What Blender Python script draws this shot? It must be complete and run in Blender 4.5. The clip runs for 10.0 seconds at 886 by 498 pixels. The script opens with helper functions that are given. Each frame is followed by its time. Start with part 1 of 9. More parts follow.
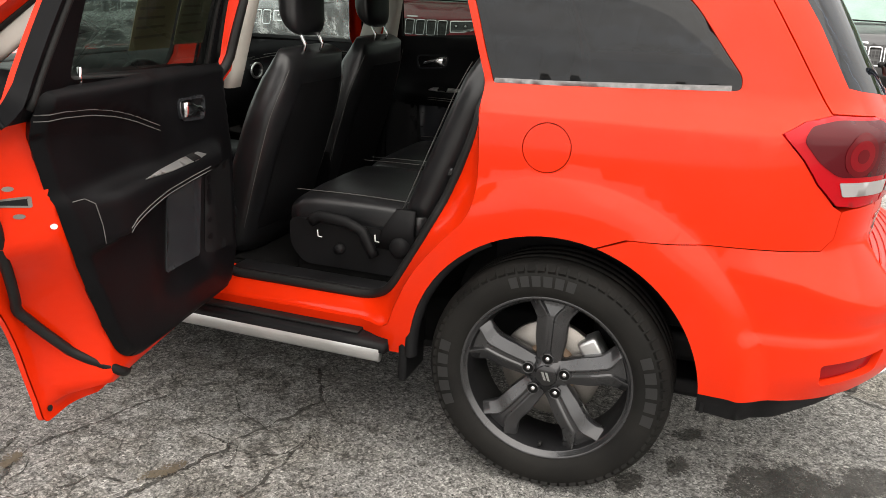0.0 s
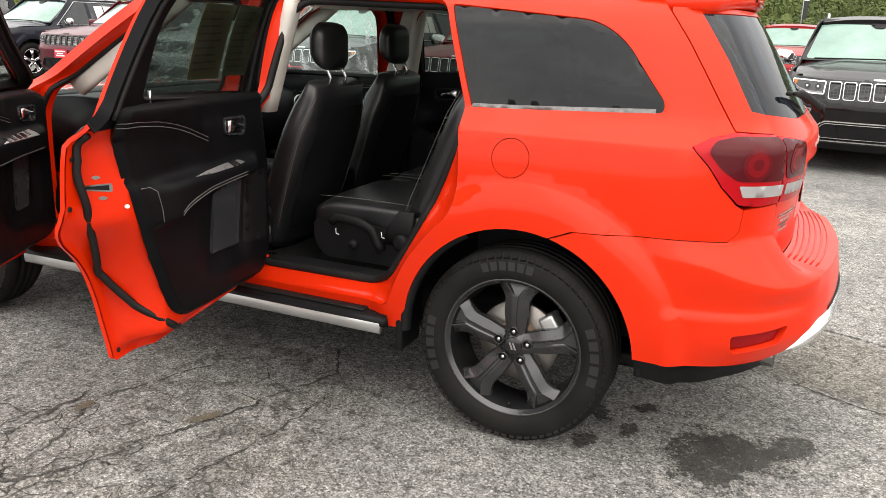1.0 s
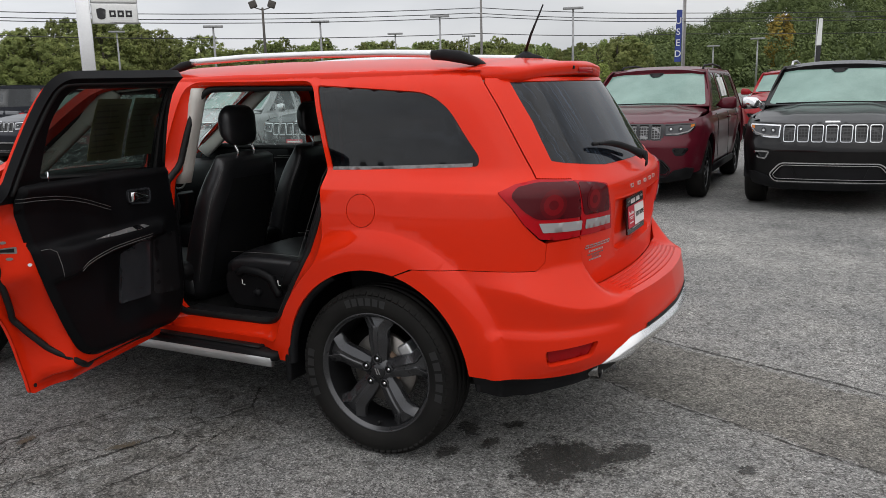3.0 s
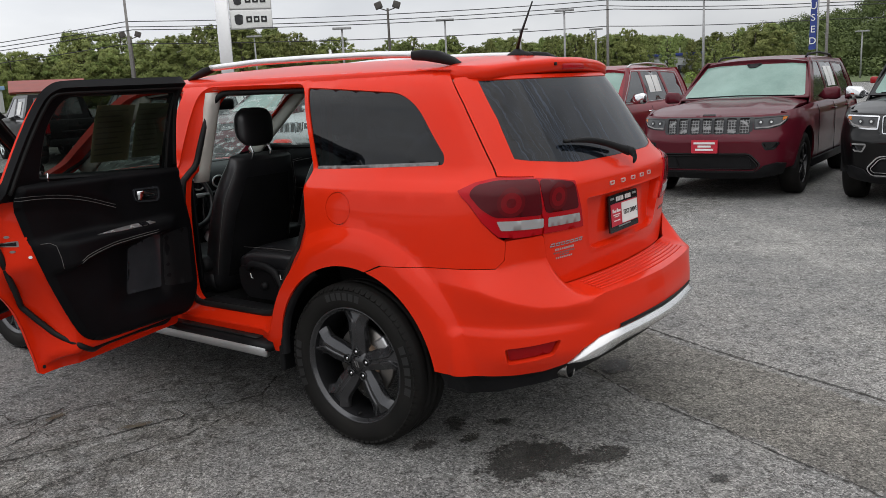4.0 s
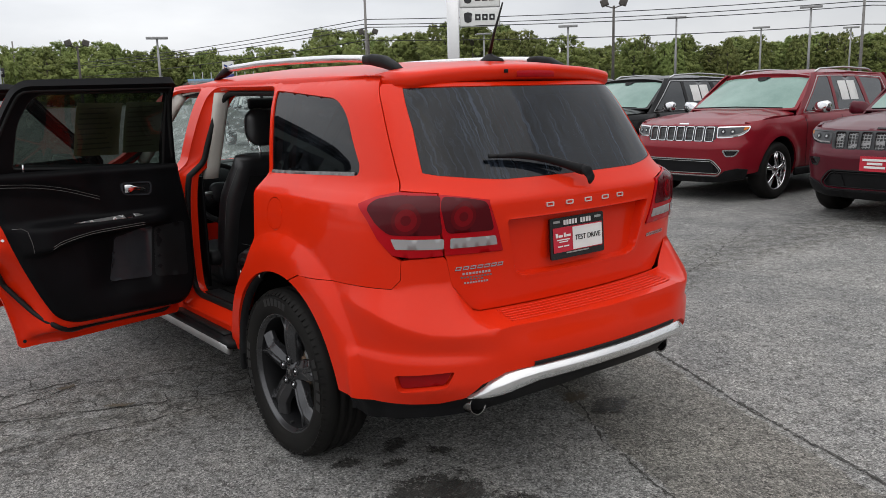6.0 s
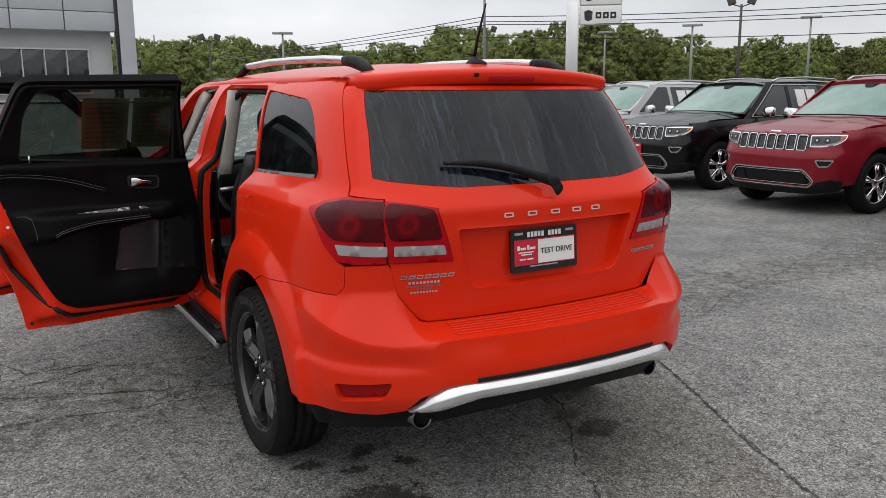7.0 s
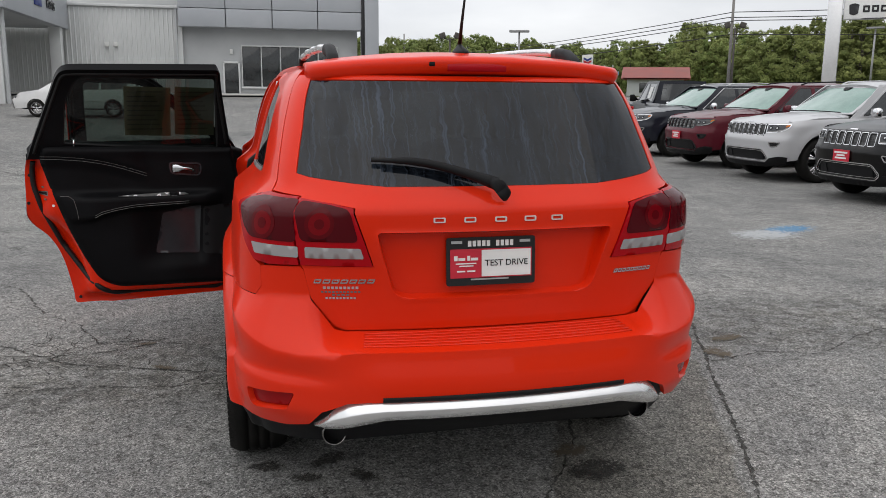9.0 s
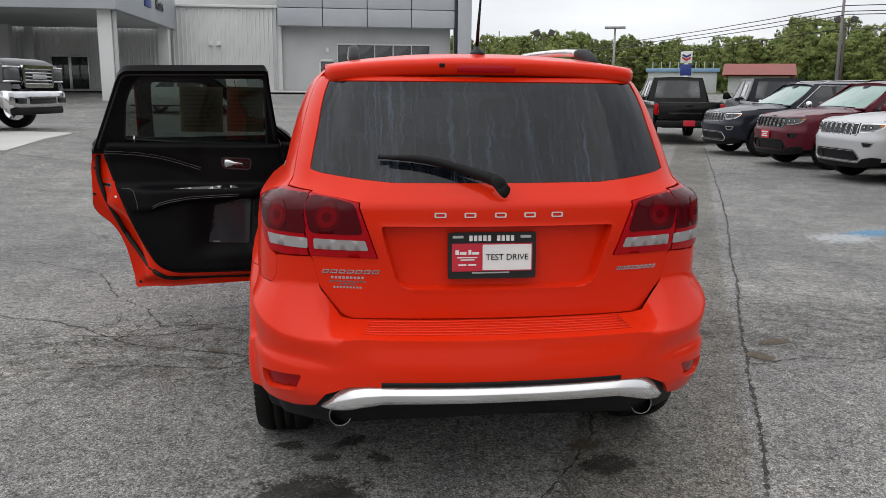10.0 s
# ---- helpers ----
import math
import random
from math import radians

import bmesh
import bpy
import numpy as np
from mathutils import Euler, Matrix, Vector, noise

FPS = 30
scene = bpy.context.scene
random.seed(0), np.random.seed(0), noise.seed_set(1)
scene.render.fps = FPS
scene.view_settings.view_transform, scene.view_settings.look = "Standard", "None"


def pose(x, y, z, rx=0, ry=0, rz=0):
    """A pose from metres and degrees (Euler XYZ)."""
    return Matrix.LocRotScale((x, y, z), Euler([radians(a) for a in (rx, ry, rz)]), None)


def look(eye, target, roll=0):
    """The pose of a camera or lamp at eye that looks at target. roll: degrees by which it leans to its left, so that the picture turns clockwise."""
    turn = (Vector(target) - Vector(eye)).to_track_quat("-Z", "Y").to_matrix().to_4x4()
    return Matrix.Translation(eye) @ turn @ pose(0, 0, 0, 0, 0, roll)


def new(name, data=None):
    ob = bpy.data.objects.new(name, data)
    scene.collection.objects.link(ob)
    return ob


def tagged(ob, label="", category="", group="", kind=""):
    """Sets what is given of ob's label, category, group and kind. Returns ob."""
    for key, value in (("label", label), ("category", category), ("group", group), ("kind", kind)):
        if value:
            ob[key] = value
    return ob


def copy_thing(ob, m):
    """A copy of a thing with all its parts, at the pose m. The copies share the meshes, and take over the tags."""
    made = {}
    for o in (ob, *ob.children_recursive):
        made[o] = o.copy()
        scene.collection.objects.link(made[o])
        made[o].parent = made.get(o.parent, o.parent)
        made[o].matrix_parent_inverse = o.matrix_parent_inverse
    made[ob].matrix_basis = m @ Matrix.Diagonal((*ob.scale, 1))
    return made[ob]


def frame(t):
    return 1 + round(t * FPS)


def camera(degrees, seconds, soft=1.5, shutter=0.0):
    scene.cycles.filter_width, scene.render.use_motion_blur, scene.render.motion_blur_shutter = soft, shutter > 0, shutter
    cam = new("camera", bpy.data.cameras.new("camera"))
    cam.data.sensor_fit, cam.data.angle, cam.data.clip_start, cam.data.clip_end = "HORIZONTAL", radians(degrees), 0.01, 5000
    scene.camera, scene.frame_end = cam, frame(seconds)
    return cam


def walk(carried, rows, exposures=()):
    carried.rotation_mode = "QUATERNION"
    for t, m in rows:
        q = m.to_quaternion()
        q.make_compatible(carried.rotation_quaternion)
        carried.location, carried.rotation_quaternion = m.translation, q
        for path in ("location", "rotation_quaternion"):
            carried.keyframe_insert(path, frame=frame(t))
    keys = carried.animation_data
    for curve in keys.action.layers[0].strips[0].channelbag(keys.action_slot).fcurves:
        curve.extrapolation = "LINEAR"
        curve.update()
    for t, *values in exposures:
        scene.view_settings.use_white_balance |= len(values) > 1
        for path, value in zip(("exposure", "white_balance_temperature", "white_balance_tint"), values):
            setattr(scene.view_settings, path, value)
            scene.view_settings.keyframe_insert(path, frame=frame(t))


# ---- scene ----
cam = camera(57.2, 10.0, soft=0.85)
PATH = [
    (0, (-3.009, -0.422, 1.448), (-1.216, 0.211, 0.826), 2.2),
    (0.5, (-3.241, -0.661, 1.435), (-1.456, 0.048, 0.878), 3.4),
    (1, (-3.46, -0.857, 1.47), (-1.697, -0.081, 0.933), 2.0),
    (1.5, (-3.689, -0.989, 1.487), (-1.925, -0.207, 0.961), -0.5),
    (2, (-3.788, -1.254, 1.512), (-1.993, -0.465, 1.116), -1.1),
    (2.5, (-3.782, -1.528, 1.518), (-1.999, -0.719, 1.116), -1.2),
    (3, (-3.62, -1.711, 1.514), (-1.868, -0.828, 1.124), -1.5),
    (3.2, (-3.576, -1.819, 1.515), (-1.86, -0.866, 1.13), -1.8),
    (4.3, (-3.209, -2.418, 1.503), (-1.662, -1.212, 1.113), -3.0),
    (4.5, (-3.112, -2.493, 1.511), (-1.592, -1.252, 1.121), -3.0),
    (5, (-2.894, -2.768, 1.502), (-1.447, -1.442, 1.117), -2.4),
    (5.5, (-2.671, -2.919, 1.504), (-1.377, -1.442, 1.125), -2.9),
    (5.7, (-2.554, -2.943, 1.495), (-1.29, -1.44, 1.119), -2.4),
    (6.8, (-1.965, -3.232, 1.522), (-0.931, -1.561, 1.148), -0.2),
    (7, (-1.851, -3.262, 1.515), (-0.865, -1.563, 1.14), -0.3),
    (7.5, (-1.569, -3.292, 1.505), (-0.693, -1.534, 1.129), -0.4),
    (8, (-1.317, -3.397, 1.503), (-0.68, -1.539, 1.128), -1.3),
    (8.5, (-1.055, -3.446, 1.506), (-0.537, -1.552, 1.126), -0.7),
    (9, (-0.793, -3.391, 1.492), (-0.333, -1.482, 1.112), 0.5),
    (9.5, (-0.597, -3.487, 1.49), (-0.242, -1.558, 1.102), 0.7),
    (10, (-0.518, -3.558, 1.505), (-0.281, -1.611, 1.117), 0.5),
]
EXPOSURES = [(0, 1.33, 7250, 10), (1.0, 1.24, 7150, 10), (1.5, 1.07, 6950, 10), (2.0, .47, 6600, 10), (2.35, 0.09, 6550, 10), (4.5, 0.13, 6550, 10), (5.5, 0.13, 6550, 10), (7.0, 0.06, 6550, 10), (9.0, 0.09, 6550, 10), (10.0, 0.17, 6550, 10)]
walk(cam, [(t, look(eye, target, roll)) for t, eye, target, roll in PATH], EXPOSURES)

# ---- sky and sun: an overcast day ----
world = bpy.data.worlds.new("world")
scene.world = world
world.use_nodes = True
wn, wl = world.node_tree.nodes, world.node_tree.links
sky = wn.new("ShaderNodeTexSky")
sky.sky_type, sky.sun_disc = "NISHITA", False
sky.sun_elevation, sky.sun_rotation = radians(55), radians(200)
sky.air_density, sky.dust_density = 1.0, 2.0
w_co = wn.new("ShaderNodeTexCoord")
w_map = wn.new("ShaderNodeMapping")
w_map.inputs["Scale"].default_value = (1.0, 1.0, 3.2)
w_noise = wn.new("ShaderNodeTexNoise")
w_noise.inputs["Scale"].default_value, w_noise.inputs["Detail"].default_value = 2.4, 7.0
w_ramp = wn.new("ShaderNodeValToRGB")
w_ramp.color_ramp.elements[0].position, w_ramp.color_ramp.elements[0].color = 0.32, (5.9, 6.1, 6.5, 1)
w_ramp.color_ramp.elements[1].position, w_ramp.color_ramp.elements[1].color = 0.72, (9.3, 9.4, 9.6, 1)
w_sep = wn.new("ShaderNodeSeparateXYZ")
w_up = wn.new("ShaderNodeMapRange")
w_up.inputs["From Min"].default_value, w_up.inputs["From Max"].default_value = 0.0, 1.0
w_up.inputs["To Min"].default_value, w_up.inputs["To Max"].default_value = 0.90, 1.80
w_mul = wn.new("ShaderNodeVectorMath")
w_mul.operation = "SCALE"
w_mix = wn.new("ShaderNodeMix")
w_mix.data_type = "RGBA"
w_mix.inputs["Factor"].default_value = 0.9
wl.new(w_co.outputs["Generated"], w_map.inputs["Vector"])
wl.new(w_map.outputs["Vector"], w_noise.inputs["Vector"])
wl.new(w_noise.outputs["Fac"], w_ramp.inputs["Fac"])
wl.new(w_co.outputs["Generated"], w_sep.inputs["Vector"])
wl.new(w_sep.outputs["Z"], w_up.inputs["Value"])
wl.new(w_ramp.outputs["Color"], w_mul.inputs[0])
w_side = wn.new("ShaderNodeMath")
w_side.operation, w_side.inputs[1].default_value, w_side.inputs[2].default_value = "MULTIPLY_ADD", 0.26, 1.0
w_across = wn.new("ShaderNodeMath")
w_across.operation, w_across.inputs[1].default_value = "MULTIPLY_ADD", -0.20
w_both = wn.new("ShaderNodeMath")
w_both.operation = "MULTIPLY"
wl.new(w_sep.outputs["Y"], w_side.inputs[0])
wl.new(w_sep.outputs["X"], w_across.inputs[0])
wl.new(w_side.outputs[0], w_across.inputs[2])
wl.new(w_across.outputs[0], w_both.inputs[0])
wl.new(w_up.outputs["Result"], w_both.inputs[1])
wl.new(w_both.outputs[0], w_mul.inputs["Scale"])
wl.new(sky.outputs["Color"], w_mix.inputs["A"])
wl.new(w_mul.outputs["Vector"], w_mix.inputs["B"])
wl.new(w_mix.outputs["Result"], wn["Background"].inputs["Color"])
wn["Background"].inputs["Strength"].default_value = 0.1

sun = new("sun", bpy.data.lights.new("sun", "SUN"))
sun.data.energy, sun.data.angle, sun.data.color = 0.75, radians(100), (1.0, 0.97, 0.93)
sun.matrix_world = look((-7, -17, 30), (0, 0, 0))

# ---- materials ----
def mat_new(name):
    m = bpy.data.materials.new(name)
    m.use_nodes = True
    return m, m.node_tree.nodes, m.node_tree.links, m.node_tree.nodes["Principled BSDF"]


def ramp_node(n, stops):
    r = n.new("ShaderNodeValToRGB")
    e = r.color_ramp.elements
    while len(e) < len(stops):
        e.new(0.5)
    for i, (p, c) in enumerate(stops):
        e[i].position, e[i].color = p, (*c, 1) if len(c) == 3 else c
    return r


def noise_node(n, l, co, scale, detail=4.0, rough=0.55):
    t = n.new("ShaderNodeTexNoise")
    t.inputs["Scale"].default_value, t.inputs["Detail"].default_value, t.inputs["Roughness"].default_value = scale, detail, rough
    l.new(co, t.inputs["Vector"])
    return t


def surface_mat(name, low, high, rough=0.5, rough_var=0.1, metal=0.0, scale=6.0, fine=180.0, bump=0.15, dist=0.001, coat=0.0, spec=0.5):
    """A plain real surface: colour drifting from low to high at a large scale, fine grain in relief and gloss."""
    m, n, l, b = mat_new(name)
    co = n.new("ShaderNodeTexCoord").outputs["Object"]
    big, small = noise_node(n, l, co, scale, 5), noise_node(n, l, co, fine, 3)
    r = ramp_node(n, [(0.3, low), (0.7, high)])
    mix = n.new("ShaderNodeMath")
    mix.operation, mix.inputs[1].default_value = "MULTIPLY_ADD", 0.3
    l.new(small.outputs["Fac"], mix.inputs[0])
    sub = n.new("ShaderNodeMath")
    sub.operation, sub.inputs[1].default_value = "SUBTRACT", 0.15
    l.new(big.outputs["Fac"], sub.inputs[0])
    l.new(sub.outputs[0], mix.inputs[2])
    l.new(mix.outputs[0], r.inputs["Fac"])
    l.new(r.outputs["Color"], b.inputs["Base Color"])
    rr = n.new("ShaderNodeMapRange")
    rr.inputs["To Min"].default_value, rr.inputs["To Max"].default_value = max(0.02, rough - rough_var), min(1.0, rough + rough_var)
    l.new(big.outputs["Fac"], rr.inputs["Value"])
    l.new(rr.outputs["Result"], b.inputs["Roughness"])
    bp = n.new("ShaderNodeBump")
    bp.inputs["Strength"].default_value, bp.inputs["Distance"].default_value = bump, dist
    l.new(small.outputs["Fac"], bp.inputs["Height"])
    l.new(bp.outputs["Normal"], b.inputs["Normal"])
    b.inputs["Metallic"].default_value, b.inputs["Coat Weight"].default_value = metal, coat
    b.inputs["Specular IOR Level"].default_value = spec
    return m


def paint_mat(name, base=None, flake=0.0, rough=0.32, coat=0.55):
    """Car paint under clear coat with a thin film of road dust; base None takes the object's own colour."""
    m, n, l, b = mat_new(name)
    co = n.new("ShaderNodeTexCoord").outputs["Object"]
    if base:
        rgb = n.new("ShaderNodeRGB")
        rgb.outputs[0].default_value = (*base, 1)
        col = rgb.outputs[0]
    else:
        col = n.new("ShaderNodeObjectInfo").outputs["Color"]
    dust = noise_node(n, l, co, 1.7, 6)
    drops = n.new("ShaderNodeTexVoronoi")
    drops.inputs["Scale"].default_value = 95.0
    l.new(co, drops.inputs["Vector"])
    fac = n.new("ShaderNodeMapRange")
    fac.inputs["From Min"].default_value, fac.inputs["From Max"].default_value = 0.35, 0.8
    fac.inputs["To Min"].default_value, fac.inputs["To Max"].default_value = 0.0, 0.035
    l.new(dust.outputs["Fac"], fac.inputs["Value"])
    mx = n.new("ShaderNodeMix")
    mx.data_type = "RGBA"
    mx.inputs["B"].default_value = (0.30, 0.27, 0.23, 1)
    l.new(fac.outputs["Result"], mx.inputs["Factor"])
    l.new(col, mx.inputs["A"])
    l.new(mx.outputs["Result"], b.inputs["Base Color"])
    cr = n.new("ShaderNodeMapRange")
    cr.inputs["To Min"].default_value, cr.inputs["To Max"].default_value = 0.03, 0.12
    l.new(dust.outputs["Fac"], cr.inputs["Value"])
    l.new(cr.outputs["Result"], b.inputs["Coat Roughness"])
    peel = noise_node(n, l, co, 420.0, 2)
    bp = n.new("ShaderNodeBump")
    bp.inputs["Strength"].default_value, bp.inputs["Distance"].default_value = 0.035, 0.0004
    l.new(peel.outputs["Fac"], bp.inputs["Height"])
    l.new(bp.outputs["Normal"], b.inputs["Normal"])
    b.inputs["Roughness"].default_value, b.inputs["Metallic"].default_value = rough, flake
    b.inputs["Coat Weight"].default_value = coat
    b.inputs["Specular IOR Level"].default_value = 0.05
    return m


def glass_mat(name, tint, dirt=0.0, streaks=False, film=(0.22, 0.22, 0.22), veil=False):
    """A pane: tinted see-through with mirror gloss by the angle, and a film of dried dirt with run-down streaks."""
    m, n, l, b = mat_new(name)
    n.remove(b)
    out = n["Material Output"]
    co = n.new("ShaderNodeTexCoord").outputs["Object"]
    tr = n.new("ShaderNodeBsdfTransparent")
    tr.inputs["Color"].default_value = (*tint, 1)
    gl = n.new("ShaderNodeBsdfGlossy")
    gl.inputs["Roughness"].default_value = 0.02
    fr = n.new("ShaderNodeFresnel")
    fr.inputs["IOR"].default_value = 1.45
    mix = n.new("ShaderNodeMixShader")
    l.new(fr.outputs["Fac"], mix.inputs["Fac"])
    l.new(tr.outputs[0], mix.inputs[1])
    l.new(gl.outputs[0], mix.inputs[2])
    last = mix.outputs[0]
    if dirt:
        df = n.new("ShaderNodeBsdfTranslucent" if veil else "ShaderNodeBsdfDiffuse")
        df.inputs["Color"].default_value = (*film, 1)
        mp = n.new("ShaderNodeMapping")
        mp.inputs["Scale"].default_value = (14, 14, 1.6) if streaks else (5, 5, 5)
        l.new(co, mp.inputs["Vector"])
        a, c = noise_node(n, l, mp.outputs["Vector"], 1.5, 6), noise_node(n, l, co, 85.0, 4)
        mul = n.new("ShaderNodeMath")
        mul.operation = "MULTIPLY"
        ra, rc = ramp_node(n, [(0.48, (0, 0, 0)), (0.70, (1, 1, 1))]), ramp_node(n, [(0.35, (0.35, 0.35, 0.35)), (0.62, (1, 1, 1))])
        l.new(a.outputs["Fac"], ra.inputs["Fac"])
        l.new(c.outputs["Fac"], rc.inputs["Fac"])
        l.new(ra.outputs["Color"], mul.inputs[0])
        l.new(rc.outputs["Color"], mul.inputs[1])
        sc = n.new("ShaderNodeMath")
        sc.operation, sc.inputs[1].default_value, sc.inputs[2].default_value = "MULTIPLY_ADD", dirt, dirt * 0.22
        l.new(mul.outputs[0], sc.inputs[0])
        mix2 = n.new("ShaderNodeMixShader")
        l.new(sc.outputs[0], mix2.inputs["Fac"])
        l.new(last, mix2.inputs[1])
        l.new(df.outputs[0], mix2.inputs[2])
        last = mix2.outputs[0]
    l.new(last, out.inputs["Surface"])
    return m


def lens_mat(name, base, rough=0.05):
    """Clear or dyed lamp plastic with moulded optics."""
    m, n, l, b = mat_new(name)
    co = n.new("ShaderNodeTexCoord").outputs["Object"]
    v = n.new("ShaderNodeTexVoronoi")
    v.inputs["Scale"].default_value = 120.0
    l.new(co, v.inputs["Vector"])
    big = noise_node(n, l, co, 9.0, 3)
    r = ramp_node(n, [(0.3, tuple(c * 0.9 for c in base)), (0.7, base)])
    l.new(big.outputs["Fac"], r.inputs["Fac"])
    l.new(r.outputs["Color"], b.inputs["Base Color"])
    bp = n.new("ShaderNodeBump")
    bp.inputs["Strength"].default_value, bp.inputs["Distance"].default_value = 0.03, 0.001
    l.new(v.outputs["Distance"], bp.inputs["Height"])
    l.new(bp.outputs["Normal"], b.inputs["Normal"])
    b.inputs["Roughness"].default_value, b.inputs["Coat Weight"].default_value = max(rough, 0.22), 0.22
    b.inputs["Specular IOR Level"].default_value = 0.1
    b.inputs["Coat Roughness"].default_value = 0.03
    return m


def rain_glass(name, tint, film, haze=0.10, streak=0.5):
    """A dark pane with an even road film, clusters of thin run-down streaks and dried drops."""
    m = glass_mat(name, tint)
    n, l = m.node_tree.nodes, m.node_tree.links
    out = n["Material Output"]
    clean = out.inputs["Surface"].links[0].from_socket
    co = n.new("ShaderNodeTexCoord").outputs["Object"]
    mp = n.new("ShaderNodeMapping")
    mp.inputs["Scale"].default_value = (62, 1.6, 1.6)
    wob = noise_node(n, l, co, 22.0, 2)
    ad = n.new("ShaderNodeVectorMath")
    ad.operation, ad.inputs[1].default_value = "MULTIPLY_ADD", (0.035, 0.0, 0.0)
    l.new(wob.outputs["Color"], ad.inputs[0])
    l.new(co, ad.inputs[2])
    l.new(ad.outputs[0], mp.inputs["Vector"])
    st = noise_node(n, l, mp.outputs["Vector"], 1.0, 3)
    rs = ramp_node(n, [(0.54, (0, 0, 0)), (0.70, (1, 1, 1))])
    l.new(st.outputs["Fac"], rs.inputs["Fac"])
    mp2 = n.new("ShaderNodeMapping")
    mp2.inputs["Scale"].default_value = (5.0, 1.0, 1.6)
    l.new(co, mp2.inputs["Vector"])
    where = noise_node(n, l, mp2.outputs["Vector"], 1.0, 3)
    rw = ramp_node(n, [(0.44, (0.10, 0.10, 0.10)), (0.62, (1, 1, 1))])
    l.new(where.outputs["Fac"], rw.inputs["Fac"])
    dr = n.new("ShaderNodeTexVoronoi")
    dr.inputs["Scale"].default_value = 170.0
    l.new(co, dr.inputs["Vector"])
    rd = ramp_node(n, [(0.10, (0.7, 0.7, 0.7)), (0.17, (0, 0, 0))])
    l.new(dr.outputs["Distance"], rd.inputs["Fac"])
    bits = noise_node(n, l, co, 14.0, 3)
    rb = ramp_node(n, [(0.46, (0, 0, 0)), (0.62, (1, 1, 1))])
    l.new(bits.outputs["Fac"], rb.inputs["Fac"])
    a, b2, c, d = (n.new("ShaderNodeMath") for _ in range(4))
    a.operation = b2.operation = "MULTIPLY"
    c.operation = "MAXIMUM"
    d.operation, d.inputs[1].default_value = "MULTIPLY_ADD", streak
    mp3 = n.new("ShaderNodeMapping")
    mp3.inputs["Scale"].default_value = (95, 9, 9)
    l.new(ad.outputs[0], mp3.inputs["Vector"])
    runs = noise_node(n, l, mp3.outputs["Vector"], 1.0, 5, 0.65)
    film_ = n.new("ShaderNodeMapRange")
    film_.inputs["From Min"].default_value, film_.inputs["From Max"].default_value = 0.36, 0.66
    film_.inputs["To Min"].default_value, film_.inputs["To Max"].default_value = 0.0, haze * 2.6
    l.new(runs.outputs["Fac"], film_.inputs["Value"])
    l.new(film_.outputs["Result"], d.inputs[2])
    l.new(rs.outputs["Color"], a.inputs[0])
    l.new(rw.outputs["Color"], a.inputs[1])
    l.new(rd.outputs["Color"], b2.inputs[0])
    l.new(rb.outputs["Color"], b2.inputs[1])
    l.new(a.outputs[0], c.inputs[0])
    l.new(b2.outputs[0], c.inputs[1])
    l.new(c.outputs[0], d.inputs[0])
    df = n.new("ShaderNodeBsdfDiffuse")
    df.inputs["Color"].default_value = (*film, 1)
    mix = n.new("ShaderNodeMixShader")
    l.new(d.outputs[0], mix.inputs["Fac"])
    l.new(clean, mix.inputs[1])
    l.new(df.outputs[0], mix.inputs[2])
    l.new(mix.outputs[0], out.inputs["Surface"])
    return m


RED = paint_mat("orange_red_paint", (0.67, 0.0205, 0.0016), coat=0.36)
CAR_PAINT = paint_mat("car_paint", None, 0.15, 0.35, 0.50)
BLACK_PLASTIC = surface_mat("black_plastic", (0.005, 0.005, 0.0055), (0.010, 0.010, 0.011), 0.55, 0.12, fine=350, bump=0.25, dist=0.0006, spec=0.18)
GLOSS_BLACK = surface_mat("gloss_black", (0.008, 0.008, 0.009), (0.014, 0.014, 0.015), 0.15, 0.05, fine=300, bump=0.02)
TRIM_BLACK = surface_mat("door_trim_black", (0.0032, 0.0032, 0.0037), (0.0056, 0.0056, 0.0066), 0.46, 0.10, fine=520, bump=0.22, dist=0.0005, spec=0.10)
TRIM_GREY = surface_mat("pocket_grey", (0.024, 0.025, 0.029), (0.036, 0.038, 0.042), 0.20, 0.1, fine=520, bump=0.2, dist=0.0005)
LEATHER = surface_mat("black_leather", (0.0075, 0.0075, 0.0085), (0.015, 0.015, 0.0165), 0.36, 0.10, scale=9, fine=260, bump=0.3, dist=0.0008, spec=0.6)
CARPET = surface_mat("black_carpet", (0.004, 0.004, 0.004), (0.010, 0.010, 0.010), 0.95, 0.04, fine=700, bump=0.8, dist=0.002, spec=0.1)
STITCH = surface_mat("grey_stitching", (0.085, 0.083, 0.08), (0.14, 0.137, 0.134), 0.7, 0.1, fine=900, bump=0.4)
BEIGE = surface_mat("light_grey_pillar_trim", (0.42, 0.40, 0.36), (0.52, 0.50, 0.46), 0.75, 0.1, fine=600, bump=0.3)
RUBBER = surface_mat("seal_rubber", (0.006, 0.006, 0.006), (0.012, 0.012, 0.012), 0.55, 0.1, fine=300, bump=0.15, spec=0.25)
TYRE = surface_mat("tyre_rubber", (0.0055, 0.0053, 0.0050), (0.013, 0.0122, 0.0110), 0.68, 0.12, scale=7, fine=240, bump=0.25, dist=0.001, spec=0.16)
TYRE_MARK = surface_mat("tyre_raised_marks", (0.008, 0.008, 0.008), (0.012, 0.012, 0.012), 0.5, 0.1, fine=300)
RIM = surface_mat("gunmetal_rim", (0.040, 0.040, 0.042), (0.062, 0.062, 0.065), 0.27, 0.06, metal=0.6, scale=4, fine=500, bump=0.08, coat=0.4)
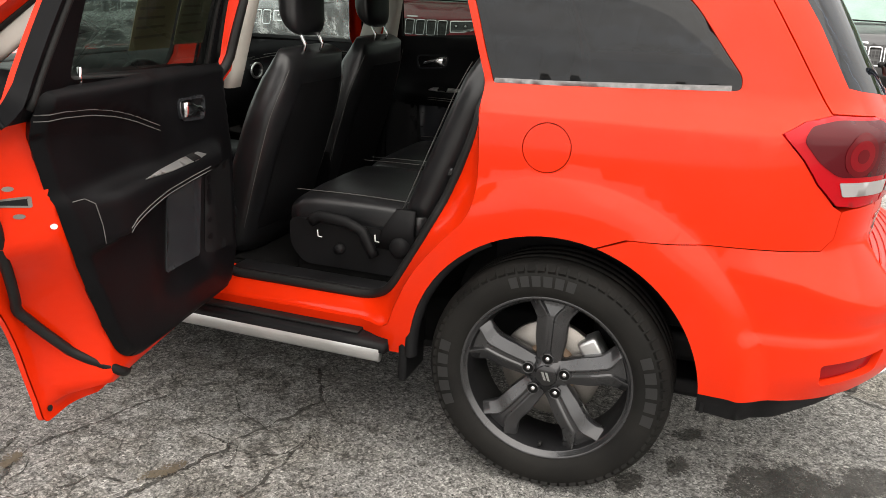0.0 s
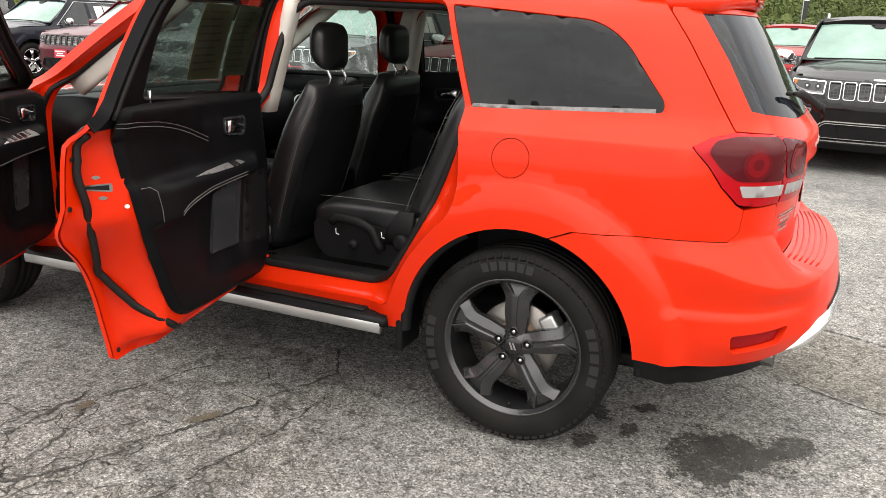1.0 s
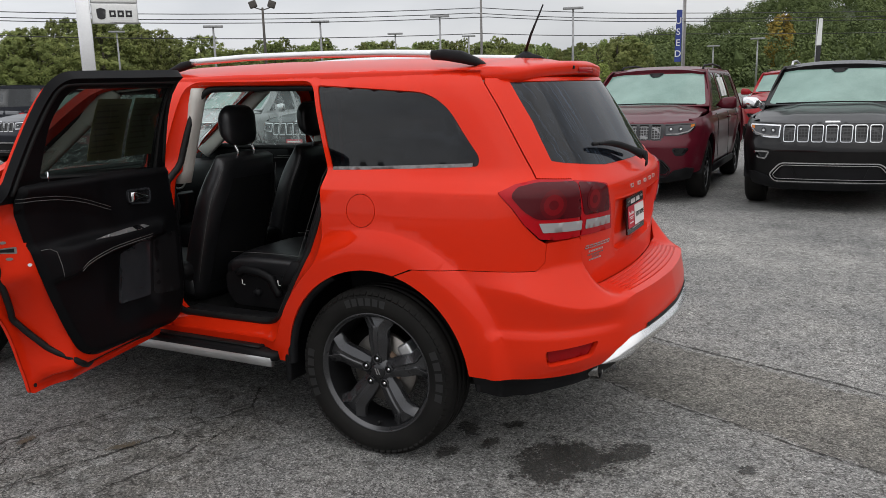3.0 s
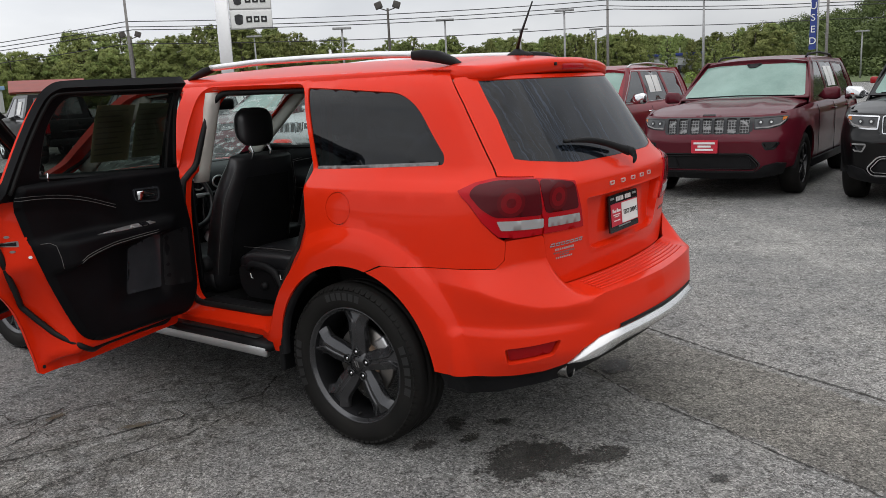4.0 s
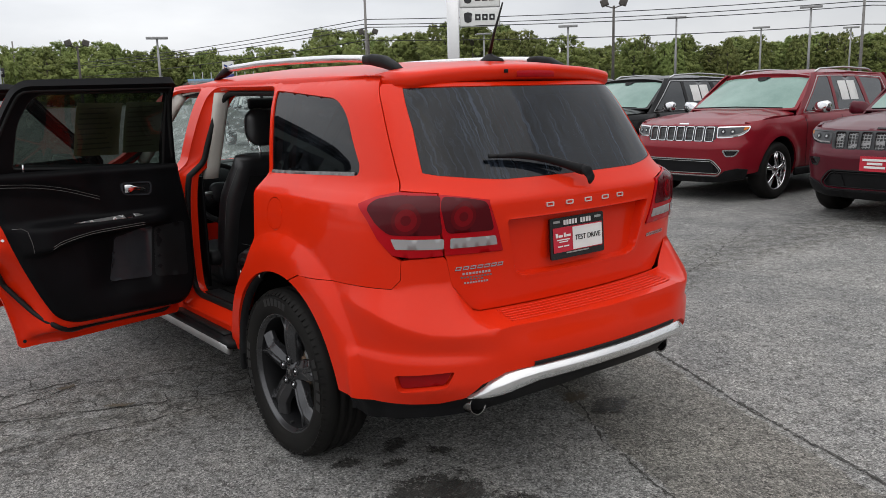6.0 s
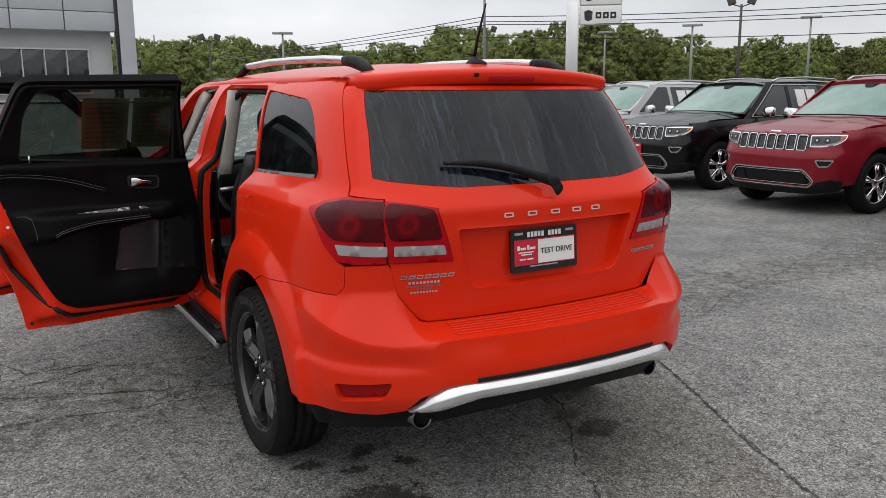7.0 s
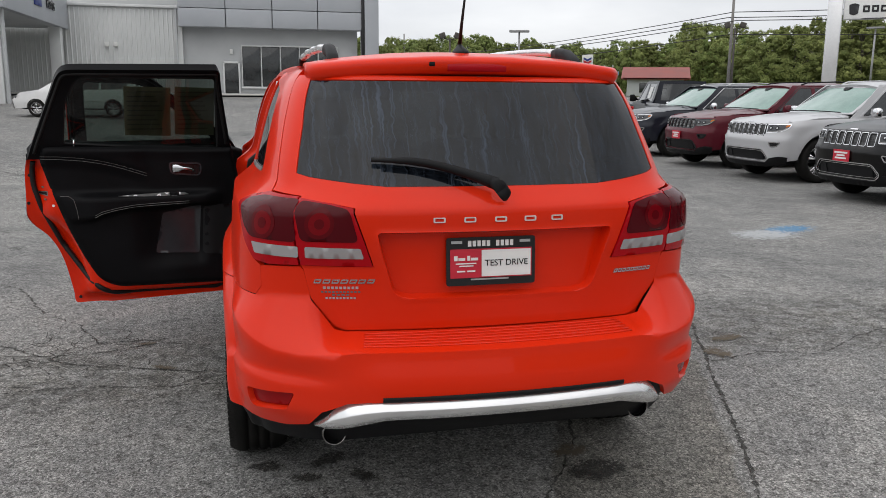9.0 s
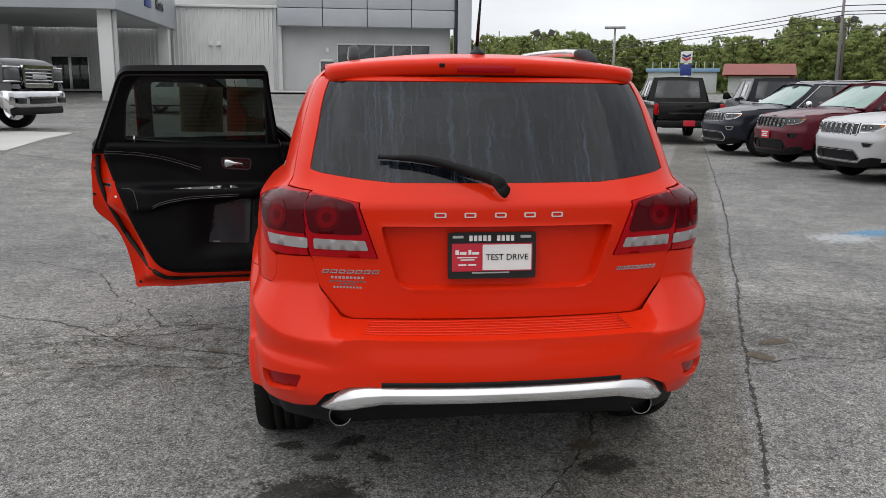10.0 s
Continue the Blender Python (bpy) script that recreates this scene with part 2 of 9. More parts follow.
STEEL = surface_mat("raw_steel", (0.22, 0.20, 0.18), (0.36, 0.34, 0.32), 0.42, 0.12, metal=0.9, fine=260, bump=0.2)
RUST = surface_mat("rusty_hub", (0.16, 0.10, 0.06), (0.30, 0.22, 0.16), 0.8, 0.1, metal=0.3, fine=180, bump=0.5)
CHROME = surface_mat("chrome", (0.62, 0.62, 0.63), (0.72, 0.72, 0.73), 0.10, 0.04, metal=1.0, fine=300, bump=0.02)
SATIN = surface_mat("satin_silver", (0.50, 0.50, 0.50), (0.60, 0.60, 0.60), 0.32, 0.07, metal=0.85, fine=420, bump=0.06)
SILVER_PAINT = surface_mat("silver_painted_plastic", (0.72, 0.72, 0.72), (0.80, 0.80, 0.80), 0.24, 0.05, metal=0.72, fine=420, bump=0.05, coat=0.5)
WHITE_PLASTIC = surface_mat("white_sheet", (0.70, 0.70, 0.68), (0.78, 0.78, 0.76), 0.55, 0.1, fine=250, bump=0.05)
PLATE_RED = surface_mat("plate_red", (0.46, 0.012, 0.030), (0.54, 0.018, 0.040), 0.4, 0.1, fine=250, bump=0.04)
PLATE_BLUE = surface_mat("sign_blue", (0.014, 0.030, 0.17), (0.022, 0.05, 0.26), 0.45, 0.1, fine=200, bump=0.04)
PAPER_TAN = surface_mat("window_sticker_tan", (0.38, 0.32, 0.16), (0.46, 0.40, 0.22), 0.75, 0.1, fine=200, bump=0.05)
PAPER_GREEN = surface_mat("window_sticker_green", (0.30, 0.30, 0.17), (0.37, 0.37, 0.23), 0.75, 0.1, fine=200, bump=0.05)
PAPER_INK = surface_mat("sticker_ink", (0.20, 0.17, 0.10), (0.26, 0.22, 0.13), 0.8, 0.1)
PRIVACY = rain_glass("privacy_glass", (0.020, 0.022, 0.026), (0.12, 0.14, 0.17), 0.022, 0.05)
REAR_GLASS = rain_glass("dusty_rear_glass", (0.020, 0.022, 0.024), (0.13, 0.165, 0.225), 0.040, 0.42)
DOOR_GLASS = glass_mat("tinted_door_glass", (0.13, 0.155, 0.14), 0.06, True)
CLEAR_GLASS = glass_mat("clear_glass", (0.74, 0.82, 0.79), 0.08, True)
WET_GLASS = glass_mat("rain_specked_glass", (0.62, 0.72, 0.69), 0.50, True, (0.50, 0.56, 0.54), True)
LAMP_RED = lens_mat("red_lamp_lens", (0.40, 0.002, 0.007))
# smoked dye and the shade inside the lens share this darker red
LAMP_DARK = lens_mat("smoked_shaded_red_lens", (0.072, 0.0010, 0.004))
LAMP_CLEAR = lens_mat("clear_lamp_lens", (0.33, 0.32, 0.32), 0.12)
LAMP_AMBER = lens_mat("amber_lens", (0.55, 0.16, 0.02))
REFLECTOR = lens_mat("red_reflector", (0.27, 0.003, 0.005), 0.2)
BADGE = surface_mat("bright_badge_metal", (0.74, 0.73, 0.70), (0.82, 0.81, 0.78), 0.28, 0.06, metal=0.55, fine=420, bump=0.03, coat=0.4)
TIP_DARK = surface_mat("sooty_exhaust_steel", (0.16, 0.155, 0.15), (0.26, 0.25, 0.24), 0.24, 0.08, metal=1.0, fine=300, bump=0.05)
# the optics' bowl shade and glow are put into these two reds
LAMP_MID = lens_mat("red_optic_bowl_shade", (0.10, 0.0012, 0.004))
LAMP_GLOW = lens_mat("red_optic_glow_tint", (0.17, 0.0015, 0.005))
TRIM_PALE = surface_mat("dusty_weather_strip", (0.10, 0.10, 0.10), (0.26, 0.26, 0.26), 0.6, 0.1, scale=40, fine=300, bump=0.2)
HEADLIGHT = lens_mat("headlight_glass", (0.085, 0.088, 0.092), 0.06)

# ---- mesh helpers ----
def finish(bm, name, material, smooth_on=True):
    me = bpy.data.meshes.new(name)
    bm.normal_update()
    for fc in bm.faces:
        fc.smooth = smooth_on
    bm.to_mesh(me)
    bm.free()
    for mt in material if isinstance(material, (list, tuple)) else [material]:
        me.materials.append(mt)
    return me


def part(name, bm, material, parent=None, label="", smooth_on=True, m=None):
    """Links a bmesh as one mesh object, under a thing or a part."""
    ob = new(name, finish(bm, name, material, smooth_on))
    if parent:
        ob.parent = parent
    if m is not None:
        ob.matrix_basis = m
    return tagged(ob, label)


def thing(name, label, category, group="", m=None, kind=""):
    ob = new(name)
    if m is not None:
        ob.matrix_basis = m
    return tagged(ob, label, category, group, kind)


def sharp(bm, degrees=32):
    lim = radians(degrees)
    for e in bm.edges:
        if len(e.link_faces) != 2 or e.calc_face_angle(0) > lim:
            e.smooth = False
    return bm


def rbox(bm, c, s, bevel=0.0, m=None, seg=2):
    """A box with rounded edges, centre c and full size s, put into bm."""
    b = bmesh.new()
    bmesh.ops.create_cube(b, size=1)
    for v in b.verts:
        v.co = Vector((v.co.x * s[0], v.co.y * s[1], v.co.z * s[2]))
    if bevel:
        bmesh.ops.bevel(b, geom=b.edges[:], offset=min(bevel, min(s) * 0.45), segments=seg, profile=0.6, affect="EDGES")
    bmesh.ops.transform(b, matrix=(m or Matrix()) if c is None else Matrix.Translation(c) @ (m or Matrix()), verts=b.verts)
    return merge(bm, b)


def merge(bm, b):
    at = {}
    for v in b.verts:
        at[v] = bm.verts.new(v.co)
    for fc in b.faces:
        try:
            nf = bm.faces.new([at[v] for v in fc.verts])
            nf.smooth, nf.material_index = fc.smooth, fc.material_index
        except ValueError:
            pass
    b.free()
    return bm


def box_bm(c, s, bevel=0.01, m=None, seg=2):
    return sharp(rbox(bmesh.new(), c, s, bevel, m, seg), 40)


def rings(bm, loops, closed=True, cap=True, wrap=False):
    """Skins rows of points into quads."""
    rows = [[bm.verts.new(p) for p in lp] for lp in loops]
    n = len(rows[0])
    pairs = list(zip(rows, rows[1:])) + ([(rows[-1], rows[0])] if wrap else [])
    for a, b in pairs:
        for i in range(n if closed else n - 1):
            j = (i + 1) % n
            try:
                bm.faces.new((a[i], a[j], b[j], b[i]))
            except ValueError:
                pass
    if cap and closed and not wrap:
        for row, flip in ((rows[0], True), (rows[-1], False)):
            try:
                bm.faces.new(row[::-1] if flip else row)
            except ValueError:
                pass
    return bm


def tube(pts, r, seg=8, closed=False, cap=True, bm=None, flat=1.0):
    """A round bar along the points; r may be one radius or one for each point."""
    bm = bm or bmesh.new()
    pts = [Vector(p) for p in pts]
    loops, n = [], len(pts)
    ref = None
    for i, p in enumerate(pts):
        a = pts[(i - 1) % n] if closed or i else p
        b = pts[(i + 1) % n] if closed or i < n - 1 else p
        d = (b - a).normalized()
        ref = ref if ref is not None else (Vector((0, 0, 1)) if abs(d.z) < 0.9 else Vector((1, 0, 0)))
        s = d.cross(ref).normalized()
        t = s.cross(d).normalized()
        ref = t
        q = r[i] if isinstance(r, (list, tuple)) else r
        loops.append([p + q * (math.cos(k) * s + flat * math.sin(k) * t) for k in (2 * math.pi * j / seg for j in range(seg))])
    return rings(bm, loops, True, cap, closed)


def loft(sections, seg=28, bm=None, cap=True):
    """Soft solid through rounded sections: (centre, half-axis a, half-axis b, squareness n)."""
    bm = bm or bmesh.new()
    loops = []
    for c, a, b, n in sections:
        c, a, b = Vector(c), Vector(a), Vector(b)
        lp = []
        for j in range(seg):
            k = 2 * math.pi * j / seg
            co, si = math.cos(k), math.sin(k)
            lp.append(c + a * (math.copysign(abs(co) ** (2 / n), co)) + b * (math.copysign(abs(si) ** (2 / n), si)))
        loops.append(lp)
    return rings(bm, loops, True, cap)


def lathe(profile, seg=48, axis="X", bm=None, wrap=False):
    """Turns (radius, along) pairs about the axis."""
    bm = bm or bmesh.new()
    loops = []
    for k in range(seg):
        a = 2 * math.pi * k / seg
        c, s = math.cos(a), math.sin(a)
        loops.append([(h, r * c, r * s) if axis == "X" else (r * c, r * s, h) for r, h in profile])
    return rings(bm, loops, wrap, False, True)


def resample(pts, step, closed=True):
    out, n = [], len(pts)
    for i in range(n if closed else n - 1):
        a, b = np.array(pts[i], float), np.array(pts[(i + 1) % n], float)
        k = max(1, int(math.ceil(np.linalg.norm(b - a) / step)))
        out += [tuple(a + (b - a) * j / k) for j in range(k)]
    return out if closed else out + [tuple(map(float, pts[-1]))]


def rounded(pts, radius, seg=5):
    """A closed 2D outline with its corners rounded; radius: one, or one for each corner."""
    out, n = [], len(pts)
    for i in range(n):
        p, a, b = (np.array(pts[k % n], float) for k in (i, i - 1, i + 1))
        r = radius[i] if isinstance(radius, (list, tuple)) else radius
        da, db = a - p, b - p
        la, lb = np.linalg.norm(da), np.linalg.norm(db)
        q = min(r, la * 0.48, lb * 0.48)
        if q < 1e-4:
            out.append(tuple(p))
            continue
        s, e = p + da / la * q, p + db / lb * q
        for j in range(seg + 1):
            t = j / seg
            out.append(tuple((1 - t) ** 2 * s + 2 * t * (1 - t) * p + t * t * e))
    return out


def inside(poly, q):
    x, y = q[:, 0], q[:, 1]
    res = np.zeros(len(q), bool)
    p = np.array(poly, float)
    for (x0, y0), (x1, y1) in zip(p, np.roll(p, -1, 0)):
        hit = ((y0 > y) != (y1 > y)) & (x < (x1 - x0) * (y - y0) / (y1 - y0 + 1e-12) + x0)
        res ^= hit
    return res


def panel(outline, holes, step, to3d, depth=0.012, bm=None, flip=False, lines=()):
    """A sheet-metal panel: a flat outline with holes, filled with a fine net, laid on the surface to3d(a, b), its edges turned in by depth; lines: creases that the net follows."""
    from mathutils.geometry import delaunay_2d_cdt
    bm = bm or bmesh.new()
    loops = [resample(outline, step)] + [resample(h, step) for h in holes]
    pts, edges = [], []
    for lp in loops:
        k = len(pts)
        pts += lp
        edges += [(k + i, k + (i + 1) % len(lp)) for i in range(len(lp))]
    rim = np.array(pts)
    for ln in lines:
        q = np.array(resample(ln, step * 0.6, False))
        ok = inside(loops[0], q) & np.array([np.min(np.hypot(*(rim - w).T)) > step * 0.2 for w in q])
        for h in loops[1:]:
            ok &= ~inside(h, q)
        k = len(pts)
        at = np.cumsum(ok) - 1
        pts += [tuple(w) for w in q[ok]]
        edges += [(k + int(at[i]), k + int(at[i + 1])) for i in range(len(q) - 1) if ok[i] and ok[i + 1]]
    p = np.array(loops[0])
    lo, hi = p.min(0), p.max(0)
    gx, gy = np.meshgrid(np.arange(lo[0] + step * 0.5, hi[0], step), np.arange(lo[1] + step * 0.5, hi[1], step * 0.866))
    gx = gx + (np.arange(gx.shape[0]) % 2)[:, None] * step * 0.5
    q = np.stack([gx.ravel(), gy.ravel()], 1)
    if len(q):
        ok = inside(loops[0], q)
        for h in loops[1:]:
            ok &= ~inside(h, q)
        q = q[ok]
        allb = np.array(pts)
        if len(q):
            near = np.array([np.min(np.hypot(*(allb - w).T)) for w in q])
            q = q[near > step * 0.55]
    pts2 = [Vector(w) for w in pts] + [Vector(w) for w in q]
    vs, _, fs, _, _, _ = delaunay_2d_cdt(pts2, edges, [], 0, 1e-6)
    va = np.array([(v.x, v.y) for v in vs])
    cen = np.array([va[list(t)].mean(0) for t in fs])
    ok = inside(loops[0], cen)
    for h in loops[1:]:
        ok &= ~inside(h, cen)
    xyz = to3d(va[:, 0], va[:, 1])
    bv = [bm.verts.new(c) for c in xyz]
    made = []
    for t, good in zip(fs, ok):
        if good:
            t = list(t)
            a, b_, c = va[t[0]], va[t[1]], va[t[2]]
            if (b_[0] - a[0]) * (c[1] - a[1]) - (b_[1] - a[1]) * (c[0] - a[0]) < 0:
                t.reverse()
            if flip:
                t.reverse()
            made.append(bm.faces.new([bv[i] for i in t]))
    for v in bv:
        if not v.link_faces:
            bm.verts.remove(v)
    if depth:
        bm.normal_update()
        border = [e for fc in made for e in fc.edges if len(e.link_faces) == 1]
        border = list(dict.fromkeys(border))
        low = {}
        for e in border:
            for v in e.verts:
                if v not in low:
                    low[v] = bm.verts.new(v.co - v.normal * depth)
        for e in border:
            lp = e.link_loops[0]
            a, b_ = lp.vert, lp.link_loop_next.vert
            e.smooth = False
            try:
                bm.faces.new((b_, a, low[a], low[b_]))
            except ValueError:
                pass
    return bm


def plane_map(o, ax, ay):
    """Lays a flat outline in the plane through o with the axes ax and ay."""
    o, ax, ay = (np.array(k, float) for k in (o, ax, ay))
    return lambda a, b: o + np.outer(a, ax) + np.outer(b, ay)


def slab(outline, thick, o, ax, ay, holes=(), step=0.5, bm=None):
    """A flat plate of that outline and thickness; its front looks along ax x ay."""
    bm = bm or bmesh.new()
    n = np.cross(ax, ay)
    n = n / np.linalg.norm(n)
    panel(outline, list(holes), step, plane_map(o, ax, ay), thick, bm=bm)
    panel(outline, list(holes), step, plane_map(np.array(o) - n * thick, ax, ay), 0, bm=bm, flip=True)
    bmesh.ops.remove_doubles(bm, verts=bm.verts, dist=1e-5)
    return bm


# ---- the body surface of the orange-red car: tail at negative y, left side at negative x ----
def prof(*pairs):
    a = np.array(pairs, float)
    x, v = a[:, 0], a[:, 1]
    h = np.diff(x)
    d = np.diff(v) / h
    m = np.zeros(len(x))
    m[0], m[-1] = d[0], d[-1]
    for i in range(1, len(x) - 1):
        m[i] = 0 if d[i - 1] * d[i] <= 0 else 2 * d[i - 1] * d[i] / (d[i - 1] + d[i])
    def f(q):
        q = np.clip(np.asarray(q, float), x[0], x[-1])
        i = np.clip(np.searchsorted(x, q) - 1, 0, len(x) - 2)
        t = (q - x[i]) / h[i]
        return ((2*t**3 - 3*t**2 + 1) * v[i] + (t**3 - 2*t**2 + t) * h[i] * m[i]
                + (3*t**2 - 2*t**3) * v[i + 1] + (t**3 - t**2) * h[i] * m[i + 1])
    return f
def smooth(a, b, q):
    t = np.clip((q - a) / (b - a), 0, 1)
    return t * t * (3 - 2 * t)
HALF = prof((.25,.80),(.33,.83),(.42,.852),(.55,.864),(.75,.870),(.92,.868),(1.02,.862),(1.09,.8535),(1.111,.8505),(1.119,.8450),(1.155,.797),(1.19,.766),(1.25,.750),(1.35,.722),(1.45,.688),(1.53,.648),(1.57,.610),(1.60,.55))
BACK = prof((.25,.865),(.73,.865),(.90,.878),(1.03,.896),(1.10,.8985),(1.120,.8975),(1.128,.8935),(1.15,.876),(1.19,.845),(1.30,.775),(1.42,.700),(1.53,.625),(1.60,.56))
Y0, NN, BOW, SIDE = 0.3, 7.5, 0.10, 0.018


def make_shell(half, back, y0, nn, bow, side, ref_w, ref_l, taper):
    """A car's skin round one end: u metres along the plan from the middle of that end, z the height; half and back give width and length by height."""
    t = np.linspace(0, 1, 4000)
    ph = np.pi / 2 * np.where(t < .5, .5 * (2 * t) ** 4, 1 - .5 * (2 - 2 * t) ** 4)

    def plan(a, w, ln):
        c, s = np.sin(a) ** (2 / nn), np.cos(a) ** (2 / nn)
        return -w * c * (1 - side * s * s), y0 - ln * s * (1 - bow * c * c)
    px, py = plan(ph, ref_w, ref_l)
    arc = np.concatenate([[0], np.cumsum(np.hypot(np.diff(px), np.diff(py)))])
    uc = arc[-1]

    def skin(u, z):
        u, z = np.broadcast_arrays(np.asarray(u, float), np.asarray(z, float))
        a = np.abs(u)
        w = half(z)
        x, y = plan(np.interp(a, arc, ph), w, y0 + back(z))
        y = np.where(a > uc, y0 + a - uc, y)
        x = np.where(a > uc, -w + taper(y), x)
        return np.stack([np.where(u < 0, -x, x), y, z], -1)

    def by_y(y, z):
        a = np.linspace(0, uc + 5.0, 1600)
        return float(np.interp(y, skin(a, np.full_like(a, z))[:, 1], a))

    def by_x(x, z):
        a = np.linspace(0, uc, 1200)
        q = np.maximum.accumulate(-skin(a, np.full_like(a, z))[:, 0])
        return float(np.sign(-x) * np.interp(abs(x), q, a)) if x else 0.0
    return skin, by_y, by_x


surface, u_side, u_rear = make_shell(HALF, BACK, Y0, NN, BOW, SIDE, .865, 1.18, lambda y: smooth(1.6, 3.9, y) * .10)

# ---- ground: worn asphalt lot ----
def asphalt_mat():
    m, n, l, b = mat_new("worn_asphalt")
    co = n.new("ShaderNodeTexCoord").outputs["Object"]
    # stones in the binder
    v = n.new("ShaderNodeTexVoronoi")
    v.inputs["Scale"].default_value = 112.0
    l.new(co, v.inputs["Vector"])
    v2 = n.new("ShaderNodeTexVoronoi")
    v2.inputs["Scale"].default_value = 270.0
    l.new(co, v2.inputs["Vector"])
    bw = n.new("ShaderNodeRGBToBW")
    l.new(v.outputs["Color"], bw.inputs[0])
    bw2 = n.new("ShaderNodeRGBToBW")
    l.new(v2.outputs["Color"], bw2.inputs[0])
    stone = ramp_node(n, [(0.14, (0.034, 0.034, 0.033)), (0.36, (0.108, 0.107, 0.104)), (0.54, (0.200, 0.198, 0.192)), (0.70, (0.305, 0.301, 0.292)), (0.86, (0.53, 0.52, 0.50))])
    mixv = n.new("ShaderNodeMath")
    mixv.operation = "MULTIPLY_ADD"
    mixv.inputs[1].default_value = 0.5
    half = n.new("ShaderNodeMath")
    half.operation, half.inputs[1].default_value = "MULTIPLY", 0.5
    l.new(bw.outputs[0], mixv.inputs[0])
    l.new(bw2.outputs[0], half.inputs[0])
    l.new(half.outputs[0], mixv.inputs[2])
    l.new(mixv.outputs[0], stone.inputs["Fac"])
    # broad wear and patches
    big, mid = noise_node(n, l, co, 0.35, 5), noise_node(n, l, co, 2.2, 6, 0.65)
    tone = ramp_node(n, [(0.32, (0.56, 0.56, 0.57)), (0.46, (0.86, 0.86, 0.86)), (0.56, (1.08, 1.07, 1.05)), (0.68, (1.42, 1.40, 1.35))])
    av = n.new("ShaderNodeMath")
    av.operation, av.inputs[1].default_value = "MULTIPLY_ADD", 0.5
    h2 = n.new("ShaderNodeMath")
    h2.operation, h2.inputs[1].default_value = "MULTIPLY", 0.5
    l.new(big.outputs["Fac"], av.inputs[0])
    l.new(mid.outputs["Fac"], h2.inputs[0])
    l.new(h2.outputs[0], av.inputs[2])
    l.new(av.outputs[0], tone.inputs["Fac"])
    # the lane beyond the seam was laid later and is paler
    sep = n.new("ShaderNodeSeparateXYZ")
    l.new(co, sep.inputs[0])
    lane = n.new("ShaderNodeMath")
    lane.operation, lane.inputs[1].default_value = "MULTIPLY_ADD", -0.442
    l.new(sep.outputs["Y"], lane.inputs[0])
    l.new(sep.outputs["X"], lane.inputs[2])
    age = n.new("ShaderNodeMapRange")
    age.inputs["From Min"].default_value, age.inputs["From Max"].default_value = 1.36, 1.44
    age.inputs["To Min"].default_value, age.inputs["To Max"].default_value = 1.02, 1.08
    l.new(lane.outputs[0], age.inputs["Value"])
    aged = n.new("ShaderNodeVectorMath")
    aged.operation = "SCALE"
    wob = noise_node(n, l, co, 5.0, 3)
    edge = n.new("ShaderNodeMath")
    edge.operation, edge.inputs[1].default_value = "MULTIPLY_ADD", 0.16
    l.new(wob.outputs["Fac"], edge.inputs[0])
    l.new(lane.outputs[0], edge.inputs[2])
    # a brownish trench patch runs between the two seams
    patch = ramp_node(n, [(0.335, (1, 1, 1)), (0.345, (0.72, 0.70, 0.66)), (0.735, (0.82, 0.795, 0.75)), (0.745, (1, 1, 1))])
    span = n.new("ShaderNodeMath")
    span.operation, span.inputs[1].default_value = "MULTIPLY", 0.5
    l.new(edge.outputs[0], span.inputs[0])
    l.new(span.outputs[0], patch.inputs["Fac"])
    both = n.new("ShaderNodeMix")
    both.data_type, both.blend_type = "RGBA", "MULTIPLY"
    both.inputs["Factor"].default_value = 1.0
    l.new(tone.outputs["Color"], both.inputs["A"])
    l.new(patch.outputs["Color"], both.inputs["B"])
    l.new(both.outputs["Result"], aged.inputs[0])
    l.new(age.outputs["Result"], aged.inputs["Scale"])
    mul = n.new("ShaderNodeMix")
    mul.data_type, mul.blend_type = "RGBA", "MULTIPLY"
    mul.inputs["Factor"].default_value = 1.0
    l.new(stone.outputs["Color"], mul.inputs["A"])
    l.new(aged.outputs["Vector"], mul.inputs["B"])
    # crazed cracks where the noise lets them
    warp = noise_node(n, l, co, 3.0, 4)
    add = n.new("ShaderNodeVectorMath")
    add.operation = "MULTIPLY_ADD"
    add.inputs[1].default_value = (0.35, 0.35, 0.0)
    l.new(warp.outputs["Color"], add.inputs[0])
    l.new(co, add.inputs[2])
    cr = n.new("ShaderNodeTexVoronoi")
    cr.feature = "DISTANCE_TO_EDGE"
    cr.inputs["Scale"].default_value = 3.1
    l.new(add.outputs[0], cr.inputs["Vector"])
    line = ramp_node(n, [(0.0, (0.6, 0.6, 0.6)), (0.015, (0, 0, 0))])
    l.new(cr.outputs["Distance"], line.inputs["Fac"])
    where = noise_node(n, l, co, 0.55, 3)
    gate = ramp_node(n, [(0.46, (0, 0, 0)), (0.58, (1, 1, 1))])
    l.new(where.outputs["Fac"], gate.inputs["Fac"])
    # closer cracking in a band that runs across the lot beside the car
    cr2 = n.new("ShaderNodeTexVoronoi")
    cr2.feature = "DISTANCE_TO_EDGE"
    cr2.inputs["Scale"].default_value = 8.5
    l.new(add.outputs[0], cr2.inputs["Vector"])
    line2 = ramp_node(n, [(0.0, (0.7, 0.7, 0.7)), (0.045, (0, 0, 0))])
    l.new(cr2.outputs["Distance"], line2.inputs["Fac"])
    sway = n.new("ShaderNodeMath")
    sway.operation, sway.inputs[1].default_value = "MULTIPLY_ADD", 1.6
    l.new(where.outputs["Fac"], sway.inputs[0])
    l.new(sep.outputs["Y"], sway.inputs[2])
    belt_ = n.new("ShaderNodeMapRange")
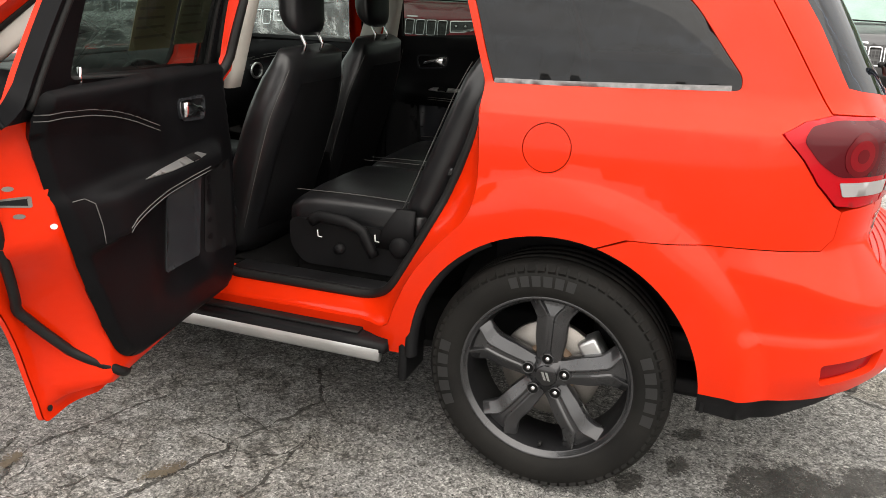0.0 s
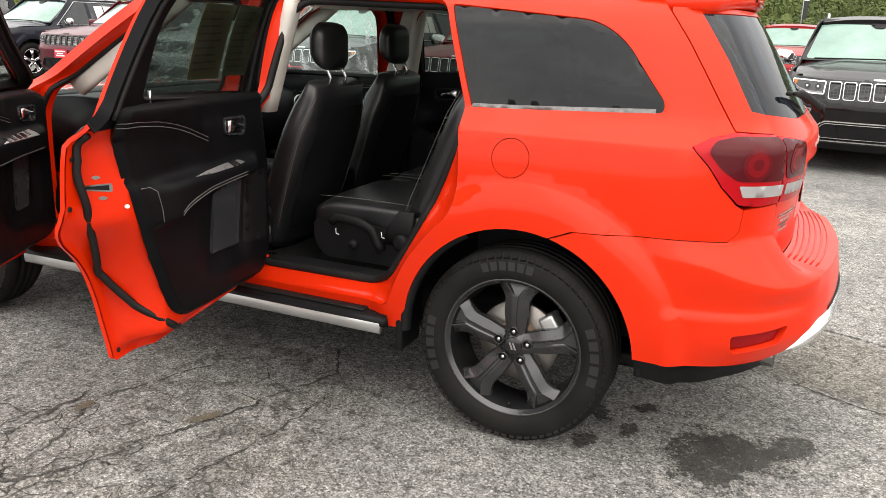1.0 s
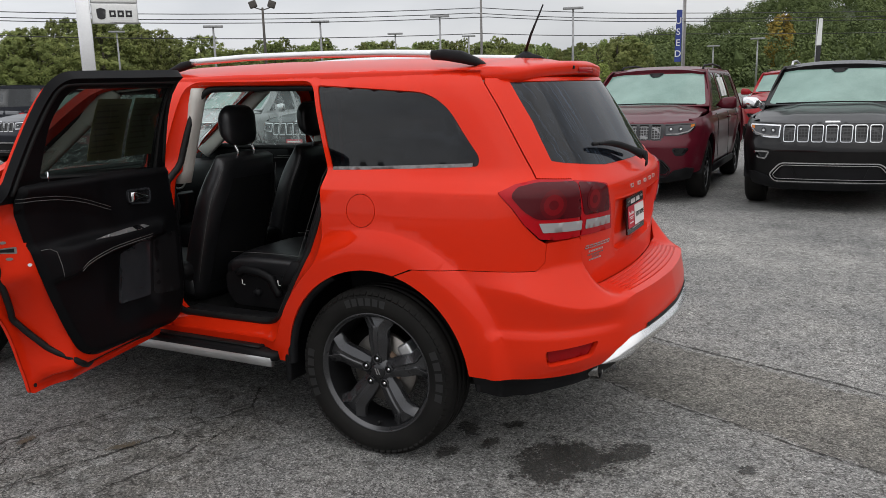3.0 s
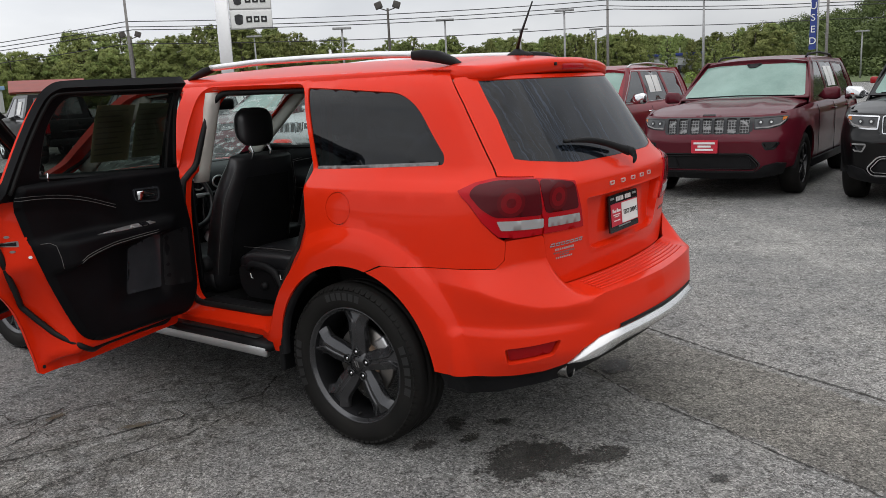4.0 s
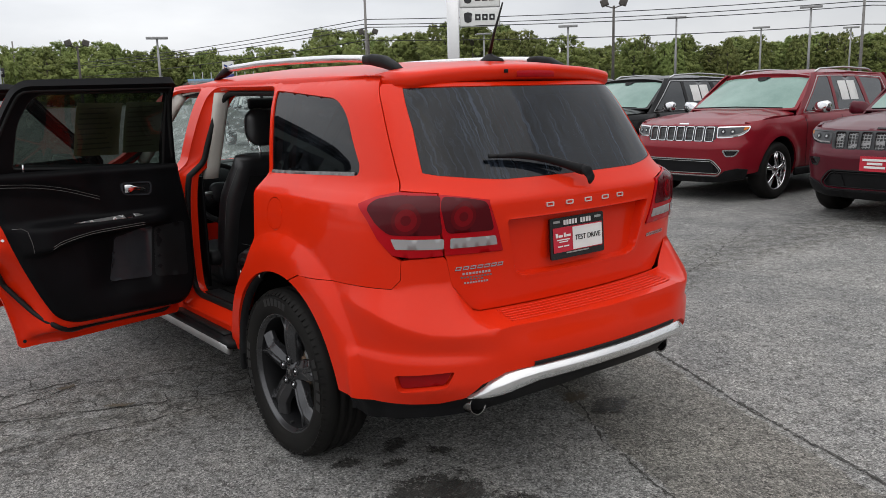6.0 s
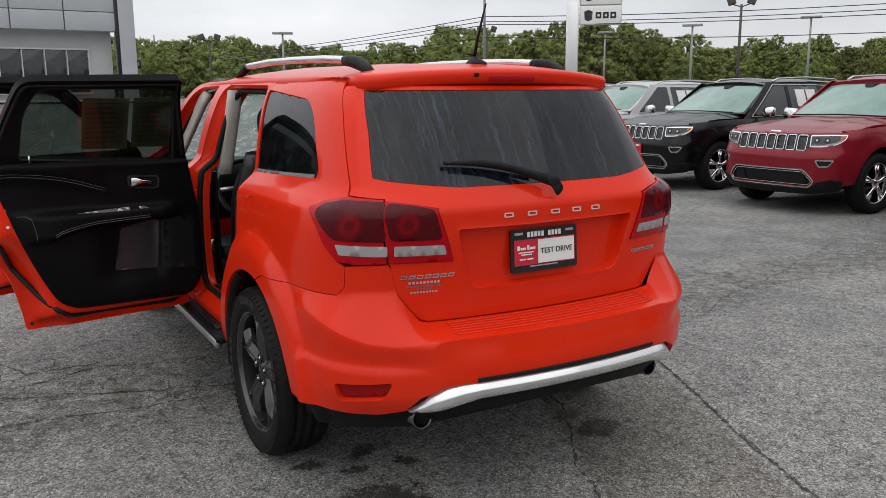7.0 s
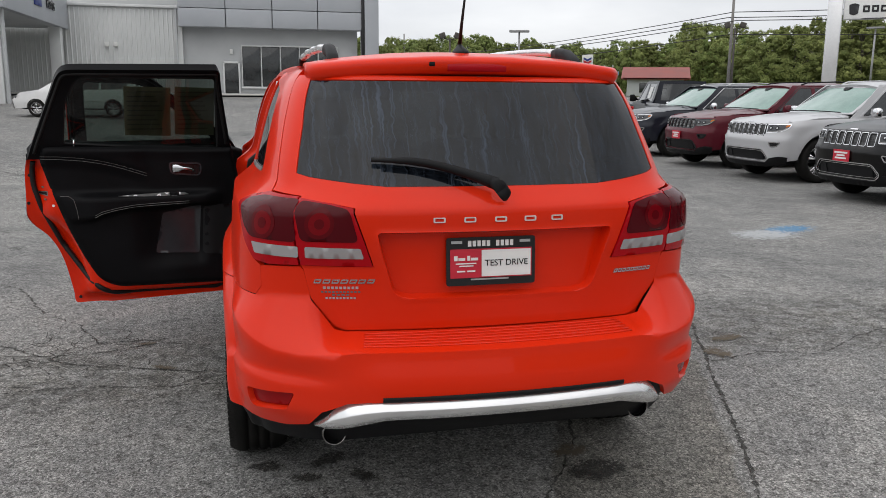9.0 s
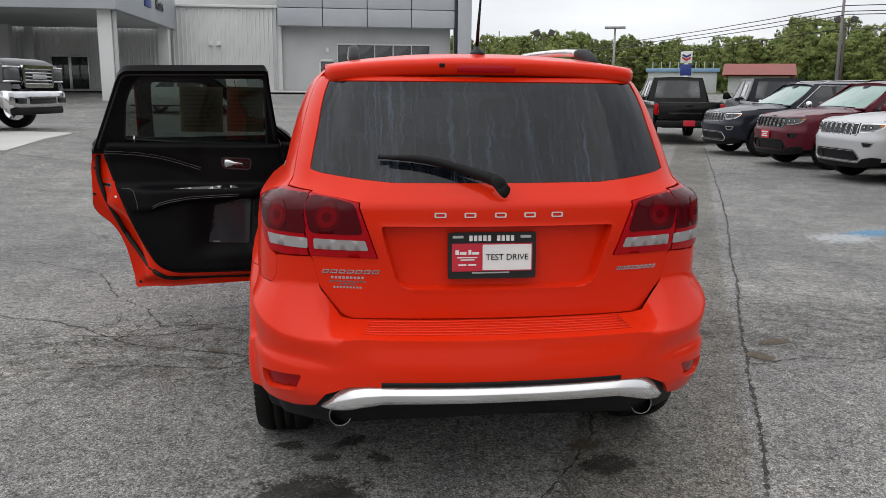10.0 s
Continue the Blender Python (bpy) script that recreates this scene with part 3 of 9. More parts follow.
    belt_.inputs["From Min"].default_value, belt_.inputs["From Max"].default_value = 0.0, 4.0
    l.new(sway.outputs[0], belt_.inputs["Value"])
    belt = ramp_node(n, [(0.34, (0, 0, 0)), (0.40, (1, 1, 1)), (0.55, (1, 1, 1)), (0.66, (0, 0, 0))])
    l.new(belt_.outputs["Result"], belt.inputs["Fac"])
    m3 = n.new("ShaderNodeMath")
    m3.operation = "MULTIPLY"
    l.new(line2.outputs["Color"], m3.inputs[0])
    l.new(belt.outputs["Color"], m3.inputs[1])
    brk = noise_node(n, l, co, 9.0, 3)
    gate2 = ramp_node(n, [(0.42, (0, 0, 0)), (0.55, (1, 1, 1))])
    l.new(brk.outputs["Fac"], gate2.inputs["Fac"])
    m1, m2 = n.new("ShaderNodeMath"), n.new("ShaderNodeMath")
    m1.operation = m2.operation = "MULTIPLY"
    l.new(line.outputs["Color"], m1.inputs[0])
    l.new(gate.outputs["Color"], m1.inputs[1])
    most = n.new("ShaderNodeMath")
    most.operation = "MAXIMUM"
    l.new(m1.outputs[0], most.inputs[0])
    l.new(m3.outputs[0], most.inputs[1])
    l.new(most.outputs[0], m2.inputs[0])
    l.new(gate2.outputs["Color"], m2.inputs[1])
    dark = n.new("ShaderNodeMix")
    dark.data_type = "RGBA"
    dark.inputs["B"].default_value = (0.022, 0.021, 0.019, 1)
    l.new(m2.outputs[0], dark.inputs["Factor"])
    pit = noise_node(n, l, co, 16.0, 5, 0.7)
    pits = ramp_node(n, [(0.34, (0.50, 0.49, 0.47)), (0.45, (0.97, 0.97, 0.97)), (0.62, (1.16, 1.16, 1.15))])
    l.new(pit.outputs["Fac"], pits.inputs["Fac"])
    worn = n.new("ShaderNodeMix")
    worn.data_type, worn.blend_type = "RGBA", "MULTIPLY"
    worn.inputs["Factor"].default_value = 1.0
    l.new(mul.outputs["Result"], worn.inputs["A"])
    l.new(pits.outputs["Color"], worn.inputs["B"])
    grime = n.new("ShaderNodeMix")
    grime.data_type, grime.blend_type = "RGBA", "MULTIPLY"
    grime.inputs["B"].default_value = (0.74, 0.73, 0.71, 1)
    gr = n.new("ShaderNodeMath")
    gr.operation = "MULTIPLY"
    l.new(belt.outputs["Color"], gr.inputs[0])
    l.new(gate2.outputs["Color"], gr.inputs[1])
    l.new(gr.outputs[0], grime.inputs["Factor"])
    l.new(worn.outputs["Result"], grime.inputs["A"])
    l.new(grime.outputs["Result"], dark.inputs["A"])
    l.new(dark.outputs["Result"], b.inputs["Base Color"])
    hgt = n.new("ShaderNodeMath")
    hgt.operation, hgt.inputs[1].default_value = "SUBTRACT", 0.0
    l.new(mixv.outputs[0], hgt.inputs[0])
    l.new(m2.outputs[0], hgt.inputs[1])
    bp = n.new("ShaderNodeBump")
    bp.inputs["Strength"].default_value, bp.inputs["Distance"].default_value = 0.50, 0.006
    l.new(hgt.outputs[0], bp.inputs["Height"])
    l.new(bp.outputs["Normal"], b.inputs["Normal"])
    b.inputs["Roughness"].default_value = 0.82
    b.inputs["Specular IOR Level"].default_value = 0.18
    return m


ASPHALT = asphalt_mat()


def rise(x, y):
    """The lot climbs a little towards the showroom."""
    x, y = np.asarray(x, float), np.asarray(y, float)
    return 1.1 * smooth(20, 58, y) + .42 * smooth(-3.0, -6.5, x) * smooth(7, 13.5, y) * (1 - smooth(20, 30, y))


def axis_steps(reach, near):
    a = [0.0]
    while a[-1] < reach:
        a.append(a[-1] + max(near, a[-1] * 0.12))
    return [-k for k in a[:0:-1]] + a


bm = bmesh.new()
gx_, gy_ = axis_steps(3000, 3.0), axis_steps(3000, 3.0)
rings(bm, [[(x, y, float(rise(x, y))) for x in gx_] for y in gy_], False, False)
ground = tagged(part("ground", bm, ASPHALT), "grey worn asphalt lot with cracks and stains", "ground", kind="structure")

# seams, stains and paint lying on the asphalt
def crack_mat():
    """Dark grit in a broken seam: gone where the edges have closed."""
    m = surface_mat("crack_fill", (0.020, 0.019, 0.017), (0.070, 0.066, 0.058), 0.95, 0.04, scale=30, fine=250, bump=0.8, dist=0.003)
    n, l = m.node_tree.nodes, m.node_tree.links
    co = n.new("ShaderNodeTexCoord").outputs["Object"]
    a, c = noise_node(n, l, co, 7.0, 3), noise_node(n, l, co, 130.0, 4, 0.7)
    k = n.new("ShaderNodeMath")
    k.operation = "MULTIPLY"
    ra, rc = ramp_node(n, [(0.34, (0.35, 0.35, 0.35)), (0.52, (1, 1, 1))]), ramp_node(n, [(0.34, (0.2, 0.2, 0.2)), (0.50, (0.95, 0.95, 0.95))])
    l.new(a.outputs["Fac"], ra.inputs["Fac"])
    l.new(c.outputs["Fac"], rc.inputs["Fac"])
    l.new(ra.outputs["Color"], k.inputs[0])
    l.new(rc.outputs["Color"], k.inputs[1])
    l.new(k.outputs[0], n["Principled BSDF"].inputs["Alpha"])
    return m


CRACK = crack_mat()


def stain_mat(name, low, high, rough, edge, most=0.8):
    """Thin wet or painted film with a ragged edge: see-through where it is worn away; the sheet's own span sets the fade."""
    m, n, l, b = mat_new(name)
    tc = n.new("ShaderNodeTexCoord")
    co = tc.outputs["Object"]
    g = tc.outputs["Generated"]
    grain = noise_node(n, l, co, 13.0, 9, 0.80)
    fine = noise_node(n, l, co, 85.0, 4, 0.75)
    d = n.new("ShaderNodeVectorMath")
    d.operation = "DISTANCE"
    d.inputs[1].default_value = (0.5, 0.5, 0.5)
    l.new(g, d.inputs[0])
    fall = n.new("ShaderNodeMapRange")
    fall.inputs["From Min"].default_value, fall.inputs["From Max"].default_value = 0.12, 0.50
    fall.inputs["To Min"].default_value, fall.inputs["To Max"].default_value = 0.22, -0.50
    l.new(d.outputs["Value"], fall.inputs["Value"])
    a = n.new("ShaderNodeMath")
    a.operation = "ADD"
    torn = n.new("ShaderNodeMath")
    torn.operation = "MULTIPLY_ADD"
    torn.inputs[1].default_value, torn.inputs[2].default_value = 1.9, -0.45
    l.new(grain.outputs["Fac"], torn.inputs[0])
    l.new(torn.outputs[0], a.inputs[0])
    l.new(fall.outputs["Result"], a.inputs[1])
    k = n.new("ShaderNodeMath")
    k.operation, k.inputs[1].default_value = "MULTIPLY_ADD", 0.80
    l.new(fine.outputs["Fac"], k.inputs[0])
    l.new(a.outputs[0], k.inputs[2])
    r = ramp_node(n, [(edge, (0, 0, 0)), (edge + 0.13, (most, most, most))])
    l.new(k.outputs[0], r.inputs["Fac"])
    l.new(r.outputs["Color"], b.inputs["Alpha"])
    c = ramp_node(n, [(0.3, low), (0.7, high)])
    l.new(fine.outputs["Fac"], c.inputs["Fac"])
    l.new(c.outputs["Color"], b.inputs["Base Color"])
    b.inputs["Roughness"].default_value = rough
    bp = n.new("ShaderNodeBump")
    bp.inputs["Strength"].default_value, bp.inputs["Distance"].default_value = 0.5, 0.004
    l.new(fine.outputs["Fac"], bp.inputs["Height"])
    l.new(bp.outputs["Normal"], b.inputs["Normal"])
    return m


WET = stain_mat("oil_wet_stain", (0.018, 0.017, 0.016), (0.060, 0.056, 0.050), 0.6, 0.93, 0.72)
BLUE_PAINT = stain_mat("worn_blue_paint", (0.06, 0.22, 0.42), (0.14, 0.36, 0.58), 0.7, 0.97, 0.6)
PALE_PAINT = stain_mat("worn_white_paint", (0.42, 0.44, 0.45), (0.62, 0.63, 0.63), 0.7, 0.99, 0.65)
RUSTY = stain_mat("brown_dirt", (0.07, 0.055, 0.035), (0.14, 0.11, 0.075), 0.95, 0.985, 0.80)


def blot(name, label, x, y, w, d, turn, mt, z=.004, seed=0, cat="stain"):
    rnd = random.Random(seed)
    ph_ = [rnd.uniform(0, 6.28) for _ in range(4)]
    o = []
    for k in range(40):
        a = 2 * math.pi * k / 40
        r = 1 + .13 * math.sin(2 * a + ph_[0]) + .10 * math.sin(3 * a + ph_[1]) + .07 * math.sin(5 * a + ph_[2]) + .05 * math.sin(9 * a + ph_[3])
        o.append((w / 2 * r * math.cos(a), d / 2 * r * math.sin(a)))
    bm = panel(o, [], max(w, d) / 8, lambda a, b: np.stack([a, b, 0 * a], -1), 0)
    ob = part(name, bm, mt, m=pose(x, y, z + float(rise(x, y)), 0, 0, turn))
    return tagged(ob, label, cat, kind="structure")


for i, (x, y, w, d, t) in enumerate(((-.66, -.66, .62, .50, 20), (-.50, -.95, .40, .26, -30), (-.60, -.80, .52, .34, 60), (-.75, -.27, .20, .14, 10), (-.50, -.25, .24, .16, 50), (.52, -.60, .34, .30, 20)
                                     , (-.445, -1.42, .14, .10, 0), (-.62, -.40, .16, .12, 0), (-.40, -.42, .12, .16, 30))):
    blot("ground_stain", "dark oily stain on the asphalt", x, y, w * 1.3, d * 1.3, t, WET, .004 + .0006 * i, 40 + i)
blot("painted_symbol", "worn blue paint on the asphalt", 5.1, 4.45, 1.5, .9, 25, BLUE_PAINT, .004, 3, "marking")
blot("painted_symbol", "worn white paint on the asphalt", 4.55, 4.25, 1.5, 1.3, 15, PALE_PAINT, .005, 4, "marking")
for i, (x, y, w, d, t) in enumerate(((2.05, .92, .50, .22, 20), (1.86, .66, .26, .42, 10), (-1.40, 1.53, .22, .13, 30), (-1.27, 1.06, .26, .14, -20), (.50, -.40, .36, .22, 30))):
    blot("dirt_patch", "brown dirt and weeds in broken asphalt", x, y, w, d, t, RUSTY, .0065 + .0006 * i, 70 + i)


def crack(label, pts, width, wander, seed):
    """A broken dark seam wandering along the points."""
    rnd = random.Random(seed)
    p = resample(pts, .022, False)
    bm = bmesh.new()
    rows, off, drift = [], 0.0, 0.0
    for i, (x, y) in enumerate(p):
        drift = drift * .96 + rnd.uniform(-wander, wander) * .6
        off = off * .55 + rnd.uniform(-wander, wander) * .5 + drift * .3
        a, b = np.array(p[max(0, i - 1)]), np.array(p[min(len(p) - 1, i + 1)])
        t = (b - a) / (np.linalg.norm(b - a) + 1e-9)
        n = np.array([-t[1], t[0]])
        w = width * rnd.choice((.25, .5, .8, 1.0, 1.4))
        c = np.array((x, y)) + n * off
        z = .0035 + float(rise(x, y))
        rows.append([(*(c - n * w), z), (*(c + n * w), z)])
    rings(bm, rows, False, False)
    return tagged(part("asphalt_crack", bm, CRACK), label, "crack", kind="structure")


SEAM = [(9.0, 17.2), (5.945, 10.04), (3.80, 5.09), (2.14, 1.50), (1.69, .51), (1.33, -.30), (1.06, -.90), (.65, -1.86), (-.1, -3.4)]
crack("dark seam between two asphalt lanes", SEAM, .0110, .009, 1)
crack("dark crack in the asphalt", [(.75, .4), (.51, -.34), (.20, -.83), (.07, -1.16), (-.07, -1.45), (-.20, -1.75), (-.5, -2.4)], .0065, .014, 2)
crack("dark crack in the asphalt", [(1.73, .55), (2.10, .62), (2.46, .50), (2.9, .80), (4.2, 1.2), (6.0, 1.9)], .0060, .018, 3)
crack("dark crack in the asphalt", [(-3.26, 3.73), (-2.77, 3.42), (-2.48, 3.20), (-2.16, 2.47), (-1.85, 2.02), (-1.71, 1.58), (-1.29, 1.61)], .0070, .020, 4)
crack("dark crack in the asphalt", [(-3.4, 2.1), (-2.8, 1.94), (-2.39, 1.77), (-1.80, 1.24), (-1.11, .97), (-.69, .84), (-.46, .97)], .0075, .020, 5)
crack("dark crack in the asphalt", [(-6.5, 11.46), (-5.0, 11.21), (-2.5, 11.0)], .02, .02, 6)
crack("dark crack in the asphalt", [(-2.33, 1.48), (-1.72, 1.39), (-1.32, 1.54), (-.89, 1.34)], .0070, .018, 7)
crack("dark crack in the asphalt", [(-2.19, .85), (-1.71, .83), (-1.38, .81), (-.92, .77)], .0055, .018, 8)


def craze(label, x0, x1, y0, y1, n, seed, width=.0032):
    """A net of hair cracks: short walks that branch and turn."""
    rnd = random.Random(seed)
    bm = bmesh.new()
    starts = [(rnd.uniform(x0, x1), rnd.uniform(y0, y1), rnd.uniform(0, 6.28)) for _ in range(n)]
    while starts:
        x, y, a = starts.pop()
        rows = []
        for i in range(rnd.randint(10, 34)):
            a += rnd.gauss(0, .38) + (rnd.choice((-1.0, 1.0)) if rnd.random() < .18 else 0)
            x, y = x + .026 * math.cos(a), y + .026 * math.sin(a)
            w = width * rnd.choice((.35, .6, 1.0, 1.5))
            z = .003 + float(rise(x, y))
            rows.append([(x - w * math.sin(a), y + w * math.cos(a), z), (x + w * math.sin(a), y - w * math.cos(a), z)])
            if rnd.random() < .035 and len(starts) < 60:
                starts.append((x, y, a + rnd.choice((-1.2, 1.2))))
        rings(bm, rows, False, False)
    return tagged(part("asphalt_crack", bm, CRACK), label, "crack", kind="structure")


craze("net of fine cracks in old asphalt", -3.0, -.7, .6, 2.2, 15, 11, .0030)
craze("net of fine cracks in old asphalt", 1.6, 4.2, .2, 2.0, 6, 12, .0026)

# ---- the orange-red sport utility car ----
WHEEL_Z, REAR_Y, FRONT_Y, TRACK = 0.357, 0.0, 2.89, 0.79


def flare_out(y, z):
    """How far the wheel flares stand out of the side."""
    r = np.minimum(np.hypot(y - REAR_Y, z - 0.37), np.hypot(y - FRONT_Y, z - 0.37))
    k = np.clip((0.588 - r) / 0.092, 0, 1)
    return 0.036 * k * (2 - k)


def side_point(u, z):
    u, z = np.asarray(u, float), np.asarray(z, float)
    p = surface(u, z)
    k = flare_out(p[..., 1], z) * smooth(0.62, 1.0, np.abs(u))
    p[..., 0] += np.where(np.asarray(u) < 0, k, -k)
    return p


BUMP_OUT = prof((0, .165), (.5, .150), (.66, .108), (.82, .066), (.98, .026), (1.10, 0.006), (1.3, 0.0), (1.4, 0.0))


SWELL_LOW = lambda a: np.interp(a, (0, .45, .53, .62, .70, .77, .89, 1.0, 1.4), (.694, .694, .684, .672, .678, .700, .748, .765, .770))
SWELL_TOP = lambda a: np.interp(a, (0, .50, .535, .612, .70, .77, .80, .86, 1.4), (.7165, .719, .737, .834, .838, .830, .821, .817, .813))


def bumper_point(u, z):
    """The rear bumper swells out of the body below a sloping shelf, draws in below the swell and steps out again in a low ledge."""
    u, z = np.asarray(u, float), np.asarray(z, float)
    a = np.abs(u)
    p = side_point(u, z)
    lo, hi = SWELL_LOW(a), SWELL_TOP(a)
    k = 1 - np.clip((z - lo) / (hi - lo), 0, 1)
    hollow = .013 * smooth(lo - .005, .600, z) * smooth(.40, .66, a) * (1 - smooth(.86, 1.06, a))
    ledge = .014 * smooth(.597, .573, z) * smooth(.46, .66, a) * (1 - smooth(.985, 1.02, a))
    low = smooth(.50, .36, z) * .05 * (1 - smooth(.7, 1.0, a))
    belly = .018 * smooth(.700, .575, z) * (1 - smooth(.36, .62, a))
    d = BUMP_OUT(a) * k + belly - hollow + ledge - low - .012 * (1 - smooth(.30, .55, a)) * smooth(.55, .49, z)
    e = 1e-3
    q = surface(u + e, z) - surface(u - e, z)
    n = np.stack([q[..., 1], -q[..., 0], np.zeros_like(q[..., 0])], -1)
    n = n / np.linalg.norm(n, axis=-1, keepdims=True)
    away = np.sign((n * (p - np.array([0, .6, 0]))).sum(-1, keepdims=True))
    return p + n * away * d[..., None]


def mirrored(f):
    def g(a, b):
        p = f(a, b)
        p[..., 0] *= -1
        return p
    return g


def ring_of(poly, centre, count):
    """The outline met by rays at even angles round the centre."""
    p, out = np.array(poly, float), []
    c = np.array(centre, float)
    for k in range(count):
        a = 2 * math.pi * k / count
        d = np.array((math.cos(a), math.sin(a)))
        best = 0
        for q0, q1 in zip(p, np.roll(p, -1, 0)):
            e = q1 - q0
            den = d[0] * e[1] - d[1] * e[0]
            if abs(den) < 1e-9:
                continue
            w = q0 - c
            t, s = (w[0] * e[1] - w[1] * e[0]) / den, (w[0] * d[1] - w[1] * d[0]) / den
            if -1e-6 <= s <= 1 + 1e-6 and t > best:
                best = t
        out.append(tuple(c + d * best))
    return out


def us(y, z):
    return (u_side(y, z), z)


def side_uv(pts):
    return [us(y, z) for y, z in pts]


REAR_OPEN = rounded([(1.225, .43), (1.225, 1.10), (1.14, 1.568), (.405, 1.558), (.262, 1.19), (.238, 1.02), (.240, .83), (.335, .735), (.425, .62), (.478, .50), (.50, .43)],
                    [.05, .2, .07, .06, .02, .1, .08, .1, .1, .05, .04])
REAR_INNER = rounded([(1.182, .485), (1.180, 1.10), (1.097, 1.538), (.335, 1.525), (.257, 1.19), (.272, 1.06), (.352, .84), (.455, .64), (.55, .488)],
                     [.08, .2, .09, .07, .05, .08, .1, .1, .10])
FRONT_OPEN = rounded([(2.46, .43), (2.46, 1.04), (2.36, 1.13), (1.72, 1.560), (1.27, 1.568), (1.325, 1.10), (1.325, .43)], [.06, .06, .15, .12, .06, .2, .05])
FRONT_INNER = rounded([(2.38, .49), (2.38, 1.02), (2.315, 1.13), (1.705, 1.542), (1.345, 1.535), (1.40, 1.10), (1.40, .49)], [.08, .06, .15, .12, .08, .2, .06])
Q_WINDOW = rounded([(.376, 1.538), (.238, 1.186), (-.425, 1.210), (-.425, 1.245), (-.27, 1.437), (-.165, 1.497)], [.015, .012, .03, .03, .2, .16])
LAMP = [(1.003, 1.120), (.936, 1.148), (.851, 1.164), (.70, 1.157), (.58, 1.142), (.487, 1.128), (.445, 1.03), (.410, .936), (.645, .940), (.766, .935), (.832, .943), (.897, 1.0), (.945, 1.061)]
HATCH_SIDE = [(.936, 1.530), (.905, 1.439), (.882, 1.330), (.864, 1.226), (.855, 1.168)]


def arch(yc, r, z_low, from_deg, to_deg, k=22):
    return [(yc + r * math.cos(radians(a)), max(z_low, .37 + r * math.sin(radians(a)))) for a in np.linspace(from_deg, to_deg, k)]


car = thing("sport_utility_car", "bright orange-red dusty sport utility car with its driver-side doors open", "car")


FLARE_LINES = [[us(r * math.cos(radians(a)), .37 + r * math.sin(radians(a))) for a in np.linspace(18, 163, 46)] for r in (.590, .584, .545)]
SHOULDER_LINES = [[(u, z) for u in np.linspace(.93, 3.2, 40)] for z in (1.109, 1.120)]


def body_side(flip):
    outline = ([us(y, z) for y, z in arch(0, .428, .36, 105, 0)]
               + [us(.46, .345), us(2.46, .345)]
               + side_uv([(2.475, .60), (2.475, 1.04), (2.50, 1.09), (2.30, 1.225), (1.80, 1.578), (1.70, 1.590)])
               + side_uv([(1.2, 1.590), (.6, 1.590), (0, 1.588), (-.25, 1.582)]) + [(.945, 1.572)]
               + HATCH_SIDE + LAMP[2::-1][:1] + [LAMP[1], LAMP[0], LAMP[12], LAMP[11], LAMP[10], (.800, .926), (.800, .855), (.830, .823), (1.10, .821), (1.33, .817)])
    holes = [side_uv(REAR_OPEN), side_uv(FRONT_OPEN), side_uv(Q_WINDOW), [us(.05 + .0685 * math.cos(k), 1.033 + .0685 * math.sin(k)) for k in np.linspace(0, 2 * math.pi, 28, endpoint=False)]]
    f = side_point
    bm = panel(outline, holes, .035, mirrored(f) if flip else f, .018, flip=not flip, lines=() if flip else FLARE_LINES + SHOULDER_LINES)
    for outer, inner, c in ((REAR_OPEN, REAR_INNER, (.72, .98)), (FRONT_OPEN, FRONT_INNER, (1.85, .98))):
        n = 150
        a, b = ring_of(outer, c, n), ring_of(inner, c, n)
        sg = -1 if flip else 1
        rows = []
        pa = side_point([us(y, z)[0] for y, z in a], [z for _, z in a])
        pb = [(float(side_point(*us(y, z))[0]), y, z) for y, z in b]
        rows.append([(sg * p[0], p[1], p[2]) for p in pa])
        rows.append([(sg * (p[0] + .016), p[1] * .97 + q[1] * .03, p[2] * .97 + q[2] * .03) for p, q in zip(pa, pb)])
        for k, inn in ((.55, .045), (.80, .062), (1.0, .070), (1.0, .125)):
            rows.append([(sg * (p[0] * (1 - k) + q[0] * k + inn), p[1] * (1 - k) + q[1] * k, p[2] * (1 - k) + q[2] * k) for p, q in zip(pa, pb)])
        if not flip:
            rows = [r[::-1] for r in rows]
        rings(bm, rows, True, False)
    return sharp(bm, 42)


side_l = part("body_side", body_side(False), RED, car, "orange-red side panel with flared wheel arch and open doorways")
side_r = part("body_side", body_side(True), RED, car)


def seal_loop(inner, c, inn, r, flip=False):
    pts = [(float(side_point(*us(y, z))[0]) + inn, y, z) for y, z in ring_of(inner, c, 110)]
    return tube([((-p[0] if flip else p[0]), p[1], p[2]) for p in pts], r, 8, True)


part("door_seal", seal_loop(REAR_INNER, (.72, .98), .072, .016), RUBBER, car, "black rubber doorway seal")
part("door_seal", seal_loop(FRONT_INNER, (1.85, .98), .072, .012), RUBBER, car)


def on_side(outline, off, step=.04, depth=.006, flip=False, f=side_point, holes=()):
    """A panel that lies proud of the side by off (negative: sunk)."""
    def g(a, b):
        p = f(a, b)
        e = 2e-3
        d1 = f(np.asarray(a) + e, b) - f(np.asarray(a) - e, b)
        d2 = f(a, np.asarray(b) + e) - f(a, np.asarray(b) - e)
        n = np.cross(d2, d1)
        n /= np.linalg.norm(n, axis=-1, keepdims=True) + 1e-12
        return p + n * off
    return panel(outline, list(holes), step, mirrored(g) if flip else g, depth, flip=not flip)


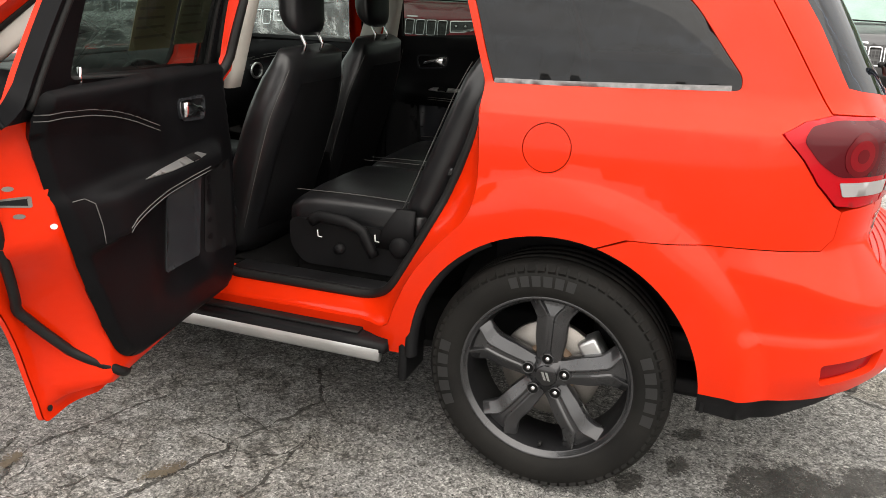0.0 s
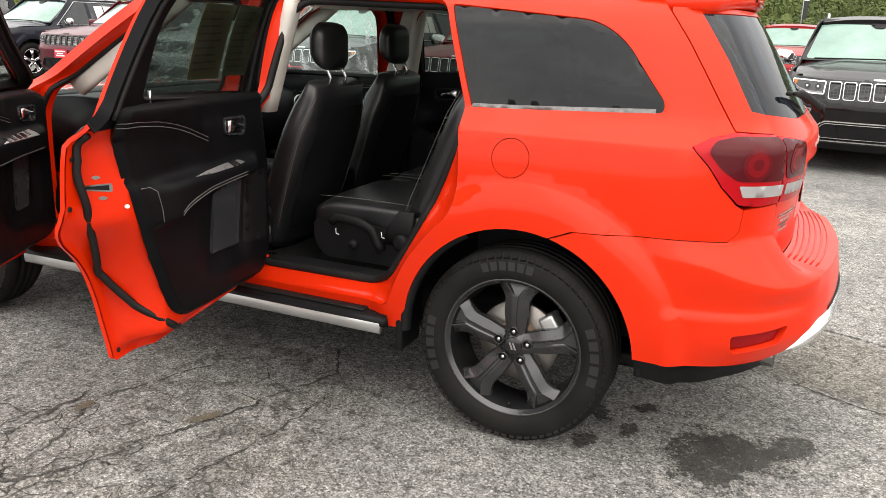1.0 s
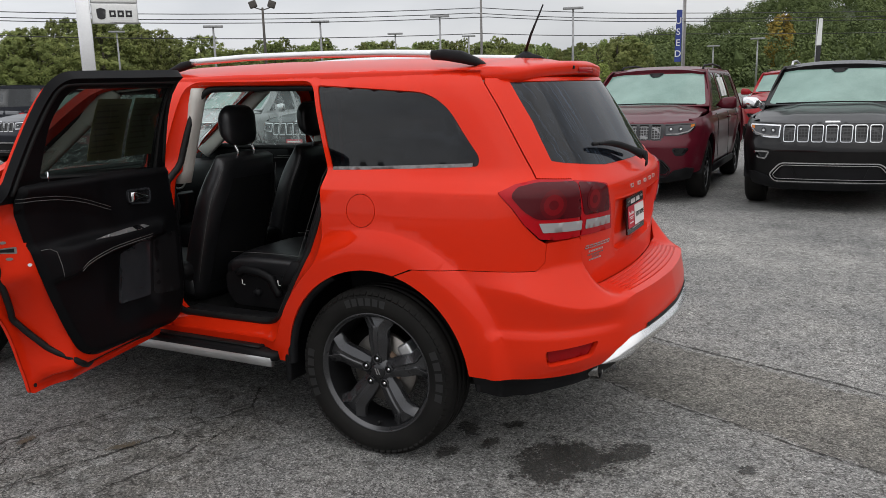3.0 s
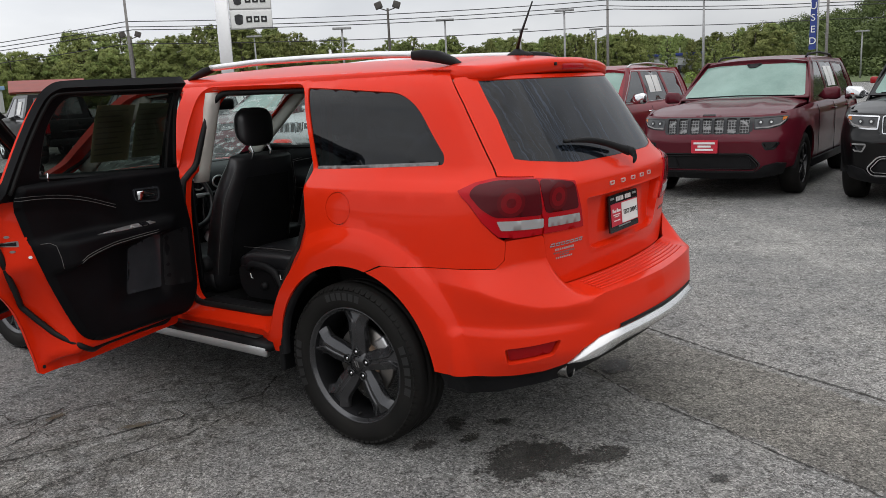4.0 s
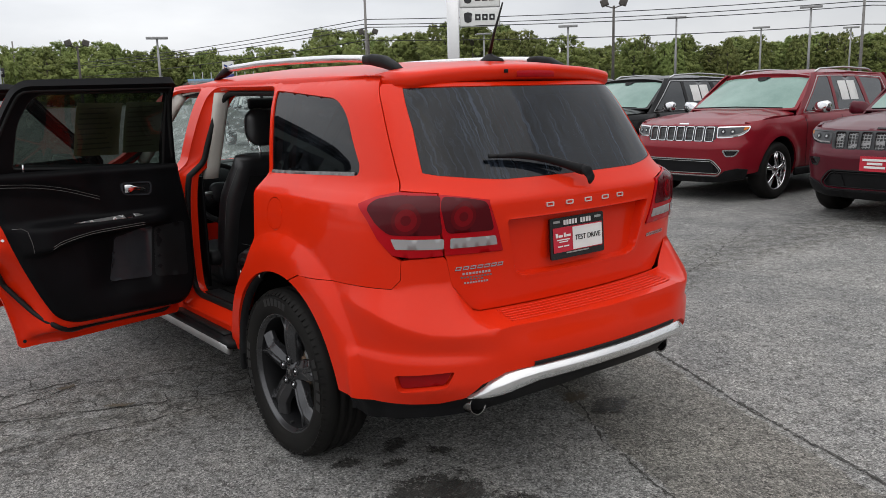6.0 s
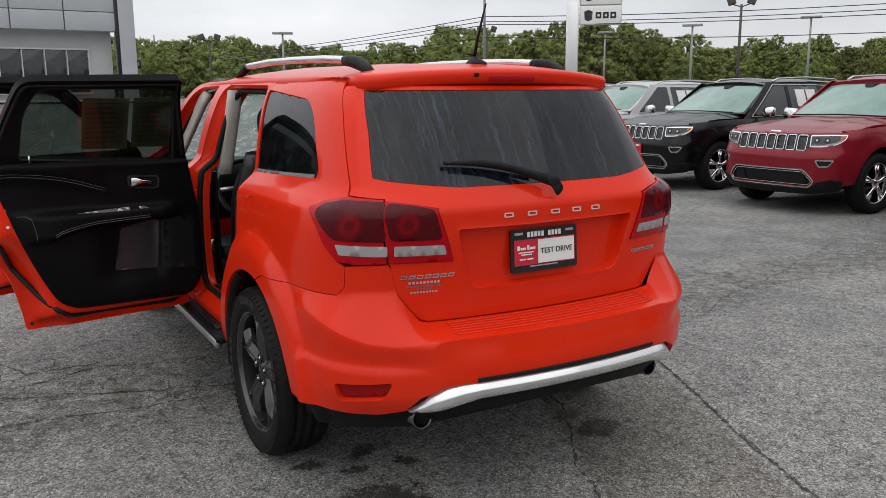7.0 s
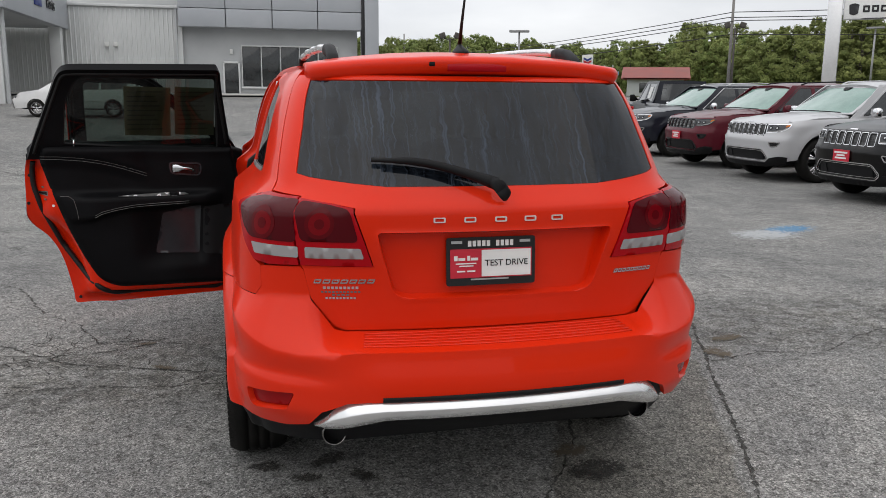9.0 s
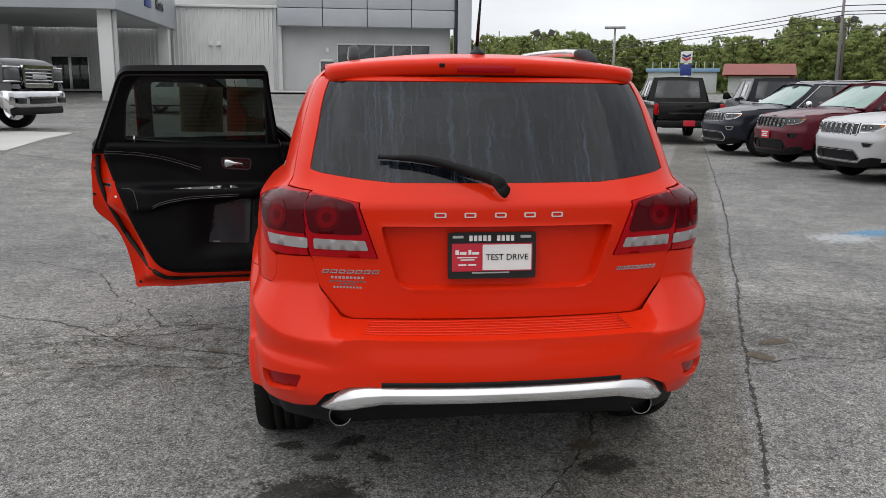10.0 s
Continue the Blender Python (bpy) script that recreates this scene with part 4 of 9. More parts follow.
def inset(pts, d):
    """An outline drawn in by d along its inner normals (counter-clockwise or not)."""
    p = np.array(pts, float)
    area = 0.5 * np.sum(p[:, 0] * np.roll(p[:, 1], -1) - np.roll(p[:, 0], -1) * p[:, 1])
    t = np.roll(p, -1, 0) - np.roll(p, 1, 0)
    n = np.stack([-t[:, 1], t[:, 0]], 1) * np.sign(area)
    n /= np.linalg.norm(n, axis=1, keepdims=True) + 1e-12
    return [tuple(q) for q in p + n * d]


for flip in (False, True):
    qw = side_uv(Q_WINDOW)
    glass = part("quarter_window", on_side(inset(qw, .002), -.006, .03, .004, flip), PRIVACY, car, "dark tinted quarter window")
    glass.visible_shadow = False
    border = on_side(inset(qw, .001), -.010, .03, .003, flip, holes=[inset(qw, .022)])
    part("black_border", border, GLOSS_BLACK, glass)
    strip = [us(.234, 1.199), us(.06, 1.203), us(-.40, 1.222), us(-.40, 1.208), us(.06, 1.190), us(.236, 1.186)]
    part("weather_strip", on_side(strip, .001, .03, .005, flip), TRIM_PALE, glass, "pale dusty weather strip")
    fuel = [us(.05 + .066 * math.cos(k), 1.033 + .066 * math.sin(k)) for k in np.linspace(0, 2 * math.pi, 36, endpoint=False)]
    if not flip:
        fd = part("fuel_door", on_side(fuel, -.0005, .02, .012), RED, car, "round orange-red fuel door")
        notch = [us(y, z) for y, z in rounded([(.004, 1.052), (-.014, 1.046), (-.016, 1.022), (.004, 1.026)], .006)]
        part("finger_notch", on_side(notch, .002, .01, .006), RED, fd)
    else:
        part("body_filler", on_side([us(.05 + .075 * math.cos(k), 1.033 + .075 * math.sin(k)) for k in np.linspace(0, 2 * math.pi, 24, endpoint=False)], -.0005, .03, .004, True), RED, car)

# roof, lined below
def roof_z(x, y):
    top = np.interp(y, (-.62, -.35, .1, .9, 1.4, 1.75), (1.612, 1.636, 1.652, 1.662, 1.655, 1.632))
    return top - .075 * (np.abs(x) / .60) ** 2.6


ROOF = rounded([(-.575, -.36), (.575, -.36), (.590, 1.0), (.565, 1.72), (-.565, 1.72), (-.590, 1.0)], [.02] * 6)
part("roof", panel(ROOF, [], .05, lambda a, b: np.stack([a, b, roof_z(a, b)], 1), .02), RED, car, "orange-red roof panel")
for sx in (-1, 1):
    rows = []
    for y in np.linspace(-.37, 1.72, 40):
        x0 = .57
        z0 = float(roof_z(np.array(x0), np.array(y)))
        ws = float(-side_point(*us(y, 1.575))[0])
        rows.append([(sx * x, y, z) for x, z in ((x0, z0 - .004), (.60, z0 - .018 if False else (z0 * .55 + 1.59 * .45)), (ws + .002, 1.578), (ws + .004, 1.56))])
    bm = rings(bmesh.new(), rows, False, False)
    if sx > 0:
        bmesh.ops.reverse_faces(bm, faces=bm.faces)
    part("roof_edge", bm, RED, car)
part("headliner", panel(rounded([(-.60, -.42), (.60, -.42), (.60, 1.70), (-.60, 1.70)], .1), [], .08, lambda a, b: np.stack([a, b, roof_z(a, b) - .035], 1), .01, flip=True), BEIGE, car, "light grey cloth headliner")

# roof rails
for sx in (-1, 1):
    X = .475
    def rz(y):
        return float(roof_z(np.array(X), np.array(y)))
    ys = np.linspace(1.24, -.12, 26)
    bm = loft([((sx * (X + .004 * math.sin(i)), y, rz(y) + .050 + .008 * math.sin(math.pi * i / 25)), (.017, 0, 0), (0, 0, .016), 3.0) for i, y in enumerate(ys)], 14)
    rail = part("roof_rail", bm, SILVER_PAINT, car, "satin silver roof rail with black end feet")
    foot = [((sx * X, y, rz(y) + h), (w, 0, 0), (0, 0, t), 3.0) for y, h, w, t in ((-.10, .046, .019, .020), (-.16, .046, .021, .024), (-.24, .036, .022, .026), (-.31, .016, .022, .018), (-.35, .002, .020, .006))]
    part("rail_foot", loft(foot, 16), BLACK_PLASTIC, rail)
    foot = [((sx * X, y, rz(y) + h), (w, 0, 0), (0, 0, t), 3.0) for y, h, w, t in ((1.23, .046, .018, .016), (1.30, .034, .020, .022), (1.37, .016, .020, .014), (1.42, .002, .018, .005))]
    part("rail_foot", loft(foot, 16), BLACK_PLASTIC, rail)

# antenna
bm = loft([((0, -.355 + dy, 1.633 + h), (w, 0, 0), (0, l, 0), 2.0) for h, w, l, dy in ((-.004, .030, .075, 0), (.010, .026, .066, .004), (.022, .016, .036, .012), (.034, .007, .012, .016))], 20)
ant = part("antenna", bm, BLACK_PLASTIC, car, "black whip antenna on a fin base")
part("mast", tube([(0, -.338, 1.66), (0, -.365, 1.74), (0, -.425, 1.87)], [.0075, .006, .0035], 8), RUBBER, ant)

# ---- liftgate ----
GLASS_R = [(.803, 1.530), (.768, 1.378), (.758, 1.226), (.700, 1.216), (.528, 1.199), (.412, 1.190)]
window_hole = GLASS_R + [(-a, b) for a, b in GLASS_R[::-1]]
hatch_half = [(.920, 1.545)] + [(a - .006, b) for a, b in HATCH_SIDE] + [(.700, 1.160), (.645, .942), (.636, .926), (.612, .83), (.535, .735), (.500, .722)]
hatch_outline = hatch_half + [(-a, b) for a, b in hatch_half[::-1]]
lamp_hatch = [(.693, 1.152), (.58, 1.142), (.487, 1.128), (.445, 1.03), (.410, .936), (.640, .940)]
RECESS = rounded([(.405, 1.048), (.345, .845), (.300, .826), (-.300, .826), (-.345, .845), (-.405, 1.048)], [.012, .03, .05, .05, .03, .012])


def off_edge(poly):
    """How far inside the outline each point lies."""
    p = np.array(poly, float)
    q = np.roll(p, -1, 0)
    def f(d, z):
        x = np.stack([np.asarray(d, float).ravel(), np.asarray(z, float).ravel()], 1)
        best = np.full(len(x), 9.0)
        for a, b in zip(p, q):
            e = b - a
            k = np.clip(((x - a) @ e) / (e @ e + 1e-12), 0, 1)
            best = np.minimum(best, np.linalg.norm(x - a - k[:, None] * e, axis=1))
        return best.reshape(np.asarray(d).shape)
    return f


recess_in = off_edge(RECESS)


def hatch_point(u, z):
    """The tail with the number plate's recess pressed in under a brow."""
    p = surface(u, z)
    u, z = np.broadcast_arrays(np.asarray(u, float), np.asarray(z, float))
    within = inside(RECESS, np.stack([u.ravel(), z.ravel()], 1)).reshape(u.shape)
    d = .040 * np.where(within, smooth(0, .0085, recess_in(u, z)), 0) - .0025 * smooth(.012, .002, recess_in(u, z)) * ~within
    p[..., 1] += d * np.interp(z, (.826, 1.04), (.75, 1.2))
    return p


hole_l, hole_r = lamp_hatch, [(-a, b) for a, b in lamp_hatch[::-1]]
outline = [p for p in hatch_outline]
ring_ = lambda o: list(o) + [o[0]]
hatch_lines = [ring_(inset(RECESS, k)) for k in (-.012, -.002, .0, .0045, .0095)] + [[(u, z) for u in np.linspace(-.47, .47, 40)] for z in (1.116, 1.130)]
bm = panel(outline, [window_hole, hole_l, hole_r], .0165, hatch_point, .02, flip=True, lines=hatch_lines)
hatch = part("liftgate", sharp(bm, 50), RED, car, "orange-red liftgate with a pressed number plate recess")
glass = part("rear_window", on_side(inset(window_hole, .002), -.003, .06, .005, f=surface), REAR_GLASS, hatch, "dark rear window dusty with dried rain streaks")
glass.visible_shadow = False
part("window_border", on_side(inset(window_hole, .001), -.009, .06, .003, f=surface, holes=[inset(window_hole, .03)]), GLOSS_BLACK, hatch)
part("tailgate_lining", on_side([(.90, 1.5), (.84, 1.22), (.60, .80), (.5, .74), (-.5, .74), (-.60, .80), (-.84, 1.22), (-.90, 1.5)], -.05, .08, .01, f=surface, holes=[inset(window_hole, -.012)]), TRIM_BLACK, hatch)

strip = [(.63, .85), (.545, .715), (.50, .705), (-.50, .705), (-.545, .715), (-.63, .85), (-.60, .85), (-.525, .745), (-.49, .735), (.49, .735), (.525, .745), (.60, .85)]
part("gate_jamb", on_side(strip, -.013, .03, .004, f=surface), RED, car)

# spoiler over the rear window with the high brake light
def spoiler_bm():
    bm = bmesh.new()
    rows = []
    for x in np.linspace(-.585, .585, 49):
        s = abs(x) / .585
        end = 1 - smooth(.94, 1.0, s) * .55
        y_in, y_out = -.345 + .02 * s, -.625 + .105 * s ** 2.2 + .04 * float(smooth(.93, 1, s))
        zt = float(roof_z(np.array(x * .9), np.array(-.36)))
        z_out = 1.606 - .030 * s ** 2.5
        mid = -.50 + .05 * s
        bulge = .010 * float(1 - smooth(.12, .24, abs(x + .012)))
        rows.append([(x, y_in, zt + .002), (x, (y_in + mid) / 2, zt * .55 + z_out * .45 + .010), (x, mid, z_out + .011), (x, y_out + .020, z_out + .004 + bulge * .4), (x, y_out + .004 - bulge, z_out - .004),
                     (x, y_out - bulge, z_out - .014), (x, y_out + .004 - bulge * .6, z_out - .014 - .030 * end), (x, y_out + .022, z_out - .022 - .034 * end), (x, y_out + .09, z_out - .030 - .030 * end), (x, y_in - .06, zt - .075), (x, y_in + .03, zt - .06)])
    rings(bm, rows, True, True)
    return sharp(bm, 34)


part("spoiler", spoiler_bm(), RED, hatch, "orange-red roof spoiler")
lamp3 = []
for z, g in ((1.590, 0), (1.586, .004), (1.566, .004), (1.561, 0)):
    lamp3.append([(x - .012, -.6275 - g + .105 * (abs(x) / .585) ** 2.2 - .004 * (1 - (x / .12) ** 2), z) for x in np.linspace(-.105, .105, 16)])
bm = rings(bmesh.new(), lamp3, False, False)
part("brake_light", bm, LAMP_RED, hatch, "dark red high brake light")
part("camera_port", box_bm((-.170, -.622, 1.585), (.020, .012, .014), .003), BLACK_PLASTIC, hatch)

# tail lamps: one half on the body, one on the liftgate
def lamp_parts(sx):
    flip = sx > 0
    quarter = [(.702, 1.155), (.851, 1.162), (.936, 1.146), (1.000, 1.119), (.943, 1.061), (.895, 1.0), (.830, .945), (.766, .937), (.650, .942)]
    inner = [(.6975, 1.152), (.58, 1.140), (.489, 1.126), (.447, 1.03), (.413, .938), (.6455, .942)]
    for ol, owner, nm in ((quarter, car, "tail_lamp"), (inner, hatch, "gate_lamp")):
        q = [(a, b) for a, b in ol]
        if ol is quarter:
            strip_ = [(.842, 1.006), (.656, 1.004), (.653, .968), (.822, .970)]
            smoke_shade = [(.686, 1.146), (.662, 1.018), (.850, 1.020), (.905, 1.055), (.952, 1.108), (.930, 1.134), (.85, 1.149)]
            cu, cz, r = .792, 1.072, .052
        else:
            strip_ = [(.633, 1.004), (.455, 1.000), (.443, .966), (.630, .968)]
            smoke_shade = [(.684, 1.144), (.58, 1.134), (.496, 1.120), (.462, 1.020), (.648, 1.022)]
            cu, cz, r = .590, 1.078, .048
        lamp = part(nm, on_side(inset(q, .0015), .006, .016, .030, flip, surface), LAMP_RED, owner, "red tail lamp with smoked and shaded tones and a clear reversing strip")
        host = lamp if owner is car else hatch
        # darker red for the smoked dye and the lens's inner shade
        part("smoked_band", on_side(rounded(smoke_shade, .02), .0085, .016, .002, flip, surface), LAMP_DARK, host)
        part("clear_strip", on_side(rounded(strip_, .006), .0090, .016, .002, flip, surface), LAMP_CLEAR, host)
        # flat discs: recess shade and red glow are put into their colours
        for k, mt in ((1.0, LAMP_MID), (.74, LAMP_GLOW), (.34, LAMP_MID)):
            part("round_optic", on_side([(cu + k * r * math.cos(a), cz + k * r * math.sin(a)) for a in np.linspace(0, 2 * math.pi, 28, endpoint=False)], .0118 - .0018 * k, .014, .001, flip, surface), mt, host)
    shell = on_side(LAMP, -.035, .03, .004, flip, surface)
    part("lamp_housing", shell, GLOSS_BLACK, car)


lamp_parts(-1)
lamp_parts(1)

# wiper
def at_rear(x, z, off=0.0):
    p = surface(u_rear(x, z), z)
    return Vector((p[0], p[1] - off, p[2] + off * .35))


pts = [at_rear(-.015 - .36 * k, 1.188 + .070 * math.sin(min(1, k * 1.25) * 1.4) + .006 * k, .042 - .012 * k) for k in np.linspace(0, 1, 14)]
part("rear_wiper", tube(pts, [.016, .015, .013, .012, .0115, .011, .011, .0105, .010, .010, .009, .008, .006, .005], 8, flat=1.3), BLACK_PLASTIC, hatch, "black rear wiper arm and blade")
part("wiper_pivot", loft([(at_rear(.012, 1.150, .022), (.012, 0, 0), (0, 0, .012), 2), (at_rear(.008, 1.160, .038), (.022, 0, 0), (0, 0, .020), 2), (at_rear(-.008, 1.176, .052), (.022, 0, 0), (0, 0, .022), 2), (at_rear(-.03, 1.196, .048), (.016, 0, 0), (0, 0, .016), 2)], 14), BLACK_PLASTIC, hatch)
pts = [at_rear(-.02 - .37 * k, 1.210 + .058 * math.sin(k * 1.5), .020) for k in np.linspace(.1, 1.04, 10)]
part("wiper_blade", tube(pts, .0085, 6), RUBBER, hatch)

# maker's letters become plain chrome blocks
for i, x in enumerate((-.203, -.103, 0.0, .101, .196)):
    c = at_rear(x, 1.087, .004)
    part("badge_block", slab(rounded([(-.020, -.0085), (.020, -.0085), (.020, .0085), (-.020, .0085)], .005), .006, c, (1, 0, 0), (0, 0, 1), [rounded([(-.0145, -.0048), (.0145, -.0048), (.0145, .0048), (-.0145, .0048)], .002)], .02), BADGE, hatch)
for x0, x1, z in ((-.602, -.405, .887), (.430, .585, .886)):
    n = 7 if x0 < 0 else 9
    for i in range(n):
        a = x0 + (x1 - x0) * (i + .5) / n
        w = (x1 - x0) / n * .40
        c = at_rear(a, z, .003)
        t = (at_rear(a + .01, z, .003) - at_rear(a - .01, z, .003)).normalized()
        part("badge_bar", slab([(-w - .003, -.0068), (w - .003, -.0068), (w + .003, .0068), (-w + .003, .0068)], .004, c, tuple(t), (0, 0, 1), [[(-w + .0015, -.0028), (w - .0055, -.0028), (w - .0025, .0030), (-w + .0045, .0030)]], .05), CHROME, hatch)
for dz, hw, n, h_ in ((.866, .058, 9, .0042), (.852, .064, 11, .0030), (.842, .030, 4, .0030), (.831, .050, 9, .0032)):
    for i in range(n):
        a = -.515 - hw + 2 * hw * (i + .5) / n
        w = hw / n * .68
        t = (at_rear(a + .01, dz) - at_rear(a - .01, dz)).normalized()
        part("dealer_decal", slab([(-w, -h_), (w, -h_), (w, h_), (-w, h_)], .0012, at_rear(a, dz, .001), tuple(t), (0, 0, 1), [], .06), SATIN if dz > .86 or dz < .84 else STITCH, hatch)

# number plate with the dealer's insert
PX, PY, PZ = -.020, -.866, .944
plate = part("number_plate", slab(rounded([(-.153, -.080), (.153, -.080), (.153, .080), (-.153, .080)], .010), .008, (PX, PY, PZ), (1, 0, 0), (0, .06, 1), [], .05), GLOSS_BLACK, hatch, "black framed dealer plate with a white insert on red")
def on_plate(nm, x0, x1, z0, z1, mt, off):
    return part(nm, slab([(x0, z0), (x1, z0), (x1, z1), (x0, z1)], .0015, (PX, PY - off, PZ), (1, 0, 0), (0, .06, 1), [], .1), mt, hatch)
on_plate("plate_field", -.140, .140, -.054, .042, PLATE_RED, .0025)
on_plate("white_insert", -.034, .136, -.050, .038, WHITE_PLASTIC, .005)
for i in range(10):
    if i != 5:
        on_plate("name_bar", -.080 + .016 * i, -.080 + .016 * i + .0115, .050, .069, WHITE_PLASTIC, .0022)
on_plate("maker_bar", -.137, -.100, .060, .069, SATIN, .0022)
on_plate("maker_bar", .098, .135, .060, .069, SATIN, .0022)
for x0, x1, z0, z1 in ((-.128, -.116, .004, .020), (-.113, -.090, .004, .013), (-.083, -.073, .004, .020), (-.070, -.046, .004, .013), (-.122, -.052, -.008, -.004), (-.110, -.062, -.016, -.012), (-.118, -.090, -.034, -.029), (-.084, -.056, -.034, -.029)):
    on_plate("script_bar", x0, x1, z0, z1, WHITE_PLASTIC, .0045)
on_plate("web_bar", -.070, .060, -.062, -.057, SATIN, .0022)


def text_mesh(body, size, m, material, name, parent, depth=.0006):
    c = bpy.data.curves.new(name, "FONT")
    c.body, c.size, c.align_x, c.align_y, c.extrude = body, size, "CENTER", "CENTER", depth
    tmp = new("tmp_text", c)
    me = bpy.data.meshes.new_from_object(tmp.evaluated_get(bpy.context.evaluated_depsgraph_get()))
    bpy.data.objects.remove(tmp)
    me.materials.append(material)
    ob = new(name, me)
    ob.parent = parent
    ob.matrix_basis = m
    return ob


up = Matrix(((1, 0, 0, 0), (0, .06, -1, 0), (0, 1, .06, 0), (0, 0, 0, 1)))
text_mesh("TEST DRIVE", .029, Matrix.Translation((PX + .051, PY - .0072, PZ - .006)) @ up, GLOSS_BLACK, "plate_text", hatch)
text_mesh("CLEVELAND, GA", .014, Matrix.Translation((PX + .005, PY - .0035, PZ - .0695)) @ up, WHITE_PLASTIC, "plate_text", hatch)

# ---- rear bumper ----
low_edge = [(1.085, .400), (.98, .400), (.88, .400), (.78, .403), (.69, .411), (.61, .434), (.565, .490), (.49, .526), (.43, .533)]
top_edge = [(.500, .7185), (.535, .7305), (.612, .827), (.636, .922), (.648, .936), (.766, .931), (.798, .926), (.798, .854), (.830, .8205), (1.10, .8185), (1.32, .8145)]
arch_edge = [us(y, z) for y, z in arch(0, .428, .40, 106, 176)]
half = [(0, .7165)] + top_edge + arch_edge + low_edge + [(0, .536)]
outline = half + [(-a, b) for a, b in half[::-1] if a > 0]
refl = rounded([(.815, .520), (.640, .543), (.668, .480), (.808, .452)], [.012, .012, .012, .02])
holes = [refl, [(-a, b) for a, b in refl[::-1]]]
both_ways = lambda lines: lines + [[(-a, b) for a, b in ln] for ln in lines]
swell = [(a, float(SWELL_LOW(a))) for a in np.linspace(0, .98, 60)]
bumper_lines = both_ways([[(a, z + o) for a, z in swell] for o in (-.003, .003)] + [[(a, z) for a in np.linspace(.56, 1.0, 28)] for z in (.600, .588, .573)] + FLARE_LINES[:2])
bumper = part("rear_bumper", sharp(panel(outline, holes, .017, bumper_point, .034, flip=True, lines=bumper_lines), 62), RED, car, "orange-red rear bumper with a ribbed step")
lens = inset(refl, .007)
for flip in (False, True):
    part("reflector_pocket", on_side(inset(refl, -.004), -.033, .02, .004, flip, bumper_point), RED, bumper)
    part("red_reflector", on_side(lens, -.017, .02, .012, flip, bumper_point), REFLECTOR, bumper, "red rear reflector in a pocket")
for i in range(6):
    z = .6995 + .0030 * i
    pts = []
    for x in np.linspace(-.44, .44, 17):
        p = bumper_point(u_rear(x, z), z)
        pts.append((float(p[0]), float(p[1]), float(p[2]) + .0015))
    part("step_rib", tube(pts, .0036, 6), RED, bumper)

# black lower valance and the silver skid bar
low_half = [(0, .542), (.43, .540), (.49, .533), (.568, .495), (.613, .439), (.69, .416), (.78, .408), (.88, .405), (.98, .405), (1.09, .405), (1.09, .315), (.95, .305), (.83, .310), (.61, .336), (.40, .370), (0, .400)]
def valance_point(u, z):
    p = bumper_point(u, z)
    k = .022 + .05 * smooth(.46, .33, np.asarray(z, float))
    p[..., 1] += k * (1 - smooth(.7, 1.05, np.abs(u)))
    p[..., 0] += np.where(np.asarray(u) < 0, -1, 1) * k * .6 * smooth(.6, 1.0, np.abs(u))
    return p
outline = low_half + [(-a, b) for a, b in low_half[::-1] if a > 0]
part("lower_valance", panel(outline, [], .03, valance_point, .03, flip=True), BLACK_PLASTIC, bumper, "black plastic lower bumper")
rows, insert_rows = [], []
for k in np.linspace(-1, 1, 73):
    x = .612 * k
    zt = float(np.interp(abs(x), (0, .40, .46, .505, .555, .585, .612), (.541, .537, .534, .524, .500, .462, .428)))
    zb = float(np.interp(abs(x), (0, .40, .47, .54, .612), (.480, .473, .455, .434, .420)))
    h = zt - zb
    base = bumper_point(u_rear(x, (zt + zb) / 2), (zt + zb) / 2)
    y = float(base[1]) - .016 + .02 * float(smooth(.95, 1.0, abs(k)))
    rows.append([(x, y + .05, zt + .008), (x, y + .024, zt + .003), (x, y + .016, zt), (x, y - .014, zt - h * .36), (x, y - .0145, zt - h * .42), (x, y - .004, zt - h * .90), (x, y + .010, zt - h), (x, y + .06, zt - h + .004)])
    if abs(x) < .425:
        insert_rows.append([(x, y + .010, zt + .014), (x, y - .002, zt + .013), (x, y + .004, zt - .003), (x, y + .016, zt - .004)])
skid = part("skid_bar", sharp(rings(bmesh.new(), rows, False, False), 24), SILVER_PAINT, bumper, "silver painted skid bar")
part("bar_insert", sharp(rings(bmesh.new(), insert_rows, False, False), 40), BLACK_PLASTIC, skid, "black strip above the bar")
for sx in (-1, 1):
    bm = lathe([(.040, .14), (.0405, .004), (.038, 0), (.0345, .004), (.034, .02)], 32, "X")
    bmesh.ops.rotate(bm, matrix=Matrix.Rotation(radians(90), 3, "Z"), verts=bm.verts)
    part("exhaust_tip", bm, TIP_DARK, bumper, "dark chrome exhaust tip", m=pose(sx * .546, -.862, .380, -4))
    bm = lathe([(.0342, .018), (.033, .13), (.0, .13)], 32, "X")
    bmesh.ops.rotate(bm, matrix=Matrix.Rotation(radians(90), 3, "Z"), verts=bm.verts)
    part("exhaust_bore", bm, CARPET, bumper, m=pose(sx * .546, -.862, .380, -4))
    part("exhaust_pipe", tube([(sx * .546, -.74, .385), (sx * .5, -.5, .36), (sx * .35, -.3, .33)], .030, 12), STEEL, bumper)

